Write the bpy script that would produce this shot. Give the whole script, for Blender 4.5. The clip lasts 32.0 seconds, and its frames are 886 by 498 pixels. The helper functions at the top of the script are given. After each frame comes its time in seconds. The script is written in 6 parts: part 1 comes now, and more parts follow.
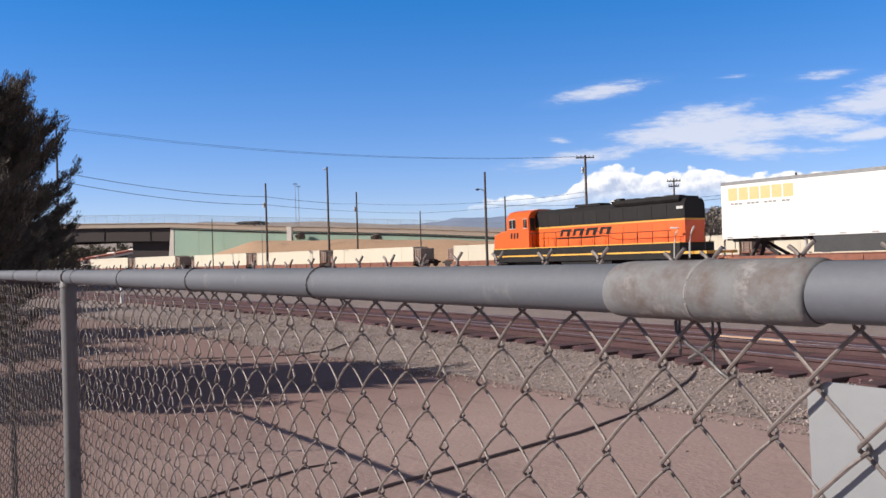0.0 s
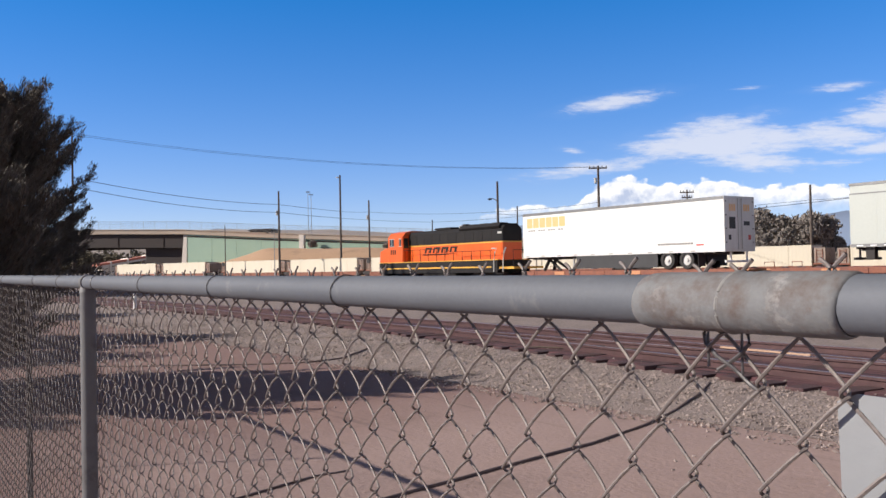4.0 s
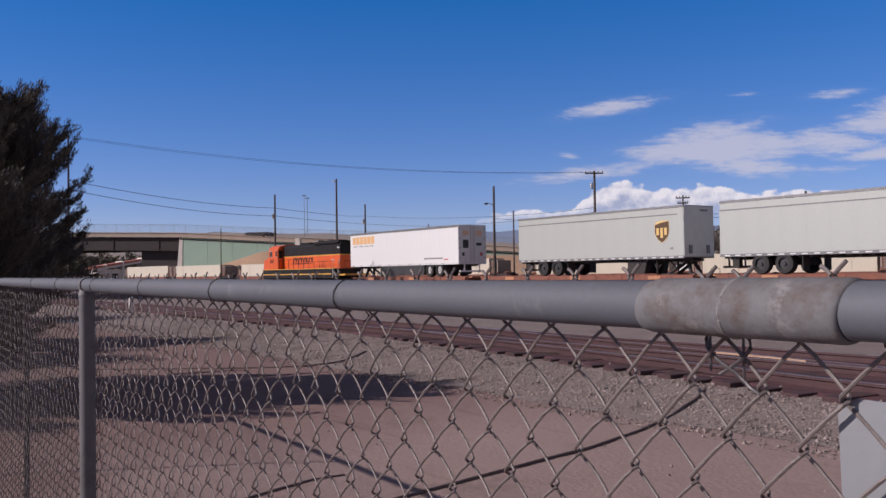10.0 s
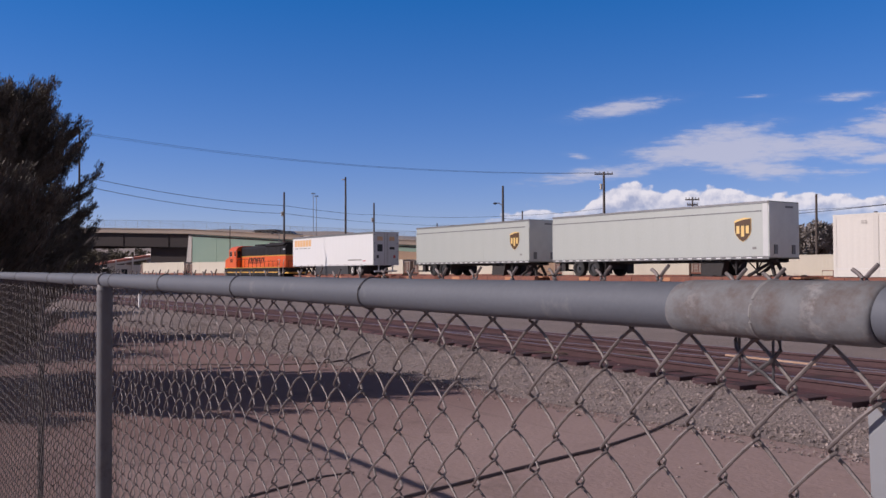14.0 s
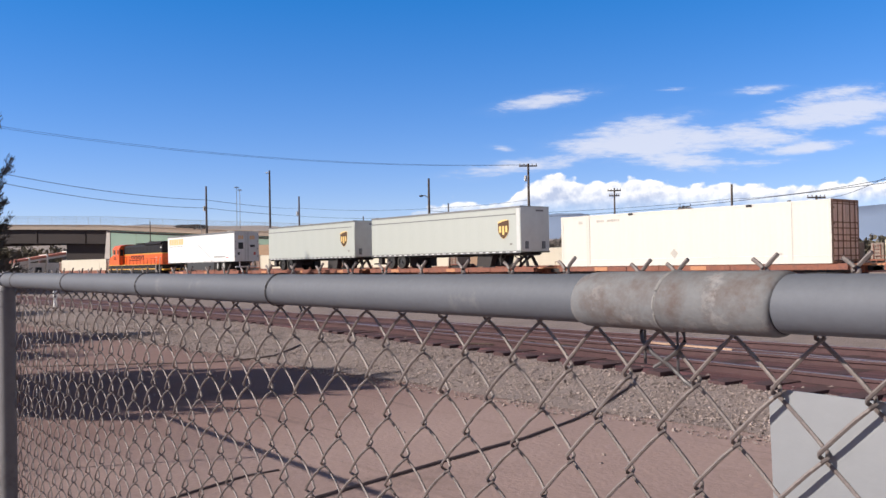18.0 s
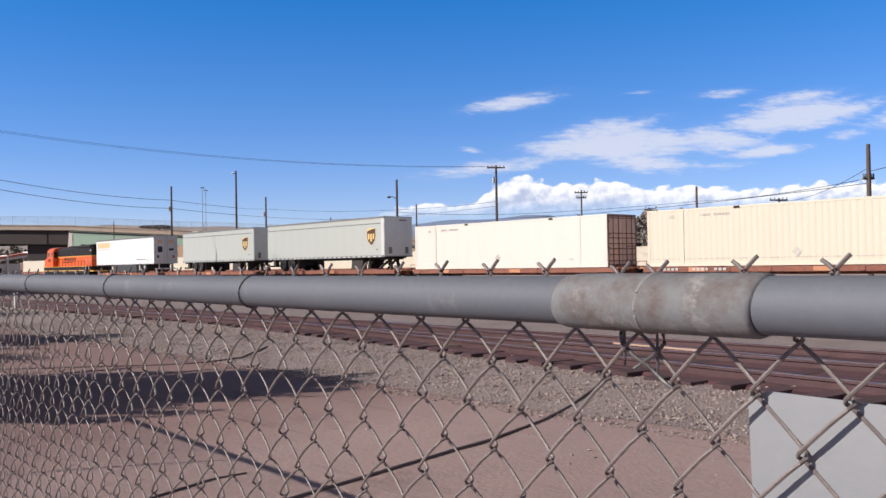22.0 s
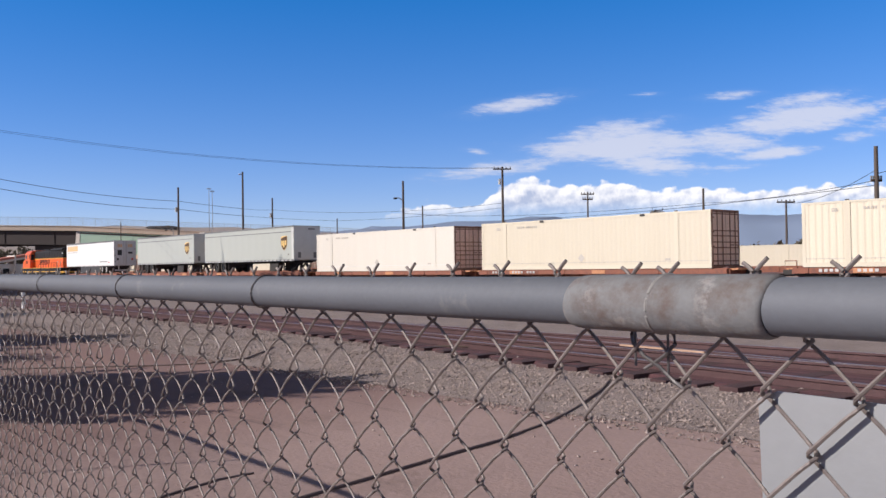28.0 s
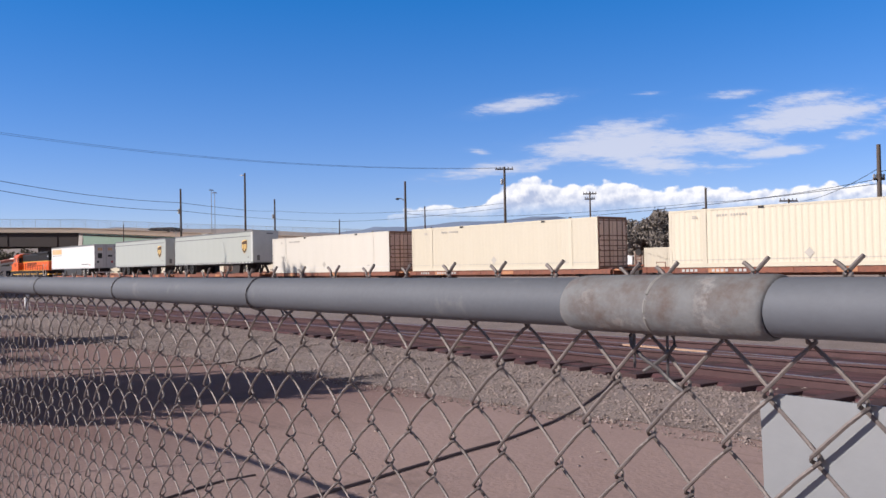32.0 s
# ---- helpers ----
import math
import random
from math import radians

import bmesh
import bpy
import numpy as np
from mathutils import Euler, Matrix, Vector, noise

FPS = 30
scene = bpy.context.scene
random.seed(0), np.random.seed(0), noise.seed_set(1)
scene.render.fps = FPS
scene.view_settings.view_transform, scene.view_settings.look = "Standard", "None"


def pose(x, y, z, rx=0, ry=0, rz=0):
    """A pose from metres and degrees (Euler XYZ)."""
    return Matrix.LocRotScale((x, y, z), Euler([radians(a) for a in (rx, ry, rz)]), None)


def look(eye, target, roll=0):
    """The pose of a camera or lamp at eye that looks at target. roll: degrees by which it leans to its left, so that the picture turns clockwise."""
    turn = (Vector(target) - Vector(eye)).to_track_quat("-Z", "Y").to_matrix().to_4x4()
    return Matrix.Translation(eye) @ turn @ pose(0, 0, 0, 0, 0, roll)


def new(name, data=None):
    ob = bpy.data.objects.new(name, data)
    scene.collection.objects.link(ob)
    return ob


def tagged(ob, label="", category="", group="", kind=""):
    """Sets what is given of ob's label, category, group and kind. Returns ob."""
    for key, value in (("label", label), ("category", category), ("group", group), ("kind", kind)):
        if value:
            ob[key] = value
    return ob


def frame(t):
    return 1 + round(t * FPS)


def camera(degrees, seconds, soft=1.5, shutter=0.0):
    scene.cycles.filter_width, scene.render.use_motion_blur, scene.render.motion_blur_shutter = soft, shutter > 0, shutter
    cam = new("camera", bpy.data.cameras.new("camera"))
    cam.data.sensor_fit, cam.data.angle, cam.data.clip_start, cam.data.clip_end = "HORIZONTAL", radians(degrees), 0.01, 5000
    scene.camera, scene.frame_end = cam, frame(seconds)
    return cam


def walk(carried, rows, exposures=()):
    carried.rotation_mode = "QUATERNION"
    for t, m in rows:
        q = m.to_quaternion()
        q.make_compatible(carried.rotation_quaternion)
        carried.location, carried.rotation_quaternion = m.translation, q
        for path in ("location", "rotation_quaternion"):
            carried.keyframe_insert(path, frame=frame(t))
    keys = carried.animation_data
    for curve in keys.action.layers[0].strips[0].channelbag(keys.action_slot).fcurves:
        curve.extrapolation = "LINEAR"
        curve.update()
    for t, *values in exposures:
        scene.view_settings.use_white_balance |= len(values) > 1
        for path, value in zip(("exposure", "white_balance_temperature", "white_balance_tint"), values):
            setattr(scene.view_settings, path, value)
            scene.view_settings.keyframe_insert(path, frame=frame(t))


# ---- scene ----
cam = camera(54.46, 32.0, soft=1.5)


def view(x, y, z, tilt, turn, lean):
    return pose(x, y, z, tilt, 0, turn) @ pose(0, 0, 0, 0, 0, lean)


walk(cam, [
    (0, view(0, -0.0004, 1.5001, 90.583, 53.704, -1.743)),
    (0.5, view(-0.0018, -0.0107, 1.5009, 90.671, 53.665, -1.571)),
    (1, view(-0, -0.0272, 1.5009, 91.001, 53.88, -1.116)),
    (1.5, view(0.0008, -0.0347, 1.5009, 91.245, 54.121, -0.946)),
    (2, view(0.0006, -0.033, 1.5006, 91.316, 54.169, -1.009)),
    (2.5, view(-0.0005, -0.0328, 1.5009, 91.325, 54.119, -0.934)),
    (3, view(0.0002, -0.0285, 1.5007, 91.318, 54.282, -0.998)),
    (3.5, view(-0.0012, -0.0203, 1.5006, 91.224, 54.425, -1.229)),
    (5.5, view(-0.0048, -0.0318, 1.501, 91.288, 54.699, -0.852)),
    (6, view(-0.0007, -0.0398, 1.5008, 91.476, 54.485, -0.734)),
    (6.5, view(0.0003, -0.0352, 1.5013, 91.499, 54.274, -0.921)),
    (7, view(0.0012, -0.0374, 1.5012, 91.52, 54.217, -0.914)),
    (7.5, view(-0.001, -0.0361, 1.5012, 91.553, 54.16, -0.932)),
    (8, view(-0, -0.0356, 1.5015, 91.551, 54.038, -0.936)),
    (8.5, view(0.0003, -0.033, 1.5011, 91.551, 54.027, -0.935)),
    (9, view(-0.0015, -0.0301, 1.5014, 91.533, 54.167, -1.019)),
    (9.5, view(-0.0013, -0.0326, 1.5012, 91.498, 54.218, -0.926)),
    (10, view(0.0008, -0.0351, 1.5013, 91.497, 54.196, -0.919)),
    (10.5, view(-0.0001, -0.0353, 1.5007, 91.508, 54.212, -0.848)),
    (11, view(-0.0027, -0.0278, 1.5009, 91.456, 54.247, -1.02)),
    (11.5, view(-0.0031, -0.0304, 1.5012, 91.212, 54.333, -0.906)),
    (12, view(-0.0026, -0.0379, 1.5011, 91.177, 54.359, -0.805)),
    (12.5, view(-0.0012, -0.0394, 1.5013, 91.224, 54.427, -0.812)),
    (13, view(-0.0022, -0.0517, 1.5013, 91.283, 54.389, -0.478)),
    (13.5, view(-0.004, -0.06, 1.5013, 91.395, 54.467, -0.311)),
    (14, view(-0.0025, -0.0626, 1.5014, 91.453, 54.747, -0.283)),
    (14.5, view(-0.005, -0.0594, 1.5014, 91.537, 55.115, -0.265)),
    (16.5, view(-0.0085, -0.0439, 1.5031, 91.045, 51.253, -0.636)),
    (17, view(-0.0053, -0.0556, 1.503, 91.034, 50.794, -0.524)),
    (17.5, view(-0.0064, -0.0407, 1.5028, 91.104, 50.228, -0.905)),
    (18, view(-0.0111, -0.0258, 1.5032, 90.904, 49.891, -1.138)),
    (18.5, view(-0.0178, -0.0099, 1.5027, 90.732, 49.674, -1.454)),
    (19, view(-0.0212, -0.0138, 1.5029, 90.477, 49.317, -1.251)),
    (19.5, view(-0.0183, -0.0271, 1.503, 90.377, 48.609, -1.063)),
    (20, view(-0.015, -0.0585, 1.5032, 90.583, 47.904, -0.459)),
    (20.5, view(-0.01, -0.0774, 1.5035, 91.033, 47.619, -0.188)),
    (21, view(-0.0125, -0.0489, 1.5038, 91.376, 47.772, -0.809)),
    (21.5, view(-0.0215, -0.0321, 1.5032, 91.211, 47.776, -0.974)),
    (22, view(-0.0215, -0.0328, 1.5038, 90.949, 47.746, -1.075)),
    (22.5, view(-0.017, -0.04, 1.5038, 90.868, 47.796, -0.969)),
    (23, view(-0.0162, -0.0479, 1.5036, 90.925, 47.965, -0.861)),
    (23.5, view(-0.0157, -0.0469, 1.503, 91.022, 48.014, -0.808)),
    (24, view(-0.0177, -0.0454, 1.5032, 91.092, 48.022, -0.785)),
    (24.5, view(-0.0166, -0.0521, 1.5036, 91.092, 48.022, -0.785)),
    (25, view(-0.0132, -0.0515, 1.5036, 91.149, 48.011, -0.796)),
    (25.5, view(-0.0164, -0.0483, 1.5041, 91.177, 48.106, -0.872)),
    (27.5, view(-0.0161, -0.0444, 1.5033, 90.987, 48.094, -0.952)),
    (28, view(-0.0184, -0.0446, 1.5035, 91.045, 48.147, -0.941)),
    (28.5, view(-0.0161, -0.0504, 1.504, 91.105, 48.257, -0.936)),
    (29, view(-0.0149, -0.0517, 1.503, 91.211, 48.297, -0.762)),
    (29.5, view(-0.0164, -0.049, 1.5031, 91.272, 48.189, -0.838)),
    (30, view(-0.0161, -0.0498, 1.5034, 91.251, 48.02, -0.803)),
    (30.5, view(-0.0156, -0.0594, 1.5034, 91.249, 48.069, -0.7)),
    (31, view(-0.0144, -0.0538, 1.5037, 91.311, 48.286, -0.794)),
    (31.5, view(-0.0181, -0.0461, 1.5037, 91.277, 48.308, -0.931)),
    (32, view(-0.0259, -0.0275, 1.5039, 91.072, 48.311, -1.186)),
], exposures=((0, 0.27, 6450, 11), (2, 0.36, 6450, 11), (3, 0.34, 6450, 11), (6, 0.04, 6280, 15), (8, -0.25, 6190, 22), (9, -0.34, 6190, 22), (13, -0.33, 6190, 22), (14.5, -0.33, 6190, 22), (17, 0.14, 6400, 13), (19, 0.33, 6350, 12), (22, 0.2, 6300, 13), (25, 0.13, 6250, 14), (32, 0.12, 6250, 14)))

# ---- world and sun ----
SUN_AZ, SUN_EL = 241.0, 27.7   # degrees in plan from +x, and above the horizon


def make_world():
    world = bpy.data.worlds.new("sky")
    scene.world = world
    world.use_nodes = True
    nt = world.node_tree
    bg = nt.nodes["Background"]
    sky = nt.nodes.new("ShaderNodeTexSky")
    sky.sky_type = "NISHITA"
    sky.sun_disc = False
    sky.sun_elevation = radians(SUN_EL)
    sky.sun_rotation = radians(90 - SUN_AZ)
    sky.altitude = 1500
    sky.air_density, sky.dust_density, sky.ozone_density = 1.0, 0.0, 3.0
    hue = nt.nodes.new("ShaderNodeHueSaturation")
    hue.inputs["Hue"].default_value, hue.inputs["Saturation"].default_value = 0.510, 1.42
    nt.links.new(sky.outputs[0], hue.inputs["Color"])
    soft_sky = nt.nodes.new("ShaderNodeGamma")
    soft_sky.inputs["Gamma"].default_value = 0.7
    tint = nt.nodes.new("ShaderNodeMix")
    tint.data_type, tint.blend_type = "RGBA", "MULTIPLY"
    tint.inputs["Factor"].default_value, tint.inputs["B"].default_value = 1.0, (1.10, 1.10, 1.40, 1)
    nt.links.new(hue.outputs[0], soft_sky.inputs["Color"])
    nt.links.new(soft_sky.outputs[0], tint.inputs["A"])
    nt.links.new(tint.outputs["Result"], bg.inputs[0])
    bg.inputs[1].default_value = 0.148
    d = Vector((math.cos(radians(SUN_AZ)) * math.cos(radians(SUN_EL)), math.sin(radians(SUN_AZ)) * math.cos(radians(SUN_EL)), math.sin(radians(SUN_EL))))
    lamp = bpy.data.lights.new("sun", "SUN")
    lamp.energy, lamp.angle, lamp.color = 5.0, radians(0.53), (1.0, 0.91, 0.79)
    sun = new("sun", lamp)
    sun.matrix_world = look(d * 50, (0, 0, 0))


make_world()


# ---- materials ----
def surf(name, a, b, scale=3.0, rough=0.6, metal=0.0, bump=0.15, bscale=40.0, spread=0.25, streak=None, rand=0.12, contrast=0.5):
    """Two-tone procedural surface: large blotches from a to b, fine grain, relief, and a little difference from piece to piece."""
    m = bpy.data.materials.new(name)
    m.use_nodes = True
    nt = m.node_tree
    n, l = nt.nodes, nt.links
    bs = n["Principled BSDF"]
    tc = n.new("ShaderNodeTexCoord")
    big = n.new("ShaderNodeTexNoise")
    big.inputs["Scale"].default_value, big.inputs["Detail"].default_value = scale, 8
    big.inputs["Roughness"].default_value = 0.62
    src = tc.outputs["Object"]
    if streak:
        mp = n.new("ShaderNodeMapping")
        mp.inputs["Scale"].default_value = streak
        l.new(src, mp.inputs[0])
        l.new(mp.outputs[0], big.inputs["Vector"])
    else:
        l.new(src, big.inputs["Vector"])
    ramp = n.new("ShaderNodeMapRange")
    ramp.inputs["From Min"].default_value, ramp.inputs["From Max"].default_value = 0.5 - contrast / 2, 0.5 + contrast / 2
    l.new(big.outputs["Fac"], ramp.inputs["Value"])
    mix = n.new("ShaderNodeMix")
    mix.data_type = "RGBA"
    mix.inputs["A"].default_value, mix.inputs["B"].default_value = (*a, 1), (*b, 1)
    l.new(ramp.outputs[0], mix.inputs["Factor"])
    fine = n.new("ShaderNodeTexNoise")
    fine.inputs["Scale"].default_value, fine.inputs["Detail"].default_value = bscale, 4
    l.new(src, fine.inputs["Vector"])
    info = n.new("ShaderNodeObjectInfo")
    val = n.new("ShaderNodeMath")
    val.operation = "MULTIPLY_ADD"
    l.new(fine.outputs["Fac"], val.inputs[0])
    val.inputs[1].default_value, val.inputs[2].default_value = 2 * spread, 1 - spread - rand / 2
    add = n.new("ShaderNodeMath")
    add.operation = "MULTIPLY_ADD"
    l.new(info.outputs["Random"], add.inputs[0])
    add.inputs[1].default_value = rand
    l.new(val.outputs[0], add.inputs[2])
    sc = n.new("ShaderNodeVectorMath")
    sc.operation = "SCALE"
    l.new(mix.outputs["Result"], sc.inputs[0])
    l.new(add.outputs[0], sc.inputs["Scale"])
    l.new(sc.outputs[0], bs.inputs["Base Color"])
    rr = n.new("ShaderNodeMath")
    rr.operation = "MULTIPLY_ADD"
    l.new(ramp.outputs[0], rr.inputs[0])
    rr.inputs[1].default_value, rr.inputs[2].default_value = 0.1, rough - 0.05
    l.new(rr.outputs[0], bs.inputs["Roughness"])
    bs.inputs["Metallic"].default_value = metal
    if bump:
        bp = n.new("ShaderNodeBump")
        bp.inputs["Strength"].default_value = bump
        bp.inputs["Distance"].default_value = 0.02
        l.new(fine.outputs["Fac"], bp.inputs["Height"])
        l.new(bp.outputs[0], bs.inputs["Normal"])
    return m


def tri_tone(m, col, scale, lo, hi, streak=None):
    """A third colour in patches over the base colour of m."""
    nt = m.node_tree
    n, l = nt.nodes, nt.links
    bs = n["Principled BSDF"]
    old = bs.inputs["Base Color"].links[0].from_socket
    tc = n.new("ShaderNodeTexCoord")
    nz = n.new("ShaderNodeTexNoise")
    nz.inputs["Scale"].default_value, nz.inputs["Detail"].default_value, nz.inputs["Roughness"].default_value = scale, 9, 0.68
    if streak:
        mp = n.new("ShaderNodeMapping")
        mp.inputs["Scale"].default_value = streak
        mp.inputs["Rotation"].default_value = (0, 0, radians(9))
        l.new(tc.outputs["Object"], mp.inputs[0])
        l.new(mp.outputs[0], nz.inputs["Vector"])
    else:
        l.new(tc.outputs["Object"], nz.inputs["Vector"])
    mr = n.new("ShaderNodeMapRange")
    mr.inputs["From Min"].default_value, mr.inputs["From Max"].default_value = lo, hi
    l.new(nz.outputs["Fac"], mr.inputs["Value"])
    mx = n.new("ShaderNodeMix")
    mx.data_type = "RGBA"
    mx.inputs["B"].default_value = (*col, 1)
    l.new(mr.outputs[0], mx.inputs["Factor"])
    l.new(old, mx.inputs["A"])
    l.new(mx.outputs["Result"], bs.inputs["Base Color"])
    return m


M_DIRT = surf("dirt", (0.285, 0.201, 0.182), (0.355, 0.253, 0.228), 0.35, 0.95, bump=0.35, bscale=26, spread=0.2)
tri_tone(M_DIRT, (0.19, 0.132, 0.115), 0.9, 0.55, 0.75)
tri_tone(M_DIRT, (0.345, 0.243, 0.216), 1.6, 0.54, 0.70)
tri_tone(M_DIRT, (0.17, 0.120, 0.106), 2.0, 0.60, 0.74, (0.10, 1.6, 1.0))   # faint wheel streaks
tri_tone(M_DIRT, (0.42, 0.32, 0.27), 38, 0.64, 0.74)                       # scattered grit


def soil_and_tree_shade(m):
    """Darkens and reddens the lot's colour in the west and along the fence, with a ragged edge: grey-brown soil, and
    tree shade deepened in the colour.
    """
    nt = m.node_tree
    n, l = nt.nodes, nt.links
    bs = n["Principled BSDF"]
    tc, sp, nz = n.new("ShaderNodeTexCoord"), n.new("ShaderNodeSeparateXYZ"), n.new("ShaderNodeTexNoise")
    nz.inputs["Scale"].default_value, nz.inputs["Detail"].default_value = 0.8, 7
    l.new(tc.outputs["Object"], sp.inputs[0])
    l.new(tc.outputs["Object"], nz.inputs["Vector"])
    fac = None
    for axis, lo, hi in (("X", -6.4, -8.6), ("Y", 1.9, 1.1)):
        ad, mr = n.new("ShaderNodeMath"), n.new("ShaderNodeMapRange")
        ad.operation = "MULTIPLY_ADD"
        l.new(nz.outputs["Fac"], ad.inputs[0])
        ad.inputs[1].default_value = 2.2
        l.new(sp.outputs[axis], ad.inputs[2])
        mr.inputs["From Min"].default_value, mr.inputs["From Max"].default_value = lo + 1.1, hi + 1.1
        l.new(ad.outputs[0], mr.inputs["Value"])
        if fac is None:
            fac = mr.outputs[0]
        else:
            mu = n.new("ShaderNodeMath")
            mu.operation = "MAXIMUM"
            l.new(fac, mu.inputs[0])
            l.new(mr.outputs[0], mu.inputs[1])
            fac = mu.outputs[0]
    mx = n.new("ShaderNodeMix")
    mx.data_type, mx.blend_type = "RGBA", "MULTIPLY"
    # soil tone, with extra depth and warmth for the tree shade painted in
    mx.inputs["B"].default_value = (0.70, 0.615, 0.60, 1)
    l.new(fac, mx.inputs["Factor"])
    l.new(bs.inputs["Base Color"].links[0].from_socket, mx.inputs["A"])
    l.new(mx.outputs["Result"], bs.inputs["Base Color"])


soil_and_tree_shade(M_DIRT)
M_GRAVEL = tri_tone(surf("gravel_bed", (0.236, 0.186, 0.168), (0.330, 0.268, 0.245), 1.2, 0.95, bump=0.8, bscale=55, spread=0.45), (0.10, 0.078, 0.072), 42, 0.5, 0.7)
M_STONE = surf("stone", (0.27, 0.215, 0.196), (0.43, 0.355, 0.325), 9, 0.9, bump=0.3, bscale=30, spread=0.25)
M_RUSTBED = tri_tone(surf("rusty_ballast", (0.055, 0.023, 0.028), (0.145, 0.064, 0.070), 2.2, 0.95, bump=0.7, bscale=40, spread=0.45, streak=(0.22, 3.4, 1.0), contrast=0.26), (0.16, 0.098, 0.095), 3, 0.6, 0.78)
tri_tone(M_RUSTBED, (0.014, 0.008, 0.012), 1.4, 0.52, 0.60, (0.22, 6.0, 1.0))   # dark broken streaks along the rails
M_RAILSTEEL = surf("rail_steel", (0.060, 0.029, 0.031), (0.105, 0.054, 0.056), 6, 0.6, 0.3, bump=0.2, bscale=60)
M_RAILTOP = surf("worn_rail_top", (0.30, 0.25, 0.24), (0.22, 0.17, 0.16), 5, 0.4, 0.6, bump=0.05)
M_TIE = surf("tie_wood", (0.050, 0.026, 0.028), (0.090, 0.048, 0.050), 4, 0.9, bump=0.6, bscale=35, spread=0.35, rand=0.4)
M_PLANK = surf("weathered_plank", (0.38, 0.235, 0.165), (0.48, 0.32, 0.23), 5, 0.8, bump=0.3, bscale=30)
M_GALV = tri_tone(surf("galvanised_pipe", (0.100, 0.109, 0.128), (0.132, 0.142, 0.163), 6, 0.70, 0.1, bump=0.03, bscale=160, spread=0.1), (0.21, 0.207, 0.207), 18, 0.60, 0.80)
M_POST = tri_tone(surf("galvanised_post", (0.128, 0.124, 0.127), (0.165, 0.160, 0.163), 7, 0.6, 0.15, bump=0.03, bscale=160, spread=0.1), (0.095, 0.085, 0.082), 12, 0.56, 0.75)
M_LINEPOST = surf("dark_line_post", (0.040, 0.034, 0.036), (0.070, 0.058, 0.058), 6, 0.8, 0.1, bump=0.1, bscale=90)
M_SLEEVE = tri_tone(surf("stained_sleeve", (0.150, 0.154, 0.160), (0.215, 0.218, 0.222), 14, 0.8, 0.05, bump=0.06, bscale=150, spread=0.14), (0.122, 0.096, 0.088), 17, 0.47, 0.62)
tri_tone(M_SLEEVE, (0.34, 0.33, 0.32), 30, 0.57, 0.72)
tri_tone(M_SLEEVE, (0.13, 0.10, 0.09), 60, 0.60, 0.72)
M_SEAM = surf("worn_seam", (0.27, 0.26, 0.25), (0.17, 0.165, 0.16), 30, 0.7, 0.05, bump=0.05, bscale=150)
M_WIRE = surf("galvanised_wire", (0.155, 0.130, 0.121), (0.235, 0.20, 0.187), 30, 0.6, 0.2, bump=0.1, bscale=200, rand=0.2)
# a darker tone of the wire, for the far run of the fabric
M_WIREDARK = surf("darker_wire", (0.085, 0.070, 0.067), (0.135, 0.113, 0.107), 30, 0.7, 0.15, bump=0.1, bscale=200)
M_TIEWIRE = surf("dark_tie_wire", (0.085, 0.078, 0.080), (0.15, 0.14, 0.14), 30, 0.5, 0.4)
M_SIGN = surf("sign_back", (0.232, 0.242, 0.254), (0.262, 0.270, 0.282), 6, 0.5, 0.15, bump=0.03, bscale=60, spread=0.06)
M_ORANGE = surf("orange_paint", (0.78, 0.125, 0.012), (0.70, 0.105, 0.012), 2.5, 0.42, bump=0.03, bscale=30, spread=0.08, streak=(1, 1, 0.25))
M_BLACK = surf("black_paint", (0.010, 0.009, 0.010), (0.021, 0.019, 0.019), 2.5, 0.6, bump=0.05, bscale=25, spread=0.25, streak=(1, 1, 0.3))
M_BLACK.node_tree.nodes["Principled BSDF"].inputs["Specular IOR Level"].default_value = 0.2
M_YELLOW = surf("yellow_paint", (0.75, 0.42, 0.06), (0.62, 0.33, 0.05), 4, 0.5, bump=0.03, spread=0.1)
M_SILVER = surf("silver_paint", (0.55, 0.54, 0.52), (0.42, 0.41, 0.39), 5, 0.45, 0.3)
M_WHITE = surf("white_trailer_paint", (0.82, 0.82, 0.81), (0.72, 0.72, 0.70), 1.2, 0.4, bump=0.02, bscale=10, spread=0.04, streak=(1.5, 1.5, 0.12), contrast=0.9, rand=0.0)
M_DOORGREY = surf("grey_door_paint", (0.74, 0.735, 0.73), (0.62, 0.61, 0.60), 2, 0.5, bump=0.05, spread=0.12, streak=(2, 2, 0.3))
M_ALU = surf("grey_trailer_skin", (0.475, 0.50, 0.462), (0.41, 0.432, 0.40), 1.0, 0.45, 0.1, bump=0.02, bscale=12, spread=0.05, streak=(1.2, 1.2, 0.1), contrast=0.9, rand=0.0)
M_ALUFRONT = surf("grey_trailer_front", (0.66, 0.67, 0.65), (0.57, 0.575, 0.56), 1.4, 0.5, 0.1, bump=0.03, spread=0.1)
M_ALULIGHT = surf("pale_corner_sheet", (0.60, 0.605, 0.585), (0.53, 0.535, 0.52), 1.4, 0.5, 0.05, bump=0.02, spread=0.06)
M_TRIM = surf("aluminium_trim", (0.24, 0.24, 0.24), (0.16, 0.16, 0.16), 4, 0.5, 0.5)
M_CREAM = surf("cream_container_paint", (0.655, 0.595, 0.475), (0.595, 0.535, 0.42), 0.9, 0.55, bump=0.03, bscale=10, spread=0.05, streak=(1.5, 1.5, 0.15), contrast=0.8)
M_CREAM2 = surf("white_container_paint", (0.655, 0.620, 0.555), (0.595, 0.56, 0.50), 0.9, 0.55, bump=0.03, bscale=10, spread=0.05, streak=(1.5, 1.5, 0.15), contrast=0.8)
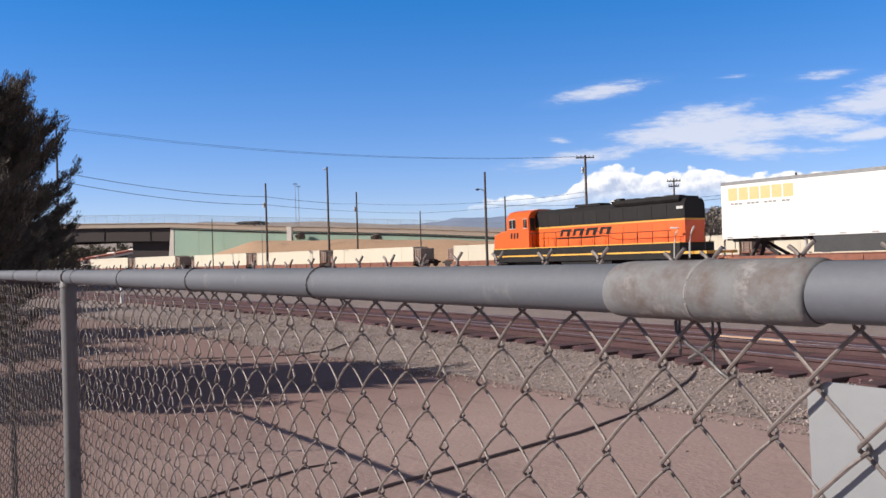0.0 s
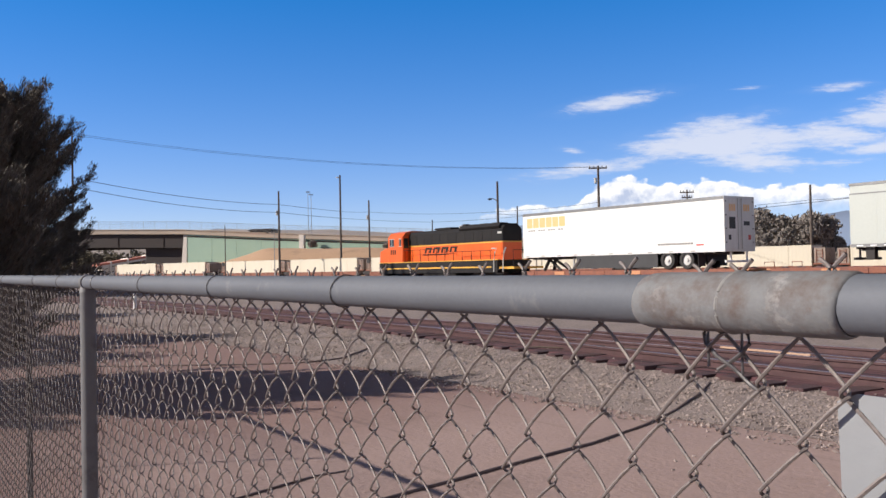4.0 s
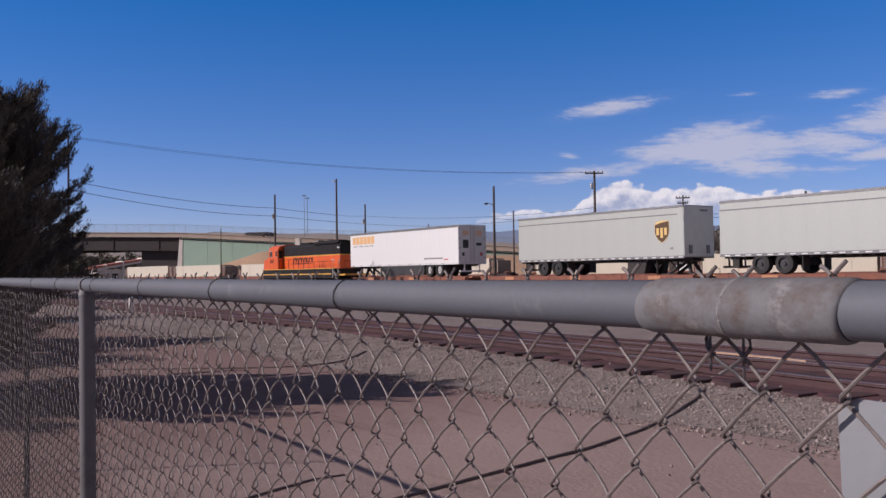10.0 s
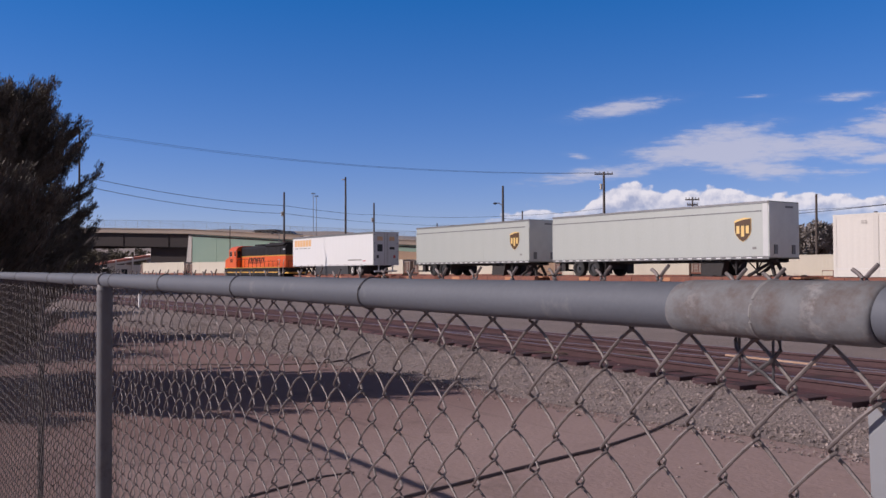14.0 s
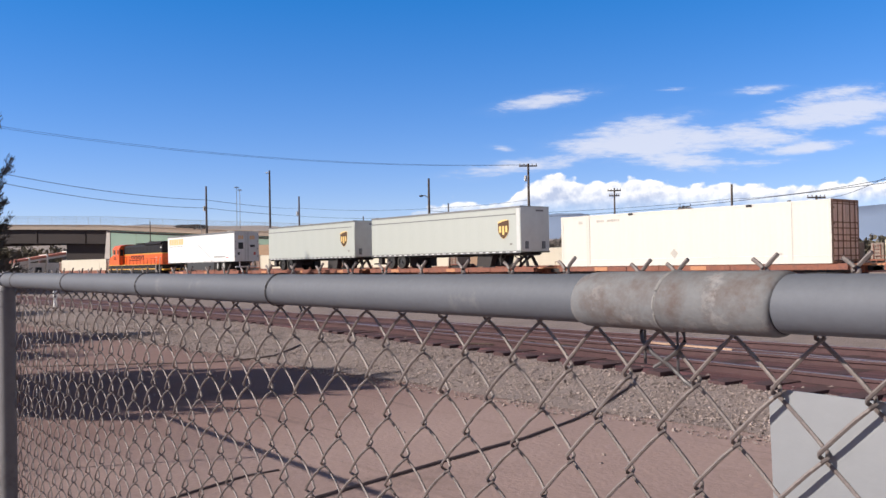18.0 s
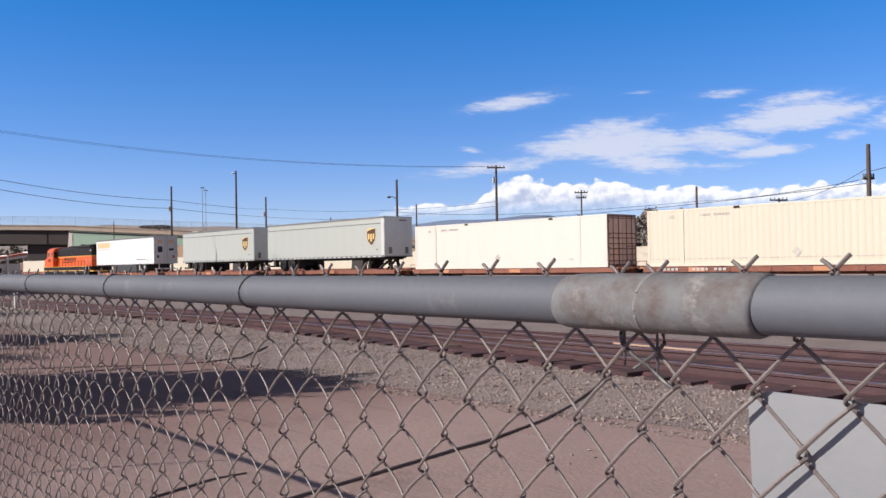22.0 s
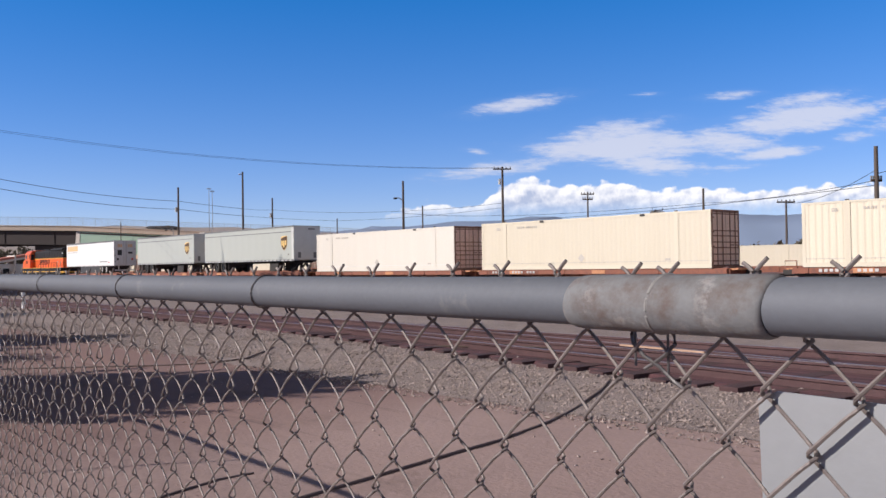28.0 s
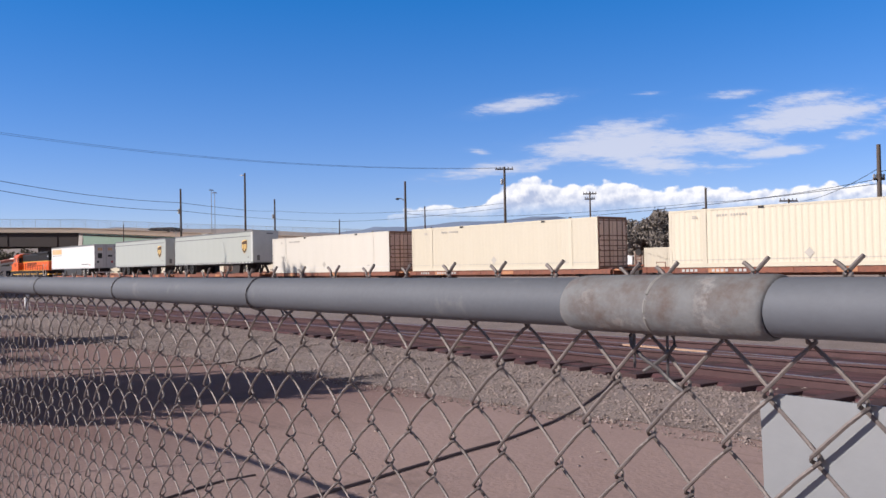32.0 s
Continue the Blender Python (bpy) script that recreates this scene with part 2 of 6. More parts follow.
M_RUSTDOOR = tri_tone(surf("rust_brown_door", (0.82, 0.62, 0.48), (0.88, 0.70, 0.56), 2.5, 0.75, bump=0.15, bscale=25, spread=0.25, streak=(2, 2, 0.5)), (0.44, 0.23, 0.15), 4, 0.60, 0.78)
M_DOORDARK = surf("dark_rust_frame", (0.25, 0.135, 0.095), (0.36, 0.21, 0.15), 4, 0.8, bump=0.2, bscale=25, spread=0.3)
M_PLUMDOOR = tri_tone(surf("plum_brown_door", (0.70, 0.50, 0.42), (0.80, 0.60, 0.52), 2.5, 0.75, bump=0.15, bscale=25, spread=0.25, streak=(2, 2, 0.5)), (0.34, 0.18, 0.135), 4, 0.58, 0.76)
M_TAUPE = tri_tone(surf("taupe_steel", (0.26, 0.205, 0.17), (0.34, 0.275, 0.23), 1.5, 0.8, bump=0.1, spread=0.2), (0.14, 0.09, 0.07), 2.5, 0.52, 0.7)
M_OXIDE = tri_tone(surf("oxide_red_steel", (0.195, 0.066, 0.041), (0.285, 0.109, 0.067), 2, 0.75, bump=0.15, bscale=20, spread=0.25), (0.13, 0.06, 0.05), 3, 0.5, 0.7)
M_FADED = surf("faded_orange_steel", (0.55, 0.25, 0.12), (0.42, 0.19, 0.10), 3, 0.7, bump=0.1, spread=0.2)
M_UNDER = surf("underframe_black", (0.020, 0.017, 0.017), (0.040, 0.033, 0.031), 4, 0.75, bump=0.2, bscale=30, spread=0.3)
M_SKIRT = surf("dark_grey_skirt", (0.022, 0.022, 0.025), (0.04, 0.04, 0.043), 2, 0.6, spread=0.15)
M_TYRE = surf("tyre_rubber", (0.022, 0.021, 0.021), (0.045, 0.042, 0.04), 8, 0.9, bump=0.2)
M_HUB = surf("white_wheel", (0.70, 0.69, 0.67), (0.50, 0.48, 0.45), 9, 0.45, 0.2)
M_GLASS = surf("dark_glass", (0.02, 0.024, 0.028), (0.035, 0.04, 0.045), 2, 0.08, 0.0, bump=0, spread=0.1)
M_LOGO_OR = surf("faded_orange_print", (0.80, 0.50, 0.24), (0.76, 0.44, 0.18), 4, 0.5, spread=0.05, bump=0)
M_LOGO_BR = surf("brown_print", (0.105, 0.048, 0.016), (0.075, 0.036, 0.013), 3, 0.45, spread=0.05, bump=0)
M_LOGO_GO = surf("gold_print", (0.84, 0.60, 0.22), (0.76, 0.51, 0.17), 3, 0.4, spread=0.05, bump=0)
M_MARK = surf("grey_marking", (0.20, 0.19, 0.18), (0.30, 0.285, 0.27), 8, 0.6, spread=0.1, bump=0)
M_FAINT = surf("stencil_and_shade_grey", (0.42, 0.39, 0.35), (0.52, 0.48, 0.43), 8, 0.6, spread=0.1, bump=0)
M_RED = surf("red_marking", (0.55, 0.06, 0.04), (0.45, 0.05, 0.04), 6, 0.5, bump=0)
M_CONC = surf("concrete", (0.44, 0.36, 0.29), (0.54, 0.45, 0.365), 0.25, 0.9, bump=0.15, bscale=6, spread=0.15)
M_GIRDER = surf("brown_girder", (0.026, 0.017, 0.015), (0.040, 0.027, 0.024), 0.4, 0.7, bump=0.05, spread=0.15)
M_GREEN = surf("green_wall_paint", (0.32, 0.47, 0.375), (0.365, 0.515, 0.42), 0.12, 0.8, bump=0.1, bscale=5, spread=0.08)
M_EARTH = tri_tone(surf("bare_earth", (0.42, 0.27, 0.17), (0.50, 0.33, 0.215), 0.12, 0.95, bump=0.4, bscale=4, spread=0.18), (0.30, 0.20, 0.13), 0.3, 0.55, 0.75)
M_LEAF = surf("dark_needles", (0.072, 0.058, 0.050), (0.138, 0.118, 0.090), 2.5, 0.75, bump=0, spread=0.3)
# olive leaf colour greyed and lightened, with distance haze mixed in
M_LEAF2 = surf("hazy_olive_leaves", (0.225, 0.198, 0.178), (0.30, 0.265, 0.235), 0.6, 0.8, bump=0, spread=0.3)
M_BRUSH = surf("far_brush", (0.085, 0.074, 0.050), (0.15, 0.125, 0.085), 0.15, 0.9, bump=0, spread=0.3)
M_BARK = surf("bark", (0.060, 0.042, 0.032), (0.10, 0.075, 0.058), 6, 0.9, bump=0.6, bscale=25)
M_POLE = surf("pole_wood", (0.075, 0.058, 0.048), (0.12, 0.095, 0.08), 3, 0.9, bump=0.3, bscale=20, streak=(3, 3, 0.2))
M_STEELPOLE = surf("steel_pole", (0.26, 0.26, 0.26), (0.34, 0.33, 0.33), 2, 0.5, 0.4)
# brown of the ground tubes, chosen to pass for a shadow line
M_GROUNDLINE = surf("shadow_line_and_hose_brown", (0.115, 0.084, 0.079), (0.155, 0.115, 0.107), 5, 0.8, bump=0)
M_CABLE = surf("black_cable", (0.018, 0.017, 0.017), (0.032, 0.03, 0.03), 5, 0.6, bump=0)
M_STUCCO = surf("white_stucco", (0.76, 0.72, 0.66), (0.68, 0.63, 0.57), 0.8, 0.9, bump=0.1)
M_TILE = surf("red_roof", (0.52, 0.20, 0.14), (0.42, 0.155, 0.11), 1.2, 0.8, bump=0.1, streak=(1, 6, 1))
M_HILL = surf("far_hill", (0.33, 0.285, 0.26), (0.40, 0.345, 0.31), 0.004, 1.0, bump=0, spread=0.2)
# blue and paleness of the distance haze are put into this base colour
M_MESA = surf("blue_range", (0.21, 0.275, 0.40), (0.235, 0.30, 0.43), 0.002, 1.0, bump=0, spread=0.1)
M_CAR = surf("dark_car_paint", (0.02, 0.021, 0.025), (0.03, 0.03, 0.034), 2, 0.25, 0.2, bump=0)
M_ASPHALT = surf("asphalt", (0.05, 0.048, 0.047), (0.07, 0.066, 0.064), 0.5, 0.9, bump=0.2, bscale=20)
M_WMESH = surf("chain_link_haze", (0.30, 0.31, 0.32), (0.36, 0.37, 0.38), 2, 0.5, 0.3)


# ---- builders ----
def bm_box(bm, x0, x1, y0, y1, z0, z1):
    vs = [bm.verts.new(p) for p in ((x0, y0, z0), (x1, y0, z0), (x1, y1, z0), (x0, y1, z0), (x0, y0, z1), (x1, y0, z1), (x1, y1, z1), (x0, y1, z1))]
    for f in ((3, 2, 1, 0), (4, 5, 6, 7), (0, 1, 5, 4), (1, 2, 6, 5), (2, 3, 7, 6), (3, 0, 4, 7)):
        bm.faces.new([vs[i] for i in f])


def bm_bevel(bm, w):
    bmesh.ops.bevel(bm, geom=list(bm.edges), offset=w, segments=2, profile=0.6, affect="EDGES")


def bm_prism(bm, prof, a, b, axis="x"):
    """A closed outline carried from a to b along an axis; the outline is (y, z) for x, (x, z) for y, (x, y) for z."""
    def at(p, s):
        return {"x": (s, p[0], p[1]), "y": (p[0], s, p[1]), "z": (p[0], p[1], s)}[axis]
    lo = [bm.verts.new(at(p, a)) for p in prof]
    hi = [bm.verts.new(at(p, b)) for p in prof]
    k = len(prof)
    for i in range(k):
        bm.faces.new((lo[i], lo[(i + 1) % k], hi[(i + 1) % k], hi[i]))
    bm.faces.new(lo[::-1])
    bm.faces.new(hi)
    bmesh.ops.recalc_face_normals(bm, faces=list(bm.faces))


def bm_tube(bm, pts, r, n=6, r1=None):
    pts = [Vector(p) for p in pts]
    rings = []
    for i, p in enumerate(pts):
        d = (pts[min(i + 1, len(pts) - 1)] - pts[max(i - 1, 0)]).normalized()
        s = d.cross(Vector((0, 0, 1)) if abs(d.z) < 0.95 else Vector((1, 0, 0))).normalized()
        u = s.cross(d)
        rr = r if r1 is None else r + (r1 - r) * i / (len(pts) - 1)
        rings.append([bm.verts.new(p + rr * (math.cos(2 * math.pi * k / n) * s + math.sin(2 * math.pi * k / n) * u)) for k in range(n)])
    for a, b in zip(rings, rings[1:]):
        for k in range(n):
            bm.faces.new((a[k], a[(k + 1) % n], b[(k + 1) % n], b[k]))
    bm.faces.new(rings[0][::-1])
    bm.faces.new(rings[-1])


def bm_disc(bm, c, r, y0, y1, n=20):
    """A wheel-like disc whose axle lies along y."""
    bm_tube(bm, [(c[0], y0, c[1]), (c[0], y1, c[1])], r, n)


def part(name, bm, material, parent=None, label="", smooth=False):
    me = bpy.data.meshes.new(name)
    bm.normal_update()
    bm.to_mesh(me)
    bm.free()
    me.materials.append(material)
    if smooth:
        me.polygons.foreach_set("use_smooth", [True] * len(me.polygons))
        me.set_sharp_from_angle(angle=radians(40))
    ob = new(name, me)
    ob.parent = parent
    if label:
        ob["label"] = label
    return ob


def boxes(name, material, parent, *bs, label="", bevel=0):
    bm = bmesh.new()
    for b in bs:
        bm_box(bm, *b)
    if bevel:
        bm_bevel(bm, bevel)
    return part(name, bm, material, parent, label)


def tube(name, material, parent, pts, r, n=6, label="", r1=None):
    bm = bmesh.new()
    bm_tube(bm, pts, r, n, r1)
    return part(name, bm, material, parent, label, smooth=n > 5)


def thing(name, m, label, category, group=""):
    ob = new(name)
    ob.matrix_basis = m
    return tagged(ob, label, category, group)


def share(name, data, parent, m):
    ob = new(name, data)
    ob.parent = parent
    ob.matrix_basis = m
    return ob


def flat(name, material, parent, y, polys, thick=0.006, label=""):
    """Printed or stuck-on flat shapes on a face that looks to -y; polys are lists of (x, z)."""
    bm = bmesh.new()
    for p in polys:
        bm_prism(bm, p, y - thick, y, "y")
    return part(name, bm, material, parent, label)


def slant(x0, x1, z0, z1, k=0.0):
    return [(x0, z0), (x1, z0), (x1 + k, z1), (x0 + k, z1)]


# ---- ground and tracks ----
def grid_sheet(name, xs, ys, height, material):
    nx, ny = len(xs), len(ys)
    v = [(x, y, height(x, y)) for y in ys for x in xs]
    f = [(j * nx + i, j * nx + i + 1, (j + 1) * nx + i + 1, (j + 1) * nx + i) for j in range(ny - 1) for i in range(nx - 1)]
    me = bpy.data.meshes.new(name)
    me.from_pydata(v, [], f)
    me.materials.append(material)
    me.polygons.foreach_set("use_smooth", [True] * len(me.polygons))
    return new(name, me)


def lot_height(x, y):
    if x < -60 or x > 20 or y < -10 or y > 30:
        return 0.0
    return 0.025 * (noise.noise((x * 0.35, y * 0.5, 0)) + 0.5 * noise.noise((x * 1.3, y * 1.3, 4))) - 0.02


def edge_near(x):
    """The near edge of the rusty bed, which follows the turnout."""
    base = 10.4 if x < -20 else 10.4 - 0.105 * (x + 20)
    return base + 0.12 * noise.noise((x * 0.9, 3, 0)) + 0.07 * noise.noise((x * 3.1, 8, 0))


def build_ground():
    far = [-4200, -2000, -900, -400, -200, -120, -80]
    xs = far + [-60 + 0.5 * i for i in range(161)] + [40, 80, 200, 900, 4200]
    ys = [-4200, -900, -200, -60, -20] + [-10 + 0.4 * i for i in range(101)] + [36, 50, 80, 140, 300, 900, 2000, 4200]
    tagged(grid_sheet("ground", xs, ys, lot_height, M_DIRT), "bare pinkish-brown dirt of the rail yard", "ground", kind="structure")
    # gravel shoulder between the dirt lot and the rusty bed
    xs = [-75 + 0.5 * i for i in range(190)]
    v, f = [], []
    for i, x in enumerate(xs):
        lo = 6.65 + 0.25 * noise.noise((x * 0.6, 1, 0)) + 0.15 * noise.noise((x * 2.3, 2, 0))
        hi = edge_near(x) + 0.3
        for k in range(5):
            y = lo + (hi - lo) * k / 4
            v.append((x, y, lot_height(x, y) + (0.006, 0.03, 0.05, 0.06, 0.06)[k]))
    for i in range(len(xs) - 1):
        for k in range(4):
            f.append((i * 5 + k, (i + 1) * 5 + k, (i + 1) * 5 + k + 1, i * 5 + k + 1))
    me = bpy.data.meshes.new("gravel_shoulder")
    me.from_pydata(v, [], [q[::-1] for q in f])
    me.materials.append(M_GRAVEL)
    tagged(new("gravel_shoulder", me), "grey crushed-stone shoulder beside the tracks", "gravel", kind="structure")
    # rusty bed under the two near tracks
    v, f = [], []
    xs = [-260 + 2 * i for i in range(85)] + [-90 + 0.5 * i for i in range(260)]
    xs = sorted(set(xs))
    for x in xs:
        lo, hi = edge_near(x), 12.7 + min(0.9, 0.06 * max(0.0, -10 - x)) + 0.10 * noise.noise((x * 0.5, 5, 0))
        for k, (q, z) in enumerate(((0, 0.0), (0.04, 0.085), (0.5, 0.10), (0.96, 0.085), (1, 0.0))):
            v.append((x, lo + (hi - lo) * q, z + 0.012 * noise.noise((x * 2, k, 3))))
    for i in range(len(xs) - 1):
        for k in range(4):
            f.append((i * 5 + k, i * 5 + k + 1, (i + 1) * 5 + k + 1, (i + 1) * 5 + k))
    me = bpy.data.meshes.new("track_bed")
    me.from_pydata(v, [], [q[::-1] for q in f])
    me.materials.append(M_RUSTBED)
    tagged(new("track_bed", me), "rust-stained reddish-brown ballast bed", "ballast", kind="structure")
    # grey ballast from there to the far tracks
    v, f = [], []
    xs = [-300 + 6 * i for i in range(80)]
    for x in xs:
        for y, z in ((12.5, 0.005), (14.6, 0.03), (26, 0.035), (36.2, 0.04), (37.3, 0.16), (41.3, 0.16), (42.5, 0.04), (50.2, 0.04), (60, 0.035), (72, 0.03), (84, 0.0)):
            v.append((x, y, z))
    for i in range(len(xs) - 1):
        for k in range(10):
            f.append((i * 11 + k, i * 11 + k + 1, (i + 1) * 11 + k + 1, (i + 1) * 11 + k))
    me = bpy.data.meshes.new("yard_ballast")
    me.from_pydata(v, [], [q[::-1] for q in f])
    me.materials.append(M_GRAVEL)
    tagged(new("yard_ballast", me), "grey ballast spread between the yard tracks", "ballast", kind="structure")


def scatter_stones():
    rng = np.random.default_rng(7)
    base = np.array([(1, 0, 0), (-1, 0, 0), (0, 1, 0), (0, -1, 0), (0, 0, 1), (0, 0, -1)], float)
    tri = np.array([(0, 2, 4), (2, 1, 4), (1, 3, 4), (3, 0, 4), (2, 0, 5), (1, 2, 5), (3, 1, 5), (0, 3, 5)])
    vs, fs, n = [], [], 0
    for zone, count in (("shoulder", 40000), ("lot", 1400), ("bed", 500)):
        k = 0
        while k < count:
            x = -28 + 27 * rng.random() ** 0.8
            if zone == "shoulder":
                y = rng.uniform(6.3, edge_near(x) + 0.25)
                if y < 6.9 and rng.random() > 0.45:
                    continue
                r = 0.006 + 0.015 * rng.random() ** 2
                q = max(0.0, (y - 6.65) / (edge_near(x) + 0.3 - 6.65))
                z = float(np.interp(q, (0, 0.25, 0.5, 0.75), (0.004, 0.028, 0.048, 0.058)))
            elif zone == "lot":
                y = rng.uniform(1.6, 6.7)
                r = 0.006 + 0.012 * rng.random() ** 3
                z = -0.005
            else:
                y = rng.uniform(edge_near(x) + 0.1, 12.6)
                r = 0.012 + 0.02 * rng.random() ** 2
                z = 0.09
            s = base * (r * rng.uniform(0.7, 1.4, 3)) * np.array((1, 1, 0.7))
            s += rng.normal(0, r * 0.22, (6, 3))
            a = rng.uniform(0, 6.28)
            c, d = math.cos(a), math.sin(a)
            s = s @ np.array(((c, d, 0), (-d, c, 0), (0, 0, 1))) + np.array((x, y, z + lot_height(x, y) + r * 0.25))
            vs.append(s)
            fs.append(tri + 6 * n)
            n += 1
            k += 1
    me = bpy.data.meshes.new("loose_stones")
    me.from_pydata(np.concatenate(vs).tolist(), [], np.concatenate(fs).tolist())
    me.materials.append(M_STONE)
    isle = M_STONE.node_tree
    geo = isle.nodes.new("ShaderNodeNewGeometry")
    hsv = isle.nodes.new("ShaderNodeHueSaturation")
    mr = isle.nodes.new("ShaderNodeMapRange")
    mr.inputs["To Min"].default_value, mr.inputs["To Max"].default_value = 0.62, 1.12
    isle.links.new(geo.outputs["Random Per Island"], mr.inputs["Value"])
    bs = isle.nodes["Principled BSDF"]
    isle.links.new(bs.inputs["Base Color"].links[0].from_socket, hsv.inputs["Color"])
    isle.links.new(mr.outputs[0], hsv.inputs["Value"])
    isle.links.new(hsv.outputs[0], bs.inputs["Base Color"])
    tagged(new("loose_stones", me), "grey crushed stones lying loose on the ground", "gravel", kind="stuff")


RAIL_PROF = [(-0.07, 0), (0.07, 0), (0.07, 0.012), (0.012, 0.03), (0.012, 0.125), (0.036, 0.138), (0.036, 0.168), (-0.036, 0.168), (-0.036, 0.138), (-0.012, 0.125), (-0.012, 0.03), (-0.07, 0.012)]


def rail_track(x0, x1, y, z, turn=0.0, label="", ties=0, tie_from=0.0, near_end=-1.14):
    """A railway track whose local x runs along it; the origin is at (x0, y)."""
    tr = thing("railway_track", pose(x0, y, z, 0, 0, turn), label, "railway track", "yard tracks")
    length = x1 - x0
    for s in (-0.7525, 0.7525):
        bm = bmesh.new()
        bm_prism(bm, [(s + p[0], p[1]) for p in RAIL_PROF], 0, length)
        r = part("rail", bm, M_RAILSTEEL, tr, "rust-brown steel rail")
        boxes("running_surface", M_RAILTOP, r, (0, length, s - 0.03, s + 0.03, 0.165, 0.1705), label="worn shiny rail top")
    if ties:
        me = None
        rng = random.Random(3)
        for i in range(ties):
            x = tie_from + 0.52 * i
            if me is None:
                bm = bmesh.new()
                bm_box(bm, -0.125, 0.125, near_end, 1.14, -0.08, 0.055)
                bm_bevel(bm, 0.012)
                o = part("tie", bm, M_TIE, tr)
                me = o.data
            else:
                o = share("tie", me, tr, Matrix())
            o.matrix_basis = pose(x, rng.uniform(-0.05, 0.05), rng.uniform(-0.012, 0.012), 0, 0, rng.uniform(-1.2, 1.2))
    return tr


def build_tracks():
    rail_track(-300, 160, 11.45, 0.03, 0.0, "rusty yard track sunk in a reddish ballast bed", 90, 268.0)
    rail_track(-16.6, 60, 11.5, 0.035, -7.2, "rusty yard track branching off at a turnout", 64, 0.4, -1.40)
    rail_track(-400, 220, 39.33, 0.17, 0.0, "main track that carries the moving train")
    t = thing("timber_plank", pose(-7.45, 11.1, 0.115, 0, 0, -6.4), "sunlit yellowish timber lying beside the rail", "plank")
    boxes("board", M_PLANK, t, (-0.9, 0.72, -0.06, 0.06, 0.055, 0.085), bevel=0.006)
    boxes("timber", M_TIE, t, (-0.92, 0.74, -0.04, 0.06, -0.02, 0.055), bevel=0.01, label="dark old timber under the board")
    rng = random.Random(11)
    for i in range(5):
        a = rng.uniform(-25, 70)
        t = thing("dead_branch", pose(-11.3 + 0.35 * i, 9.75 + 0.22 * i, 0.085, 0, 0, a), "dry dark stick lying on the gravel", "branch", "sticks on the gravel")
        tube("stick", M_BARK, t, [(0, 0, 0), (0.3, 0.03, 0.02), (0.65, -0.02, 0.03), (1.0, 0.04, 0.01)], 0.02, 5, r1=0.007)
    # dark tubes that lie on the dirt; the first, long one stands in for a cast shadow line
    for pts, r in (([(-4.75, 2.2), (-4.9, 3.1), (-5.06, 4.15), (-5.25, 5.25), (-5.5, 6.2), (-5.78, 6.95), (-6.2, 7.9), (-6.75, 8.82)], 0.0135),
                         ([(-5.35, 1.6), (-5.54, 2.28), (-5.73, 2.88), (-5.72, 3.24)], 0.009),
                         ([(-16.5, 2.6), (-14.67, 3.76), (-13.54, 5.25), (-12.9, 6.4), (-12.84, 7.05), (-13.4, 7.7), (-14.1, 8.37)], 0.014)):
        c = thing("ground_line", pose(0, 0, 0), "thin dark tube on the dirt, standing in for shadow lines and hoses", "cable", "cables on the dirt")
        lay = []
        for (xa, ya), (xb, yb) in zip(pts, pts[1:]):
            for k in range(4):
                x, y = xa + (xb - xa) * k / 4, ya + (yb - ya) * k / 4
                lay.append((x, y, lot_height(x, y) + r * 0.6 + float(np.interp(y, (6.5, 6.9, 7.6, 8.6), (0.0, 0.02, 0.045, 0.06)))))
        tube("sheath", M_GROUNDLINE, c, lay, r, 6)
    w = thing("marker_post", pose(-36.8, 10.4, 0), "short white marker post standing by the track", "post")
    boxes("stake", M_WHITE, w, (-0.06, 0.06, -0.06, 0.06, 0, 0.62), bevel=0.01)
    boxes("cap", M_WHITE, w, (-0.075, 0.075, -0.075, 0.075, 0.62, 0.66))


# ---- fence ----
RAIL_Y, RAIL_Z, MESH_Y, RAIL_R = 0.592, 1.4657, 0.622, 0.0234
PITCH, STEP, PHASE, TOPROW = 0.0841, 0.0465, -0.631, 1.3915


def rail_z(x):
    """Height of the top rail, which rises a little towards the far end."""
    return 1.4662 + 0.0037 * max(0.0, -1.0 - x)


def column(k):
    """Where wire k of the fabric hangs; beyond the joint in the rail the fabric is pushed together."""
    return PHASE + (PITCH if k < 0 else 0.0774) * k


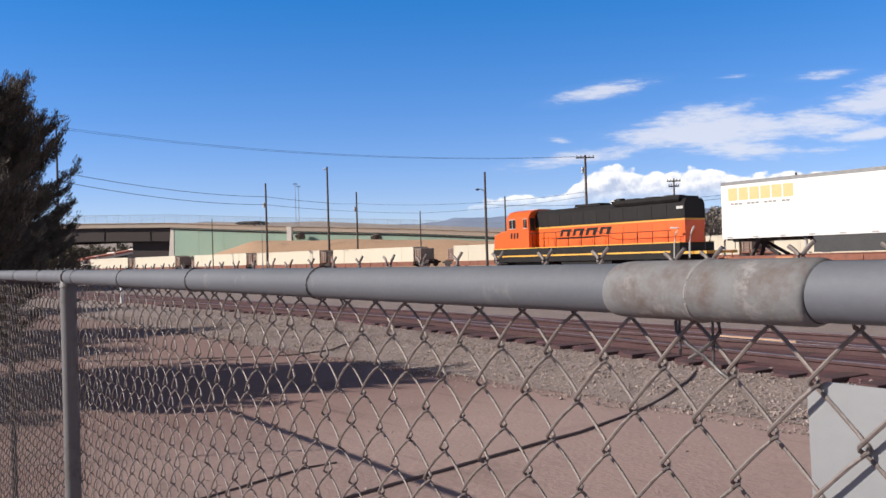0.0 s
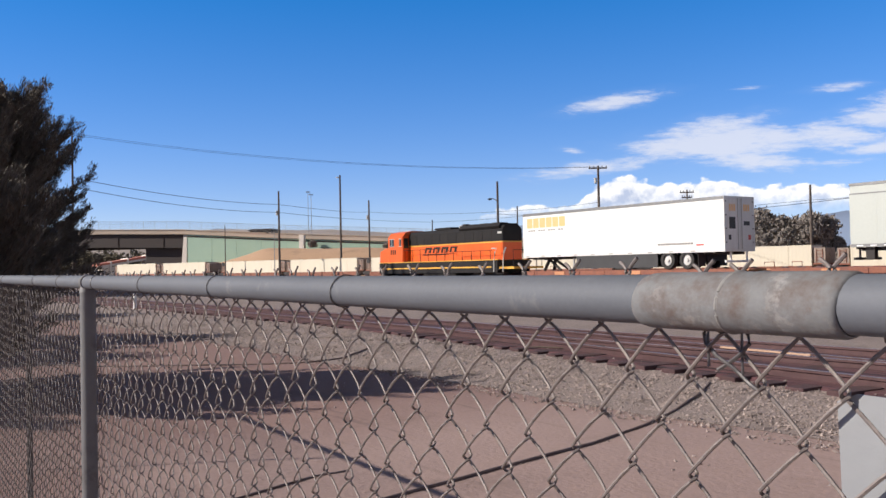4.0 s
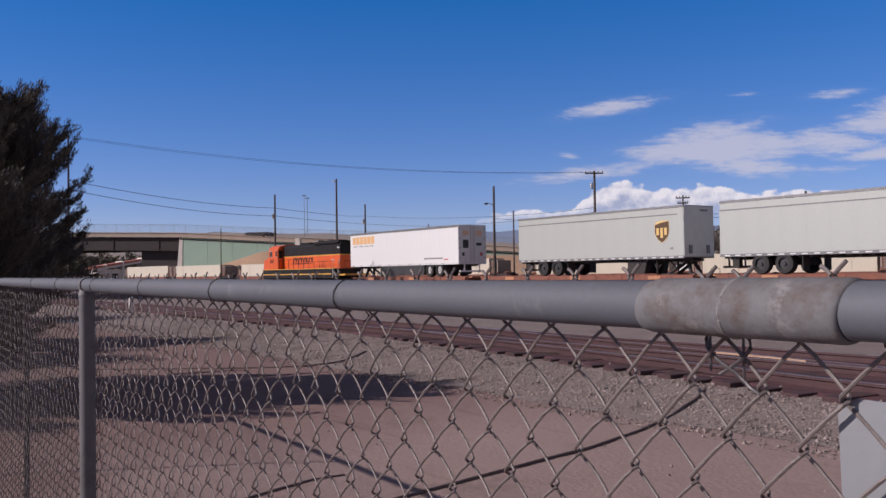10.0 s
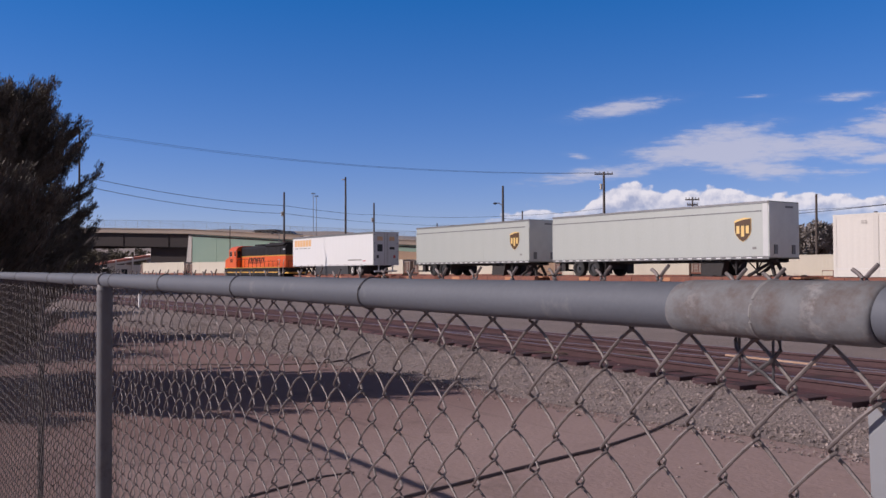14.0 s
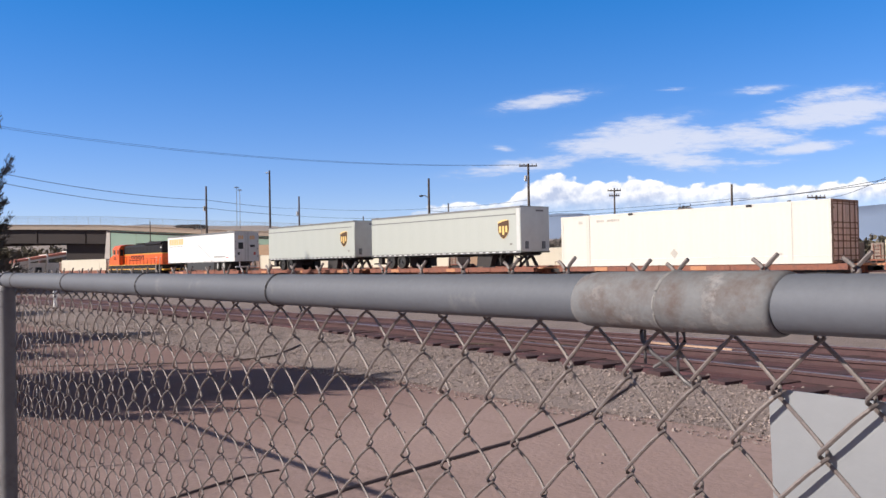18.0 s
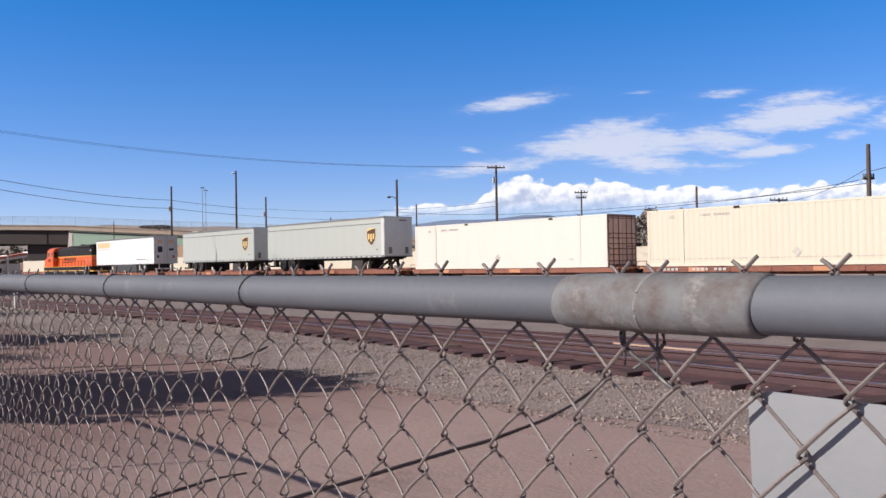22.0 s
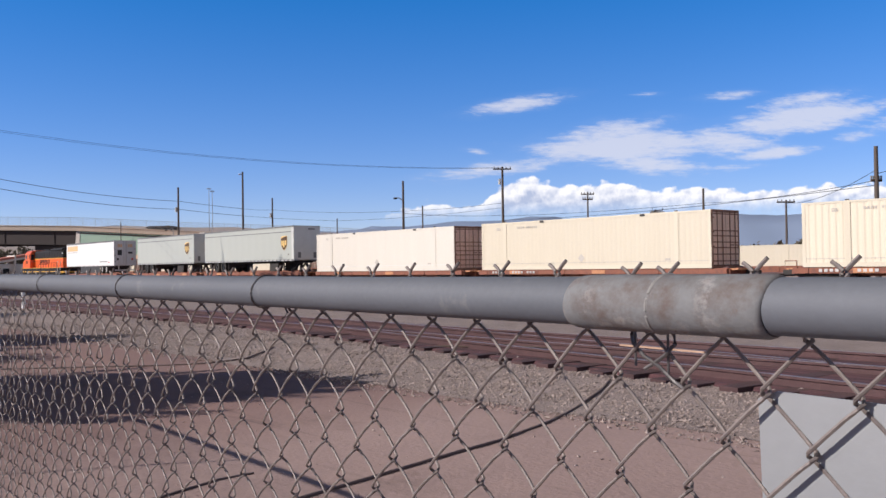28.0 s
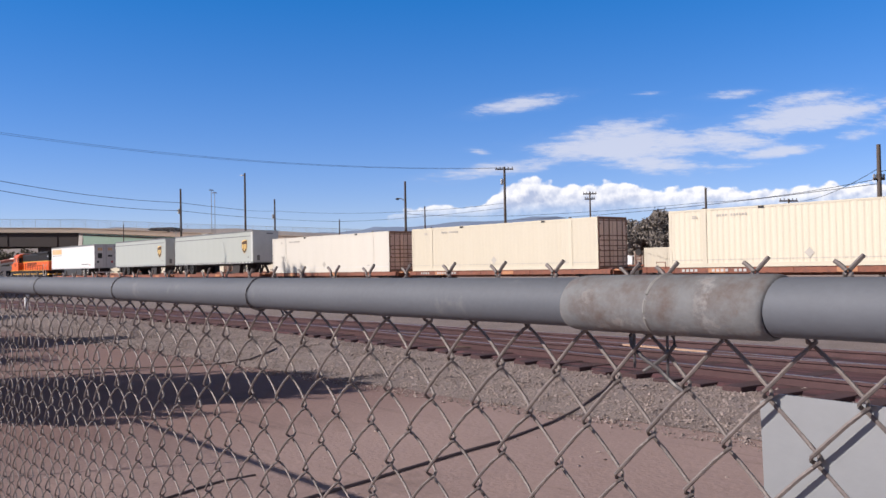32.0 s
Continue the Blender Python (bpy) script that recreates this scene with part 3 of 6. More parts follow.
def wire_mesh(sign, full, pitch=PITCH, bulge=1.0, lean=0.0, drop=0.0):
    """One zigzag wire of the fabric, from the ground to its barbed end, which may lean; sign tells which way its odd rows lie."""
    bm = bmesh.new()
    pts = []
    rows = range(-30, 2)
    for j in rows:
        z = TOPROW + STEP * j
        even = j % 2 == 0
        x = 0.0 if even else sign * pitch / 2
        over = 0.0034 * (-1 if even else 1) * sign
        a = 0.0048 * (-1 if even else 1) * sign
        if pts:
            # each strand arches a little between its knots; those that rise to the right lie on the near side
            px, py, pz = pts[-1]
            side = bulge * (-0.0024 if x > px else 0.0026)
            for q, k in ((0.25, 0.8), (0.5, 1.0), (0.75, 0.8)):
                pts.append((px + (x - px) * q, py + (-a - py) * q + side * k, pz + (z - 0.0038 - pz) * q + 0.0007 * bulge * k))
        pts.append((x + over * 0.2, -a, z - 0.0038))
        pts.append((x + over, 0.0, z))
        pts.append((x + over * 0.2, a, z + 0.0038))
    # twisted neck and flared barb behind the rail
    z = TOPROW + 2 * STEP - 0.0265 - drop
    pts.append((sign * 0.0035, 0.0022 * sign, z))
    for k in range(15):
        w = sign * 0.0023 * math.cos(k * math.pi / 4)
        pts.append((w, sign * 0.0021 * math.sin(k * math.pi / 4), z + 0.010 + 0.0019 * k))
    if sign < 0:
        pts += [(0.0048, 0.001, z + 0.0412), (0.0116, 0.0015, z + 0.0480)]
    else:
        pts += [(-0.0046, -0.001, z + 0.0405), (-0.0096, -0.0015, z + 0.0442)]
    pts = [(x + lean * max(0.0, min(1.0, (h - z + 0.02) / 0.03)), y, h) for x, y, h in pts]
    bm_tube(bm, pts, 0.00185, 6 if full else 4)
    return bm


def build_fence():
    fence = thing("chain_link_fence", pose(0, 0, 0, 0, 0, -2.0), "galvanised chain-link fence with a grey pipe top rail", "fence")
    bm = bmesh.new()
    bm_tube(bm, [(-10.4 + 0.25 * i, RAIL_Y, rail_z(-10.4 + 0.25 * i)) for i in range(41)] + [(-0.372, RAIL_Y, rail_z(-0.372))], RAIL_R, 28)
    part("top_rail", bm, M_GALV, fence, "dull grey galvanised pipe", smooth=True)
    bm = bmesh.new()
    bm_tube(bm, [(-0.371 + 0.25 * i, RAIL_Y, rail_z(-0.371 + 0.25 * i)) for i in range(14)], RAIL_R - 0.0002, 28)
    part("top_rail", bm, M_GALV, fence, "dull grey galvanised pipe", smooth=True)
    # stained sleeve over the joint, rounded at its far end
    bm = bmesh.new()
    prof = [(-0.574, 0.0236), (-0.572, 0.0252), (-0.567, 0.0264), (-0.558, 0.0270), (-0.48, 0.0271), (-0.4765, 0.0279), (-0.4725, 0.0279), (-0.469, 0.0272), (-0.467, 0.0272), (-0.380, 0.0273), (-0.3735, 0.0272), (-0.3705, 0.0264), (-0.3690, 0.0252), (-0.3685, 0.0244)]
    rings = []
    for x, r in prof:
        r -= 0.0010
        rings.append([bm.verts.new((x + 0.004 * math.sin(2 * math.pi * k / 32 + 0.6), RAIL_Y + r * math.cos(2 * math.pi * k / 32), RAIL_Z + r * math.sin(2 * math.pi * k / 32))) for k in range(32)])
    for a, b in zip(rings, rings[1:]):
        for k in range(32):
            bm.faces.new((a[k], b[k], b[(k + 1) % 32], a[(k + 1) % 32]))
    bmesh.ops.recalc_face_normals(bm, faces=list(bm.faces))
    part("rail_sleeve", bm, M_SLEEVE, fence, "weathered sleeve with rust and whitish stains", smooth=True)
    bm = bmesh.new()
    ring = [(-0.4745 + 0.004 * math.sin(2 * math.pi * k / 32 + 0.6), RAIL_Y + 0.0246 * math.cos(2 * math.pi * k / 32), RAIL_Z + 0.0246 * math.sin(2 * math.pi * k / 32)) for k in range(33)]
    bm_tube(bm, ring, 0.0030, 8)
    part("weld_seam", bm, M_SEAM, fence, "pale worn seam round the sleeve", smooth=True)
    # tie wires round the rail
    for i, x in enumerate((-1.207, -1.797, -2.375, -2.97, -3.6, -4.2, -5.3, -6.4)):
        bm = bmesh.new()
        ring = [(x + 0.006 * math.sin(a), RAIL_Y + (RAIL_R + 0.0016) * math.cos(a) + (0.007 if math.cos(a) > 0.5 else 0), rail_z(x) + (RAIL_R + 0.0016) * math.sin(a)) for a in [2 * math.pi * k / 24 for k in range(25)]]
        bm_tube(bm, ring, 0.0011, 6)
        bm_tube(bm, [(x, MESH_Y, rail_z(x) - 0.02), (x + 0.008, MESH_Y + 0.004, rail_z(x) - 0.034), (x - 0.006, MESH_Y + 0.002, rail_z(x) - 0.044)], 0.0016, 6)
        part("tie_wire", bm, M_TIEWIRE, fence, smooth=True)
    # the twisted tie that hangs under the sleeve
    bm = bmesh.new()
    z = RAIL_Z - 0.024
    bm_tube(bm, [(-0.529, MESH_Y - 0.004, z + 0.006), (-0.536, MESH_Y, z - 0.008), (-0.535, MESH_Y, z - 0.016), (-0.521, MESH_Y - 0.002, z - 0.027), (-0.507, MESH_Y + 0.003, z - 0.037), (-0.491, MESH_Y + 0.004, z - 0.050), (-0.479, MESH_Y, z - 0.054)], 0.0019, 6)
    bm_tube(bm, [(-0.495, MESH_Y - 0.004, z + 0.006), (-0.488, MESH_Y, z - 0.006), (-0.487, MESH_Y, z - 0.014), (-0.497, MESH_Y - 0.002, z - 0.025), (-0.513, MESH_Y + 0.003, z - 0.034), (-0.522, MESH_Y, z - 0.040)], 0.0019, 6)
    bm_tube(bm, [(-0.534, MESH_Y + 0.003, z + 0.004), (-0.535, MESH_Y + 0.004, z - 0.038)], 0.0013, 6)
    bm_tube(bm, [(-0.497, MESH_Y + 0.003, z + 0.004), (-0.498, MESH_Y + 0.004, z - 0.046)], 0.0013, 6)
    part("tie_wire", bm, M_TIEWIRE, fence, "dark twisted tie wire hanging in loops", smooth=True)
    # posts
    for x in (-3.13, 1.6):
        bm = bmesh.new()
        bm_tube(bm, [(x, RAIL_Y, 0.0 - 0.05), (x, RAIL_Y, 0.7), (x, RAIL_Y, rail_z(x) - 0.028)], 0.0262, 24)
        post = part("post", bm, M_POST, fence, smooth=True)
        bm = bmesh.new()
        bm_tube(bm, [(x, RAIL_Y, rail_z(x) - 0.035), (x, RAIL_Y, rail_z(x) - 0.021), (x, RAIL_Y, rail_z(x) - 0.013)], 0.0285, 24, r1=0.0235)
        bm_tube(bm, [(x - 0.016, RAIL_Y, rail_z(x)), (x + 0.016, RAIL_Y, rail_z(x))], RAIL_R + 0.004, 24)
        part("loop_cap", bm, M_POST, post, smooth=True)
        for z in (1.388, 0.4):
            bm = bmesh.new()
            bm_tube(bm, [(x, RAIL_Y, z), (x, RAIL_Y, z + 0.012)], 0.0278, 24)
            bm_box(bm, x - 0.004, x + 0.004, RAIL_Y + 0.026, RAIL_Y + 0.038, z + 0.001, z + 0.011)
            part("post_band", bm, M_POST, post, smooth=True)
    # thinner line posts farther along, in a darker colour
    for x in (-4.86, -7.6, -10.3):
        bm = bmesh.new()
        bm_tube(bm, [(x, MESH_Y + 0.022, -0.05), (x, MESH_Y + 0.022, 0.7), (x, MESH_Y + 0.022, rail_z(x) - 0.02)], 0.0145, 16)
        post = part("post", bm, M_LINEPOST, fence, "thin dark line post", smooth=True)
        bm = bmesh.new()
        bm_tube(bm, [(x, MESH_Y + 0.022, 1.36), (x, MESH_Y + 0.022, 1.372)], 0.0165, 16)
        part("post_band", bm, M_LINEPOST, post, smooth=True)
    # fabric: each near wire a piece, the far run joined
    rng = random.Random(5)
    data = {}
    for s in (1, -1):
        o = part("wire", wire_mesh(s, True), M_WIRE, fence, smooth=True)
        data[s, True] = o.data
        o.matrix_basis = pose(column(-1), MESH_Y, 0)
        o = part("wire", wire_mesh(s, True, 0.0774, 0.35), M_WIRE, fence, smooth=True)
        data[s, False] = o.data
        o.matrix_basis = pose(column(0), MESH_Y, 0)
    for k in range(-31, 14):
        for s in (1, -1):
            if k in (-1, 0):
                continue
            if k in (1, 2, 3, 4):      # barbs pulled about by the tie wire
                o = part("wire", wire_mesh(s, True, 0.0774, 0.35, (0.018, -0.018, -0.008, -0.009)[k - 1], (0.004, 0.004, 0.001, 0.001)[k - 1]), M_WIRE, fence, smooth=True)
                o.matrix_basis = pose(column(k), MESH_Y, 0)
                continue
            share("wire", data[s, k < 0], fence, pose(column(k) + rng.uniform(-0.0012, 0.0012), MESH_Y + rng.uniform(-0.001, 0.001), rng.uniform(-0.002, 0.002), rng.uniform(-0.15, 0.15), rng.uniform(-0.06, 0.06), 0))
    me = {}
    for s in (1, -1):
        bm = wire_mesh(s, False)
        m = bpy.data.meshes.new("far")
        bm.to_mesh(m)
        bm.free()
        co = np.zeros(len(m.vertices) * 3)
        m.vertices.foreach_get("co", co)
        me[s] = (co.reshape(-1, 3), [tuple(p.vertices) for p in m.polygons])
        bpy.data.meshes.remove(m)
    vs, fs, n = [], [], 0
    nr = np.random.default_rng(2)
    for k in range(-116, -31):
        for s in (1, -1):
            c, f = me[s]
            vs.append(c + np.array((PHASE + PITCH * k + nr.uniform(-0.002, 0.002), MESH_Y + nr.uniform(-0.002, 0.002), nr.uniform(-0.003, 0.003))))
            fs += [tuple(i + n for i in q) for q in f]
            n += len(c)
    m = bpy.data.meshes.new("wire_run")
    m.from_pydata(np.concatenate(vs).tolist(), [], fs)
    m.materials.append(M_WIREDARK)
    far = new("wire_run", m)
    far.parent = fence
    tagged(far, kind="stuff")
    # sign plate hung on the far side of the fabric
    sign = thing("sign_plate", pose(0, 0, 0, 0, 0, -2.0), "pale grey metal sign plate seen from the back", "sign")
    bm = bmesh.new()
    bm_prism(bm, [(-0.399, 0.94), (0.2, 0.93), (0.2, 1.386), (-0.392, 1.3935), (-0.409, 1.386)], MESH_Y + 0.0056, MESH_Y + 0.0076, "y")
    part("plate", bm, M_SIGN, sign)
    for x, z in ((0.17, 1.365), (-0.38, 0.96), (0.17, 0.95)):
        tube("fixing_wire", M_TIEWIRE, sign, [(x, MESH_Y + 0.018, z), (x, MESH_Y - 0.004, z + 0.004), (x + 0.012, MESH_Y - 0.004, z), (x + 0.012, MESH_Y + 0.018, z)], 0.0014, 5)


build_ground()
build_tracks()
build_fence()


# ---- the train ----
LANE = 39.33     # centre line of the main track
MOVERS = []      # (thing, x at the start, height)
TRAVEL = [(0, 0), (2, 8.454), (4, 16.648), (6, 24.565), (8, 32.185), (10, 39.484), (12, 46.441), (14, 53.032), (16, 59.239), (18, 65.049), (20, 70.454), (22, 75.457), (24, 80.07), (26, 84.32), (28, 88.247), (30, 91.906), (32, 95.374)]


def mover(name, x, z, label, category, group=""):
    ob = thing(name, pose(x, LANE, z), label, category, group)
    MOVERS.append((ob, x, z))
    return ob


def rail_truck(parent, x, wheels=(-0.9, 0.9), r=0.42):
    bm = bmesh.new()
    span = max(wheels) + 0.45
    for s in (-1.0, 1.0):
        bm_prism(bm, [(x - span, 0.42), (x - span, 0.58), (x - 0.5, 0.72), (x + 0.5, 0.72), (x + span, 0.58), (x + span, 0.42), (x + 0.45, 0.3), (x - 0.45, 0.3)], s * 1.0 - 0.07, s * 1.0 + 0.07, "y")
        bm_box(bm, x - 0.25, x + 0.25, s * 1.0 - 0.11, s * 1.0 + 0.11, 0.25, 0.62)
    bm_box(bm, x - 0.2, x + 0.2, -1.0, 1.0, 0.5, 0.75)
    tk = part("truck", bm, M_UNDER, parent, "black cast truck frame")
    for w in wheels:
        bm = bmesh.new()
        for s in (-0.72, 0.72):
            bm_disc(bm, (x + w, r), r, s - 0.065, s + 0.065, 20)
            bm_disc(bm, (x + w, r), r + 0.025, s - 0.065 * (1 if s > 0 else -1) - 0.015, s - 0.065 * (1 if s > 0 else -1) + 0.015, 20)
        bm_tube(bm, [(x + w, -1.05, r), (x + w, 1.05, r)], 0.08, 10)
        part("wheelset", bm, M_RAILSTEEL, tk, "rusty steel wheels on an axle", smooth=True)
    return tk


def build_locomotive():
    lo = mover("locomotive", -45.75, 0.34, "orange and black diesel locomotive with yellow stripes", "locomotive")
    d = -0.34
    boxes("frame", M_BLACK, lo, (0.12, 15.85, -1.5, 1.5, 1.05 + d, 1.92 + d), label="black side sill", bevel=0.02)
    boxes("sill_stripe", M_YELLOW, lo, (0.2, 15.2, -1.53, -1.502, 1.40 + d, 1.50 + d), (0.2, 15.2, 1.502, 1.53, 1.40 + d, 1.50 + d), label="yellow stripe along the sill")
    boxes("walkway_edge", M_YELLOW, lo, (0.1, 15.85, -1.54, -1.2, 1.925 + d, 1.985 + d), (0.1, 15.85, 1.2, 1.54, 1.925 + d, 1.985 + d), label="yellow walkway edge")
    bm = bmesh.new()
    bm_prism(bm, [(-1.5, 0.75 + d), (1.5, 0.75 + d), (1.5, 1.2 + d), (-1.5, 1.2 + d)], 0.35, 0.6)
    bm_prism(bm, [(-1.35, 0.3 + d), (1.35, 0.3 + d), (1.5, 0.85 + d), (-1.5, 0.85 + d)], 0.15, 0.4)
    part("pilot", bm, M_BLACK, lo, "black pilot plate")
    # nose and cab
    bm = bmesh.new()
    bm_prism(bm, [(0.05, 1.99 + d), (1.75, 1.99 + d), (1.75, 3.22 + d), (0.9, 3.12 + d), (0.18, 2.9 + d)], -1.42, 1.42, "y")
    bm_bevel(bm, 0.05)
    part("nose", bm, M_ORANGE, lo)
    bm = bmesh.new()
    bm_prism(bm, [(-1.5, 1.95 + d), (1.5, 1.95 + d), (1.5, 4.0 + d), (1.2, 4.36 + d), (0.6, 4.5 + d), (-0.6, 4.5 + d), (-1.2, 4.36 + d), (-1.5, 4.0 + d)], 1.55, 3.75)
    bm_bevel(bm, 0.03)
    cab = part("cab", bm, M_ORANGE, lo)
    boxes("cab_roof", M_SILVER, cab, (1.7, 3.7, -0.55, 0.55, 4.5 + d, 4.53 + d), label="sun-bleached roof panel")
    for s in (-1, 1):
        y0, y1 = (-1.52, -1.49) if s < 0 else (1.49, 1.52)
        for x0, ww in ((1.85, 0.62), (3.28, 0.3)):
            w = boxes("window", M_GLASS, cab, (x0, x0 + ww, y0, y1, 3.3 + d, 3.86 + d), label="dark cab window")
            boxes("window_frame", M_SILVER, w, (x0 - 0.04, x0 + ww + 0.04, y0 - 0.01, y1, 3.86 + d, 3.90 + d), (x0 - 0.04, x0 + ww + 0.04, y0 - 0.01, y1, 3.25 + d, 3.3 + d), (x0 + ww * 0.48, x0 + ww * 0.54, y0 - 0.01, y1, 3.3 + d, 3.86 + d))
    for y in (-0.95, 0.15):
        boxes("windshield", M_GLASS, cab, (1.52, 1.56, y, y + 0.8, 3.35 + d, 3.95 + d), label="dark windshield")
    tagged(flat("road_number", M_BLACK, cab, -1.502, [slant(1.95 + 0.3 * i, 2.12 + 0.3 * i, 2.62 + d, 3.0 + d, 0.03) for i in range(3)], label="dark bars of the cab number"), kind="stuff")
    door = boxes("cab_door", M_ORANGE, cab, (3.752, 3.79, -1.44, -0.92, 2.02 + d, 4.02 + d), label="orange rear cab door", bevel=0.008)
    boxes("door_window", M_GLASS, door, (3.788, 3.80, -1.40, -0.97, 3.1 + d, 3.92 + d), label="dark door window")
    boxes("number_board", M_SILVER, cab, (1.50, 1.56, -0.5, 0.5, 4.08 + d, 4.28 + d))
    bm = bmesh.new()
    for y in (-0.12, 0.12):
        bm_tube(bm, [(0.3, y, 2.7 + d), (0.06, y, 2.7 + d)], 0.09, 12)
    part("headlight", bm, M_SILVER, lo)
    # long hood: orange below, black above
    boxes("hood_lower", M_ORANGE, lo, (3.75, 15.75, -0.88, 0.88, 1.95 + d, 3.18 + d), label="orange hood side", bevel=0.015)
    boxes("hood_stripe", M_YELLOW, lo, (3.75, 15.76, -0.90, 0.90, 3.182 + d, 3.275 + d), label="yellow stripe along the hood")
    bm = bmesh.new()
    bm_prism(bm, [(-0.88, 3.277 + d), (0.88, 3.277 + d), (0.88, 4.12 + d), (0.66, 4.38 + d), (-0.66, 4.38 + d), (-0.88, 4.12 + d)], 3.75, 15.75)
    hood = part("hood_upper", bm, M_BLACK, lo, "black upper hood")
    for i in range(11):
        x = 3.95 + 1.065 * i
        boxes("hood_door", M_BLACK, hood, (x, x + 1.0, -0.895, -0.881, 3.32 + d, 4.08 + d))
        boxes("hood_panel", M_ORANGE, lo, (x, x + 1.0, -0.892, -0.881, 2.12 + d, 3.1 + d))
    bm = bmesh.new()
    bm_prism(bm, [(-0.88, 4.2 + d), (-0.95, 4.34 + d), (-0.8, 4.54 + d), (0.8, 4.54 + d), (0.95, 4.34 + d), (0.88, 4.2 + d)], 10.7, 15.4)
    part("radiator_housing", bm, M_BLACK, hood, "flared black radiator section")
    for x in (11.6, 13.0, 14.4):
        bm = bmesh.new()
        bm_tube(bm, [(x, 0, 4.52 + d), (x, 0, 4.62 + d)], 0.6, 24)
        bm_tube(bm, [(x, 0, 4.62 + d), (x, 0, 4.65 + d)], 0.2, 12)
        part("roof_fan", bm, M_UNDER, hood, smooth=True)
    bm = bmesh.new()
    bm_prism(bm, [(7.2, 4.4 + d), (9.4, 4.4 + d), (9.3, 4.55 + d), (7.3, 4.55 + d)], -0.7, 0.7, "y")
    part("dynamic_brake_hump", bm, M_BLACK, hood)
    bm = bmesh.new()
    bm_tube(bm, [(10.4, 0, 4.4 + d), (10.4, 0, 4.72 + d)], 0.28, 14)
    part("exhaust_stack", bm, M_UNDER, hood, smooth=True)
    bm = bmesh.new()
    for y in (-0.15, 0.0, 0.15):
        bm_tube(bm, [(9.75, y, 4.58 + d), (10.1, y, 4.62 + d)], 0.035, 8, r1=0.08)
    bm_box(bm, 9.8, 9.9, -0.25, 0.25, 4.42 + d, 4.58 + d)
    part("horn", bm, M_SILVER, hood)
    flat("number_panel", M_SILVER, lo, -0.897, [slant(15.22, 15.66, 3.80 + d, 3.95 + d)], label="pale number bar at the hood's end")
    # slanted dark logo shape with a swoosh under it
    polys = []
    for i in range(4):
        x = 6.15 + 1.12 * i
        polys += [slant(x, x + 0.90, 2.93 + d, 3.06 + d, 0.05), slant(x - 0.13, x + 0.12, 2.62 + d, 2.93 + d, 0.12), slant(x + 0.45, x + 0.74, 2.62 + d, 2.93 + d, 0.12)]
    polys.append([(5.7, 2.46 + d), (8.2, 2.44 + d), (10.6, 2.53 + d), (8.0, 2.52 + d), (5.9, 2.55 + d)])
    tagged(flat("logo", M_BLACK, lo, -0.893, polys, label="dark slanted logo shapes"), kind="stuff")
    # handrails
    top = 2.98 + d
    posts = [4.1 + 1.1 * i for i in range(11)]
    for s in (-1.5, 1.5):
        for x in posts:
            tube("stanchion", M_BLACK, lo, [(x, s, 1.95 + d), (x, s, 2.61 + d if x > 10.4 else top - 0.1)], 0.022, 6)
        tube("handrail", M_BLACK, lo, [(3.9, s, 2.9 + d), (9.6, s, 2.9 + d), (10.5, s, 2.62 + d), (15.3, s, 2.62 + d)], 0.022, 6)
    for x in (15.5, 16.5):
        for s in (-1.53, 1.53):
            tube("grab_rail", M_SILVER, lo, [(x, s, 1.1 + d), (x + 0.03, s, 1.9 + d), (x + 0.14, s, 2.45 + d), (x + 0.32, s, 2.72 + d), (x - 0.25 if x < 16 else x + 0.3, s * 0.97, 2.76 + d)], 0.05, 6, label="curved pale grab rail by the steps")
    for x in (15.75, 0.75):
        for k in range(3):
            boxes("step", M_UNDER, lo, (x, x + 0.75, -1.5, -1.15, 0.62 + 0.33 * k + d, 0.66 + 0.33 * k + d))
    # rear platform, tank, trucks
    boxes("rear_platform", M_YELLOW, lo, (15.86, 17.45, -1.35, 1.35, 1.30 + d, 1.46 + d), label="yellow rear end sill")
    tube("end_rail", M_BLACK, lo, [(17.35, -1.3, 1.5 + d), (17.35, -1.3, 2.6 + d), (17.35, 1.3, 2.6 + d), (17.35, 1.3, 1.5 + d)], 0.022, 6)
    boxes("coupler", M_UNDER, lo, (17.3, 18.1, -0.14, 0.14, 0.78 + d, 1.05 + d), bevel=0.04)
    bm = bmesh.new()
    bm_prism(bm, [(-1.4, 1.2 + d), (1.4, 1.2 + d), (1.4, 0.75 + d), (1.0, 0.5 + d), (-1.0, 0.5 + d), (-1.4, 0.75 + d)], 6.6, 10.8)
    part("fuel_tank", bm, M_BLACK, lo, "black fuel tank")
    for x in (3.4, 14.0):
        rail_truck(lo, x, (-1.35, 1.35), 0.5)


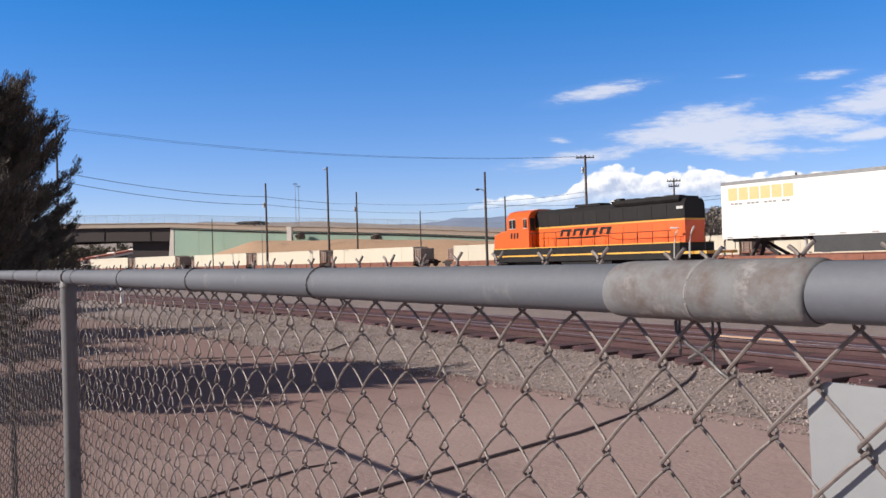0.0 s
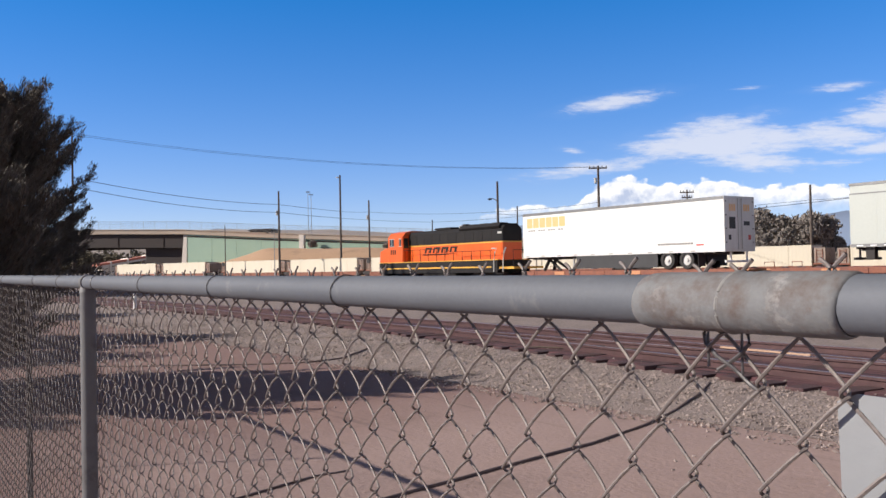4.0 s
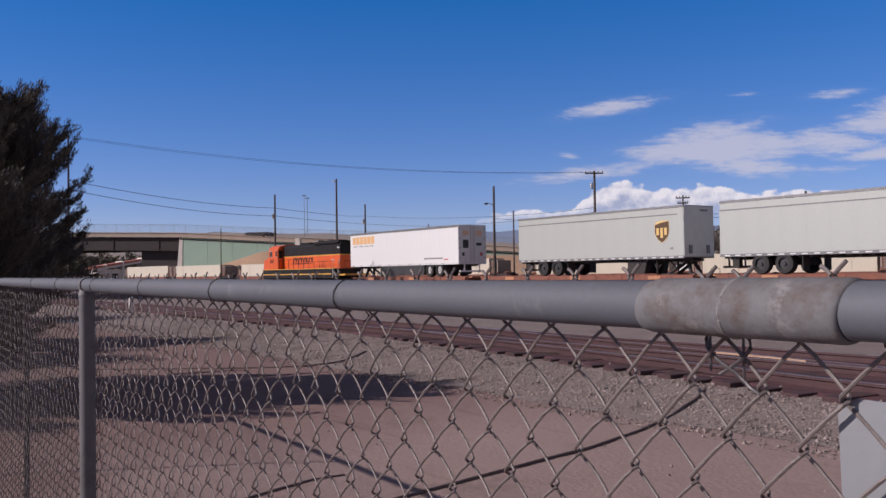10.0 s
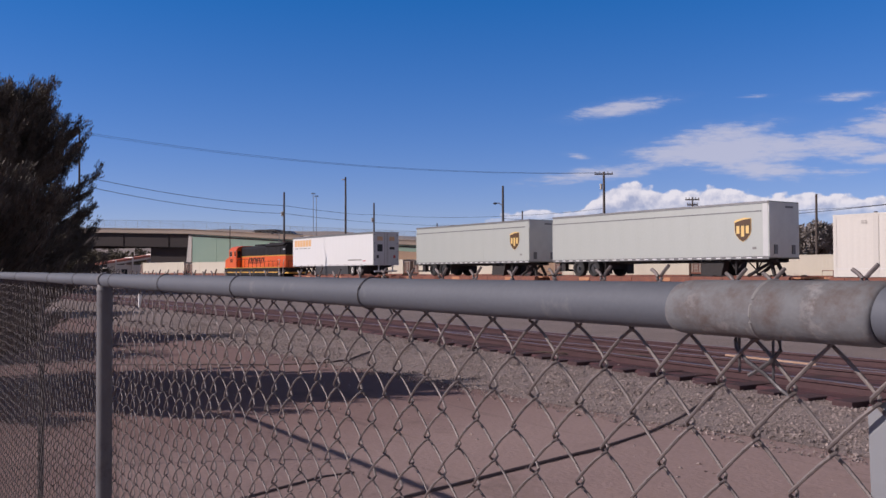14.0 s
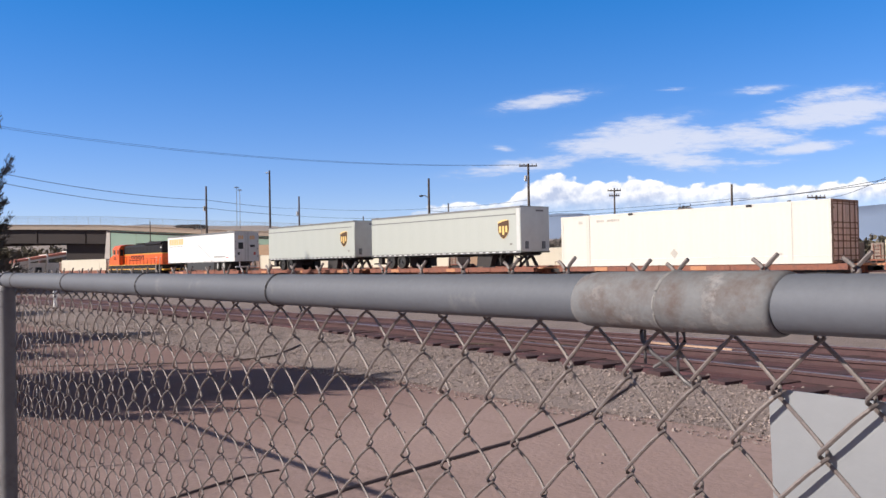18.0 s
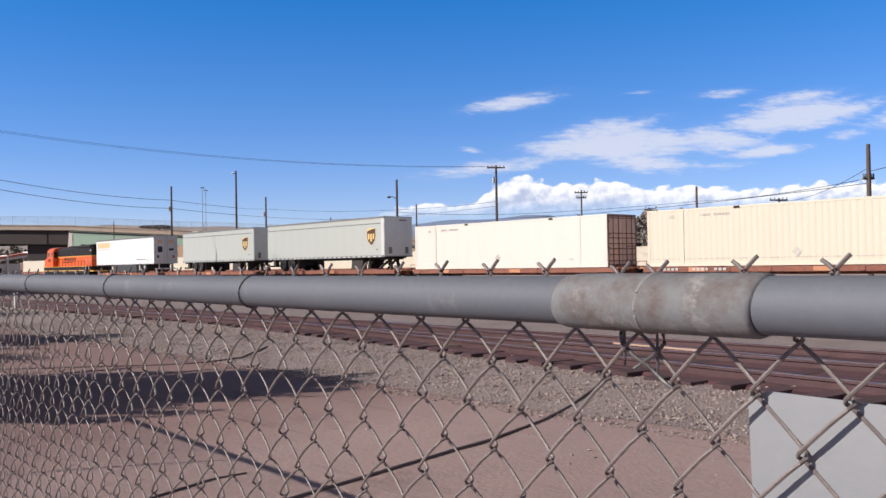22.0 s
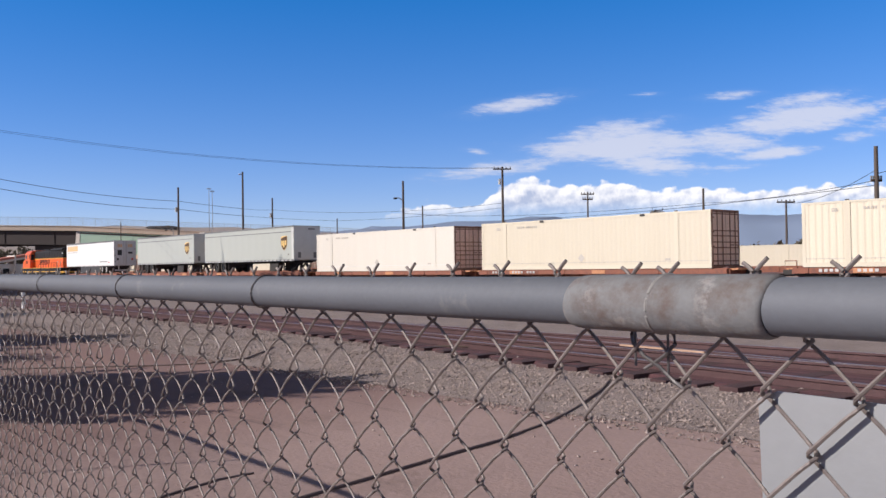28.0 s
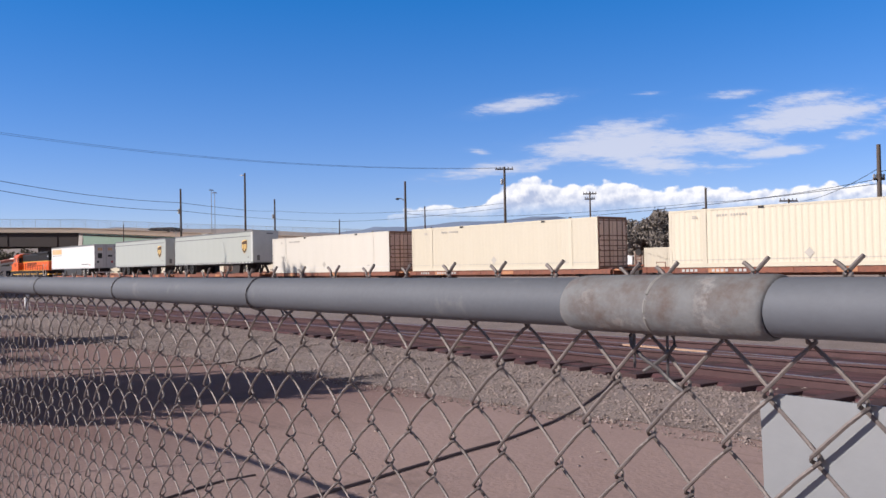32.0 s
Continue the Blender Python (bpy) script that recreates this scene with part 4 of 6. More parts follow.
def road_wheels(parent, xs, z, label):
    """Dual road wheels on each axle at xs; z is the deck they stand on."""
    for x in xs:
        for s in (-1, 1):
            bm = bmesh.new()
            for y in (1.0, 1.19):
                prof = [(0.30, 0.0), (0.48, 0.01), (0.505, 0.05), (0.505, 0.14), (0.48, 0.18), (0.30, 0.19)]
                rings = [[bm.verts.new((x + r * math.cos(2 * math.pi * k / 24), s * (y - 0.1 + dy), z + 0.505 + r * math.sin(2 * math.pi * k / 24))) for k in range(24)] for r, dy in prof]
                for a, b in zip(rings, rings[1:]):
                    for k in range(24):
                        bm.faces.new((a[k], a[(k + 1) % 24], b[(k + 1) % 24], b[k]))
            bmesh.ops.recalc_face_normals(bm, faces=list(bm.faces))
            w = part("wheel", bm, M_TYRE, parent, smooth=True)
            bm = bmesh.new()
            bm_disc(bm, (x, z + 0.505), 0.30, s * 1.17, s * 1.20, 20)
            bm_disc(bm, (x, z + 0.505), 0.21, s * 1.19, s * 1.215, 16)
            bm_disc(bm, (x, z + 0.505), 0.10, s * 1.215, s * 1.29, 12)
            part("hub", bm, M_HUB if label else M_SKIRT, w, label, smooth=True)


def build_trailer(x0, length, white):
    """A road trailer on the deck: white ones have their nose ahead, grey ones ride backwards. Local x runs back from the leading end."""
    deck, zb, zt = 0.0, 0.90, 3.82
    if white:
        tr = mover("semi_trailer", x0, 1.12, "white semi-trailer with an orange faded logo, on a flat car", "trailer", "trailers on the train")
    else:
        tr = mover("semi_trailer", x0, 1.12, "pale grey semi-trailer with a brown shield emblem, on a flat car", "trailer", "trailers on the train")
    skin, end = (M_WHITE, M_DOORGREY) if white else (M_ALU, M_ALUFRONT)
    L = length
    bm = bmesh.new()
    bm_box(bm, 0.03, L - 0.03, -1.28, 1.28, zb + 0.06, zt - 0.06)
    part("body", bm, skin, tr)
    # side sheets with thin overlaps
    n = int(L / 1.22)
    bm = bmesh.new()
    bm_box(bm, 0.0, L / n - 0.0025, -1.2915, -1.281, zb + 0.16, zt - (0.17 if white else 0.52))
    o = part("side_panel", bm, skin, tr)
    for i in range(1, n):
        share("side_panel", o.data, tr, pose(i * L / n, 0, 0))
    for s in (-1, 1):
        y0, y1 = (-1.305, -1.27) if s < 0 else (1.27, 1.305)
        boxes("top_rail", M_TRIM, tr, (0, L, y0, y1, zt - (0.17 if white else 0.12), zt), label="dull aluminium top rail")
        boxes("bottom_rail", M_TRIM if not white else M_DOORGREY, tr, (0, L, y0, y1, zb, zb + 0.14), label="aluminium bottom rail")
        if not white:
            boxes("rub_rail", M_TRIM, tr, (0, L - 0.42 if s < 0 else L, y0, y1, zt - 0.52, zt - 0.46))
    bm = bmesh.new()
    for i in range(int(L / (0.62 if not white else 1.5))):
        x = 0.3 + i * (0.62 if not white else 1.5)
        bm_box(bm, x, x + (0.3 if not white else 0.32), -1.312, -1.3055, zb + 0.045, zb + 0.095)
    tagged(part("conspicuity_tape", bm, M_WHITE if not white else M_MARK, tr, "broken reflective strip"), kind="stuff")
    boxes("roof", skin, tr, (0.02, L - 0.02, -1.27, 1.27, zt - 0.03, zt + 0.004))
    # under the floor
    bm = bmesh.new()
    for i in range(int(L / 0.6)):
        bm_box(bm, 0.2 + 0.6 * i, 0.28 + 0.6 * i, -1.2, 1.2, zb - 0.09, zb)
    bm_box(bm, 0.1, L - 0.1, -0.55, -0.4, zb - 0.16, zb - 0.02)
    bm_box(bm, 0.1, L - 0.1, 0.4, 0.55, zb - 0.16, zb - 0.02)
    part("floor_frame", bm, M_UNDER, tr, "dark cross-members under the floor")
    if white:
        road_wheels(tr, (L - 3.8, L - 2.48), deck, "white disc wheel")
        bm = bmesh.new()
        bm_box(bm, L - 4.7, L - 1.6, -0.6, 0.6, 0.42, zb - 0.05)
        part("bogie_frame", bm, M_UNDER, tr)
        boxes("side_skirt", M_SKIRT, tr, (5.0, L - 4.5, -1.27, -1.24, 0.12, zb), (5.0, L - 4.5, 1.24, 1.27, 0.12, zb), label="dark grey side skirt")
        for y in (-1.25, 0.65):
            boxes("mud_flap", M_UNDER, tr, (L - 1.75, L - 1.72, y, y + 0.6, 0.15, zb - 0.05))
        for y in (-0.9, 0.9):
            tube("landing_leg", M_SILVER, tr, [(4.4, y, zb), (4.4, y, 0.14)], 0.07, 8, "pale landing leg")
            boxes("landing_foot", M_SILVER, tr, (4.22, 4.58, y - 0.14, y + 0.14, 0.08, 0.14))
        tube("landing_brace", M_SILVER, tr, [(4.4, -0.9, 0.85), (4.4, 0.9, 0.3)], 0.035, 6)
        tube("landing_brace", M_SILVER, tr, [(4.4, 0.9, 0.85), (4.4, -0.9, 0.3)], 0.035, 6)
        # underride guard and doors at the trailing end
        boxes("underride_guard", M_DOORGREY, tr, (L - 0.12, L - 0.02, -1.15, 1.15, 0.32, 0.44), (L - 0.1, L - 0.04, -0.75, -0.65, 0.4, zb), (L - 0.1, L - 0.04, 0.65, 0.75, 0.4, zb))
        boxes("rear_frame", M_DOORGREY, tr, (L - 0.03, L + 0.03, -1.3, -1.18, zb, zt), (L - 0.03, L + 0.03, 1.18, 1.3, zb, zt), (L - 0.03, L + 0.03, -1.18, 1.18, zt - 0.16, zt), (L - 0.03, L + 0.03, -1.18, 1.18, zb, zb + 0.2))
        for s in (-1, 1):
            a, b = (-1.175, -0.006) if s < 0 else (0.006, 1.175)
            dr = boxes("rear_door", M_DOORGREY, tr, (L - 0.02, L + 0.02, a, b, zb + 0.205, zt - 0.165), label="closed grey rear door")
            tube("lock_rod", M_SILVER, dr, [(L + 0.045, s * 0.16, zb + 0.1), (L + 0.045, s * 0.16, zt - 0.1)], 0.022, 6)
            for k in range(4):
                z = zb + 0.45 + 0.72 * k
                boxes("hinge", M_TRIM, dr, (L + 0.02, L + 0.045, s * 1.17 - 0.05, s * 1.17 + 0.05, z, z + 0.07))
            bm = bmesh.new()
            for k in range(3):
                bm_box(bm, L + 0.021, L + 0.027, s * 0.35 + (0.0 if s > 0 else -0.52) + 0.19 * k, s * 0.35 + (0.0 if s > 0 else -0.52) + 0.19 * k + 0.14, zt - 0.78, zt - 0.42)
            part("door_mark", bm, M_LOGO_OR, dr, "faded orange marks")
            boxes("door_panel", M_SKIRT, dr, (L + 0.021, L + 0.028, s * 0.62 - 0.26, s * 0.62 + 0.26, zb + (1.2 if s < 0 else 1.38), zb + (1.82 if s < 0 else 1.6)), label="dark notice panel")
            boxes("door_notice", M_RED if s > 0 else M_SKIRT, dr, (L + 0.021, L + 0.027, s * 0.85 - 0.11, s * 0.85 + 0.11, zb + 0.62, zb + 0.88))
        # logo blocks, faded, and smaller writing as bars
        polys = []
        for i in range(6):
            x = 0.42 + 0.62 * i
            polys += [slant(x, x + 0.54, zt - 0.98, zt - 0.34)]
        tagged(flat("logo", M_LOGO_OR, tr, -1.292, polys, label="faded orange logo shapes"), kind="stuff")
        tagged(flat("small_lettering", M_MARK, tr, -1.292, [slant(0.55 + 0.24 * i, 0.74 + 0.24 * i, zt - 1.20, zt - 1.11) for i in range(14) if i not in (3, 7, 11)]), kind="stuff")
        tagged(flat("web_lettering", M_MARK, tr, -1.292, [slant(L - 4.45 + 0.19 * i, L - 4.28 + 0.19 * i, zb + 0.44, zb + 0.55) for i in range(13)]), kind="stuff")
        flat("red_mark", M_RED, tr, -1.292, [slant(L - 1.8, L - 1.3, zb + 0.36, zb + 0.44)])
    else:
        road_wheels(tr, (2.35, 3.65), deck, "")
        bm = bmesh.new()
        bm_box(bm, 1.5, 4.4, -0.6, 0.6, 0.42, zb - 0.05)
        part("bogie_frame", bm, M_UNDER, tr)
        for y in (-1.25, 0.65):
            boxes("mud_flap", M_UNDER, tr, (4.6, 4.64, y, y + 0.6, 0.15, zb - 0.05))
        boxes("underride_guard", M_UNDER, tr, (0.05, 0.15, -1.15, 1.15, 0.32, 0.44), (0.08, 0.14, -0.75, -0.65, 0.4, zb), (0.08, 0.14, 0.65, 0.75, 0.4, zb))
        boxes("tail_box", M_UNDER, tr, (0.6, 1.0, -1.1, -0.8, 0.35, zb))
        for y in (-1.0, 0.55):
            bm = bmesh.new()
            bm_prism(bm, [(L - 4.4, 0.06), (L - 3.1, 0.06), (L - 2.85, zb), (L - 4.3, zb)], y, y + 0.45, "y")
            part("side_locker", bm, M_UNDER, tr)
        for y in (-0.9, 0.9):
            tube("landing_leg", M_UNDER, tr, [(L - 2.2, y, zb), (L - 2.2, y, 0.13)], 0.065, 8)
            tube("landing_brace", M_UNDER, tr, [(L - 2.2, y, 0.3), (L - 2.75, y * 0.8, zb)], 0.035, 6)
            tube("landing_brace", M_UNDER, tr, [(L - 2.2, y, 0.3), (L - 1.75, y * 0.8, zb)], 0.035, 6)
        boxes("nose", M_ALUFRONT, tr, (L - 0.03, L + 0.015, -1.28, 1.28, zb + 0.1, zt - 0.05), label="smooth grey front wall")
        boxes("corner_post", M_ALULIGHT if L > 15 else M_ALU, tr, (L - 0.34, L - 0.05, -1.3, -1.288, zb + 0.15, zt - 0.13), label="lighter panel by the front corner")
        for y in (-0.9, 0.62):
            boxes("gladhand_box", M_TRIM, tr, (L + 0.015, L + 0.07, y, y + 0.25, zb + 0.25, zb + 0.72))
        boxes("front_light", M_TRIM, tr, (L + 0.015, L + 0.03, 0.1, 0.75, zt - 0.32, zt - 0.22))
        # shield emblem
        cx, cz = L - 1.50, zb + 1.56
        w, h = 0.49, 0.67

        def shield(k):
            return [(cx - w * k, cz + h * 0.62 * k), (cx - w * k, cz - h * 0.1 * k), (cx - w * 0.86 * k, cz - h * 0.45 * k), (cx - w * 0.45 * k, cz - h * 0.8 * k), (cx, cz - h * k), (cx + w * 0.45 * k, cz - h * 0.8 * k), (cx + w * 0.86 * k, cz - h * 0.45 * k), (cx + w * k, cz - h * 0.1 * k), (cx + w * k, cz + h * 0.78 * k), (cx + w * 0.3 * k, cz + h * 0.84 * k), (cx - w * 0.5 * k, cz + h * 0.76 * k)]
        em = flat("emblem", M_LOGO_GO, tr, -1.302, [shield(1.02)], label="brown and gold shield emblem")
        flat("emblem_field", M_LOGO_BR, em, -1.309, [shield(0.98)], 0.004)
        gold = [[(cx - w * 0.97, cz + h * 0.50), (cx - w * 0.97, cz + h * 0.62), (cx - w * 0.4, cz + h * 0.76), (cx + w * 0.3, cz + h * 0.82), (cx + w * 0.95, cz + h * 0.77), (cx - w * 0.1, cz + h * 0.68)]]
        for i in range(3):
            x = cx - 0.40 + 0.28 * i
            gold.append(slant(x + 0.02, x + 0.20, cz - (0.24 if i != 1 else 0.4), cz + 0.16))
        flat("emblem_mark", M_LOGO_GO, em, -1.3135, gold, 0.004)
        tagged(flat("small_lettering", M_MARK, tr, -1.302, [slant(L - 0.95, L - 0.72, zb + 0.5, zb + 0.62)]), kind="stuff")
    return tr


def build_hitch(x, lean, label):
    """The folding stand on the deck that holds a trailer's kingpin; lean: which way its strut runs."""
    h = mover("trailer_hitch", x, 1.12, label, "trailer hitch", "hitches on the deck")
    for y in (-0.42, 0.42):
        tube("strut", M_UNDER, h, [(-0.22 * lean, y, 0.02), (0.12 * lean, y * 0.6, 0.78)], 0.11, 6)
        tube("diagonal_strut", M_UNDER, h, [(1.35 * lean, y, 0.03), (0.15 * lean, y * 0.6, 0.72)], 0.09, 6)
    boxes("hitch_plate", M_UNDER, h, (-0.35 + 0.1 * lean, 0.45 + 0.1 * lean, -0.45, 0.45, 0.72, 0.80), bevel=0.02)
    return h


def build_flat_car(x0, length, label, sideletters=False):
    car = mover("flat_car", x0, 0.34, label, "flat car", "flat cars of the train")
    L, z1 = length, 0.78
    bm = bmesh.new()
    bm_box(bm, 0.3, L - 0.3, -0.38, 0.38, 0.36, z1)
    part("centre_sill", bm, M_OXIDE, car)
    for s in (-1, 1):
        y0, y1 = (-1.30, -1.16) if s < 0 else (1.16, 1.30)
        boxes("side_beam", M_OXIDE, car, (0.6, L - 0.6, y0, y1, 0.50, z1 - 0.03), label="oxide-red side beam")
        for i in range(int((L - 2) / 2.1)):
            x = 1.2 + 2.1 * i
            boxes("side_bracket", M_FADED if i % 3 == 1 else M_OXIDE, car, (x, x + (0.9 if i % 3 == 1 else 0.14), y0 - 0.03 * (1 if s < 0 else 0), y1 + 0.03 * (0 if s < 0 else 1), 0.52, z1 - 0.05))
    n = int(L / 1.5)
    for i in range(n):
        x = 0.5 + (L - 1.2) * i / (n - 1)
        boxes("cross_bearer", M_OXIDE, car, (x, x + 0.2, -1.16, 1.16, 0.48, z1 - 0.06))
    boxes("deck_plate", M_OXIDE, car, (0.6, L - 0.6, -1.16, -0.45, z1 - 0.04, z1), (0.6, L - 0.6, 0.45, 1.16, z1 - 0.04, z1), label="rusty steel deck runway")
    if sideletters:
        tagged(flat("car_lettering", M_SILVER, car, -1.335, [slant(L * 0.10 + 0.24 * i, L * 0.10 + 0.24 * i + 0.15, 0.57, 0.70) for i in range(15) if i not in (4, 5, 6, 11)], label="white bars of car lettering"), kind="stuff")
    for x in (0.15, L - 0.9):
        boxes("end_platform", M_FADED, car, (x, x + 0.75, -1.0, 1.0, z1 - 0.1, z1 - 0.02), label="faded orange end platform")
    for x in (-0.45, L - 0.25):
        boxes("coupler", M_UNDER, car, (x, x + 0.7, -0.13, 0.13, 0.42, 0.66), bevel=0.03)
    for s in (-1.2, 1.2):
        tube("hand_brake_rail", M_OXIDE, car, [(0.2, s, z1 - 0.05), (0.2, s, z1 + 0.3), (0.75, s, z1 + 0.3), (0.75, s, z1 - 0.05)], 0.025, 6)
    for x in (1.9, L - 1.9):
        rail_truck(car, x)
    return car


def build_container(x0, z, paint, label, group, length=16.15, tall=2.90, door=True, y=None, moving=True, seed=0, ribs=0.010, doors=None):
    if moving:
        c = mover("shipping_container", x0, z, label, "container", group)
    else:
        c = thing("shipping_container", pose(x0, y, z), label, "container", group)
    L, W, H = length, 1.295, tall
    # corrugated sides
    for s in (-1, 1):
        bm = bmesh.new()
        n = int((L - 0.32) / 0.30)
        step = (L - 0.32) / n
        line = []
        for i in range(n):
            x = 0.16 + i * step
            line += [(x, 0.0), (x + step * 0.40, 0.0), (x + step * 0.58, ribs), (x + step * 0.82, ribs)]
        line.append((L - 0.16, 0.0))
        lo = [bm.verts.new((px, s * (W - 0.012 - q), 0.2)) for px, q in line]
        hi = [bm.verts.new((px, s * (W - 0.012 - q), H - 0.1)) for px, q in line]
        for i in range(len(line) - 1):
            bm.faces.new((lo[i], lo[i + 1], hi[i + 1], hi[i]) if s < 0 else (lo[i + 1], lo[i], hi[i], hi[i + 1]))
        part("corrugated_side", bm, paint, c)
        y0, y1 = (-W, -W + 0.08) if s < 0 else (W - 0.08, W)
        boxes("bottom_rail", paint, c, (0.16, L - 0.16, y0, y1, 0.0, 0.2))
        boxes("top_rail", paint, c, (0.16, L - 0.16, y0, y1, H - 0.11, H - 0.01))
        if moving:
            # thin grey strip that draws the shadow line over the bottom rail
            boxes("bottom_seam", M_DOORGREY if ribs < 0.005 else M_FAINT, c, (0.17, L - 0.17, y0 - 0.003 if s < 0 else y1, y0 if s < 0 else y1 + 0.003, 0.36, 0.385), label="grey strip drawing the shade line above the bottom rail")
        for x in (1.95, L - 2.1):
            boxes("lifting_post", paint, c, (x - 0.05, x + 0.2, y0 - 0.004, y1 + 0.004, 0.02, H))
            boxes("corner_casting", M_UNDER, c, (x, x + 0.14, y0 - 0.006, y1 + 0.006, H + 0.001, H + 0.05))
        for x0_, x1_ in ((0, 0.16), (L - 0.16, L)):
            boxes("corner_post", paint, c, (x0_, x1_, y0, y1, 0.0, H))
    boxes("roof", paint, c, (0.02, L - 0.02, -W + 0.02, W - 0.02, H - 0.06, H - 0.012))
    boxes("floor", M_UNDER, c, (0.02, L - 0.02, -W + 0.09, W - 0.09, 0.02, 0.18))
    bm = bmesh.new()
    n = 9
    for i in range(n):
        y = -W + 0.12 + (2 * W - 0.24) * i / n
        bm_prism(bm, [(0.06, y), (0.02, y + 0.05), (0.02, y + 0.16), (0.06, y + 0.21), (0.10, y + 0.21), (0.10, y)], 0.15, H - 0.1, "z")
    part("front_wall", bm, paint, c)
    if door:
        boxes("door_frame", M_DOORDARK, c, (L - 0.05, L + 0.01, -W, -W + 0.09, 0, H), (L - 0.05, L + 0.01, W - 0.09, W, 0, H), (L - 0.05, L + 0.01, -W + 0.09, W - 0.09, H - 0.12, H), (L - 0.05, L + 0.01, -W + 0.09, W - 0.09, 0, 0.12))
        for s in (-1, 1):
            a, b = (-W + 0.095, -0.006) if s < 0 else (0.006, W - 0.095)
            dr = boxes("door", M_DOORDARK, c, (L - 0.06, L - 0.025, a, b, 0.125, H - 0.125), label="rust-brown closed container door")
            skin = doors or M_RUSTDOOR
            wide = (b - a) / 3
            for m in range(3):
                y0 = a + wide * m
                boxes("door_panel", skin, dr, (L - 0.026, L + 0.004, y0 + 0.012, y0 + wide - 0.012, 0.15, H - 0.15), label="faded pinkish-brown panel")
            for z0 in (0.31, 0.65, 0.97, 1.25, 1.56, 1.82, 2.66):
                boxes("door_bar", M_DOORDARK, dr, (L + 0.0045, L + 0.022, a + 0.02, b - 0.02, z0, z0 + 0.055))
            for q in (0.3, 0.72):
                yy = a + (b - a) * q
                tube("lock_rod", M_DOORDARK, dr, [(L + 0.03, yy, 0.05), (L + 0.03, yy, H - 0.05)], 0.022, 6)
                boxes("rod_handle", M_DOORDARK, dr, (L + 0.03, L + 0.06, yy, yy + 0.34, 1.05 + 0.06 * s, 1.10 + 0.06 * s))
            for k in range(4):
                boxes("hinge", M_DOORDARK, dr, (L + 0.005, L + 0.035, s * (W - 0.1) - 0.06, s * (W - 0.1) + 0.06, 0.3 + 0.72 * k, 0.38 + 0.72 * k))
    else:
        boxes("end_wall", M_RUSTDOOR, c, (L - 0.05, L - 0.01, -W + 0.08, W - 0.08, 0.12, H - 0.1), label="rust-brown end wall")
    if moving:
        rng = random.Random(seed)
        z = H - 0.42
        a = 2.6 + rng.uniform(0, 0.5)
        tagged(flat("number_marks", M_FAINT, c, -W - 0.001, [slant(a + 0.15 * i, a + 0.15 * i + 0.1, z, z + 0.11) for i in range(11) if i != 4], label="grey bars of the container number"), kind="stuff")
        tagged(flat("stencil_marks", M_FAINT, c, -W - 0.001, [slant(1.35, 1.65, z - 0.05, z + 0.02), slant(1.35, 1.6, z + 0.05, z + 0.1)]), kind="stuff")
        px = 6.6 + rng.uniform(-0.4, 1.2)
        flat("placard", M_FAINT, c, -W - 0.001, [[(px, 0.62), (px + 0.24, 0.38), (px + 0.48, 0.62), (px + 0.24, 0.86)]], label="grey diamond placard")
        flat("data_plate", M_FAINT, c, -W - 0.001, [slant(L - 2.7, L - 2.4, 0.42, 0.52)])
        for x in (L - 4.2, 4.9):
            boxes("roof_vent", M_UNDER, c, (x, x + 0.3, -W - 0.012, -W + 0.03, H - 0.14, H - 0.03), label="small dark vent")
    return c


build_locomotive()
build_trailer(-27.33, 15.97, True)
build_trailer(-4.56, 13.71, False)
build_trailer(11.47, 15.87, False)
build_hitch(-26.0, 1, "black steel kingpin stand folded up on the deck")
build_hitch(8.7, -1, "black steel kingpin stand folded up on the deck")
build_hitch(26.85, -1, "black steel kingpin stand folded up on the deck")
build_flat_car(-27.6, 17.6, "oxide-red spine car under the white trailer")
build_flat_car(-9.3, 19.6, "rusty red flat car under the shorter grey trailer")
build_flat_car(10.6, 18.4, "rusty red flat car under the longer grey trailer")
build_flat_car(29.9, 18.2, "rusty red flat car under a cream container")
build_flat_car(48.5, 18.4, "rusty red flat car under a cream container", True)
build_flat_car(69.0, 18.2, "rusty red flat car under a cream container", True)
build_container(30.72, 1.125, M_CREAM2, "cream-white corrugated container with rust-brown doors", "containers on the train", seed=1, ribs=0.004, doors=M_PLUMDOOR)
build_container(49.4, 1.125, M_CREAM, "cream corrugated container with rust-brown doors", "containers on the train", seed=2, ribs=0.009)
build_container(70.08, 1.125, M_CREAM, "cream corrugated container with rust-brown doors", "containers on the train", seed=3, ribs=0.014)


# ---- the slow container train on the yard lead behind ----
LEAD_TURN = 11.6      # degrees by which the yard lead runs off from the main track
ROLLING = []          # (thing, place along the lead at the start, height)


def lead(u, z):
    """A pose on the yard lead, u metres along it; the lead falls a little towards the right."""
    a = radians(LEAD_TURN)
    return pose(-90.27 + u * math.cos(a), 56.7 + u * math.sin(a), z - 0.004 * u, 0, 0, LEAD_TURN)


def crept(t):
    """How far the container train has rolled along the lead: it slows down and stops."""
    t = min(t, 20.0)
    return 1.38 * t - 0.0345 * t * t


def build_lead():
    tr = rail_track(0, 176, 0, 0, 0, "yard lead track under the slow container train")
    tr.matrix_basis = lead(-62, 0.36) @ pose(0, 0, 0, 0, 0.229, 0)
    bm = bmesh.new()
    bm_prism(bm, [(-2.9, -0.9), (2.9, -0.9), (1.9, -0.02), (-1.9, -0.02)], 0, 176)
    bank = part("ballast_bank", bm, M_GRAVEL)
    bank.matrix_basis = tr.matrix_basis.copy()
    tagged(bank, "low bank of grey ballast under the yard lead", "ballast", kind="structure")


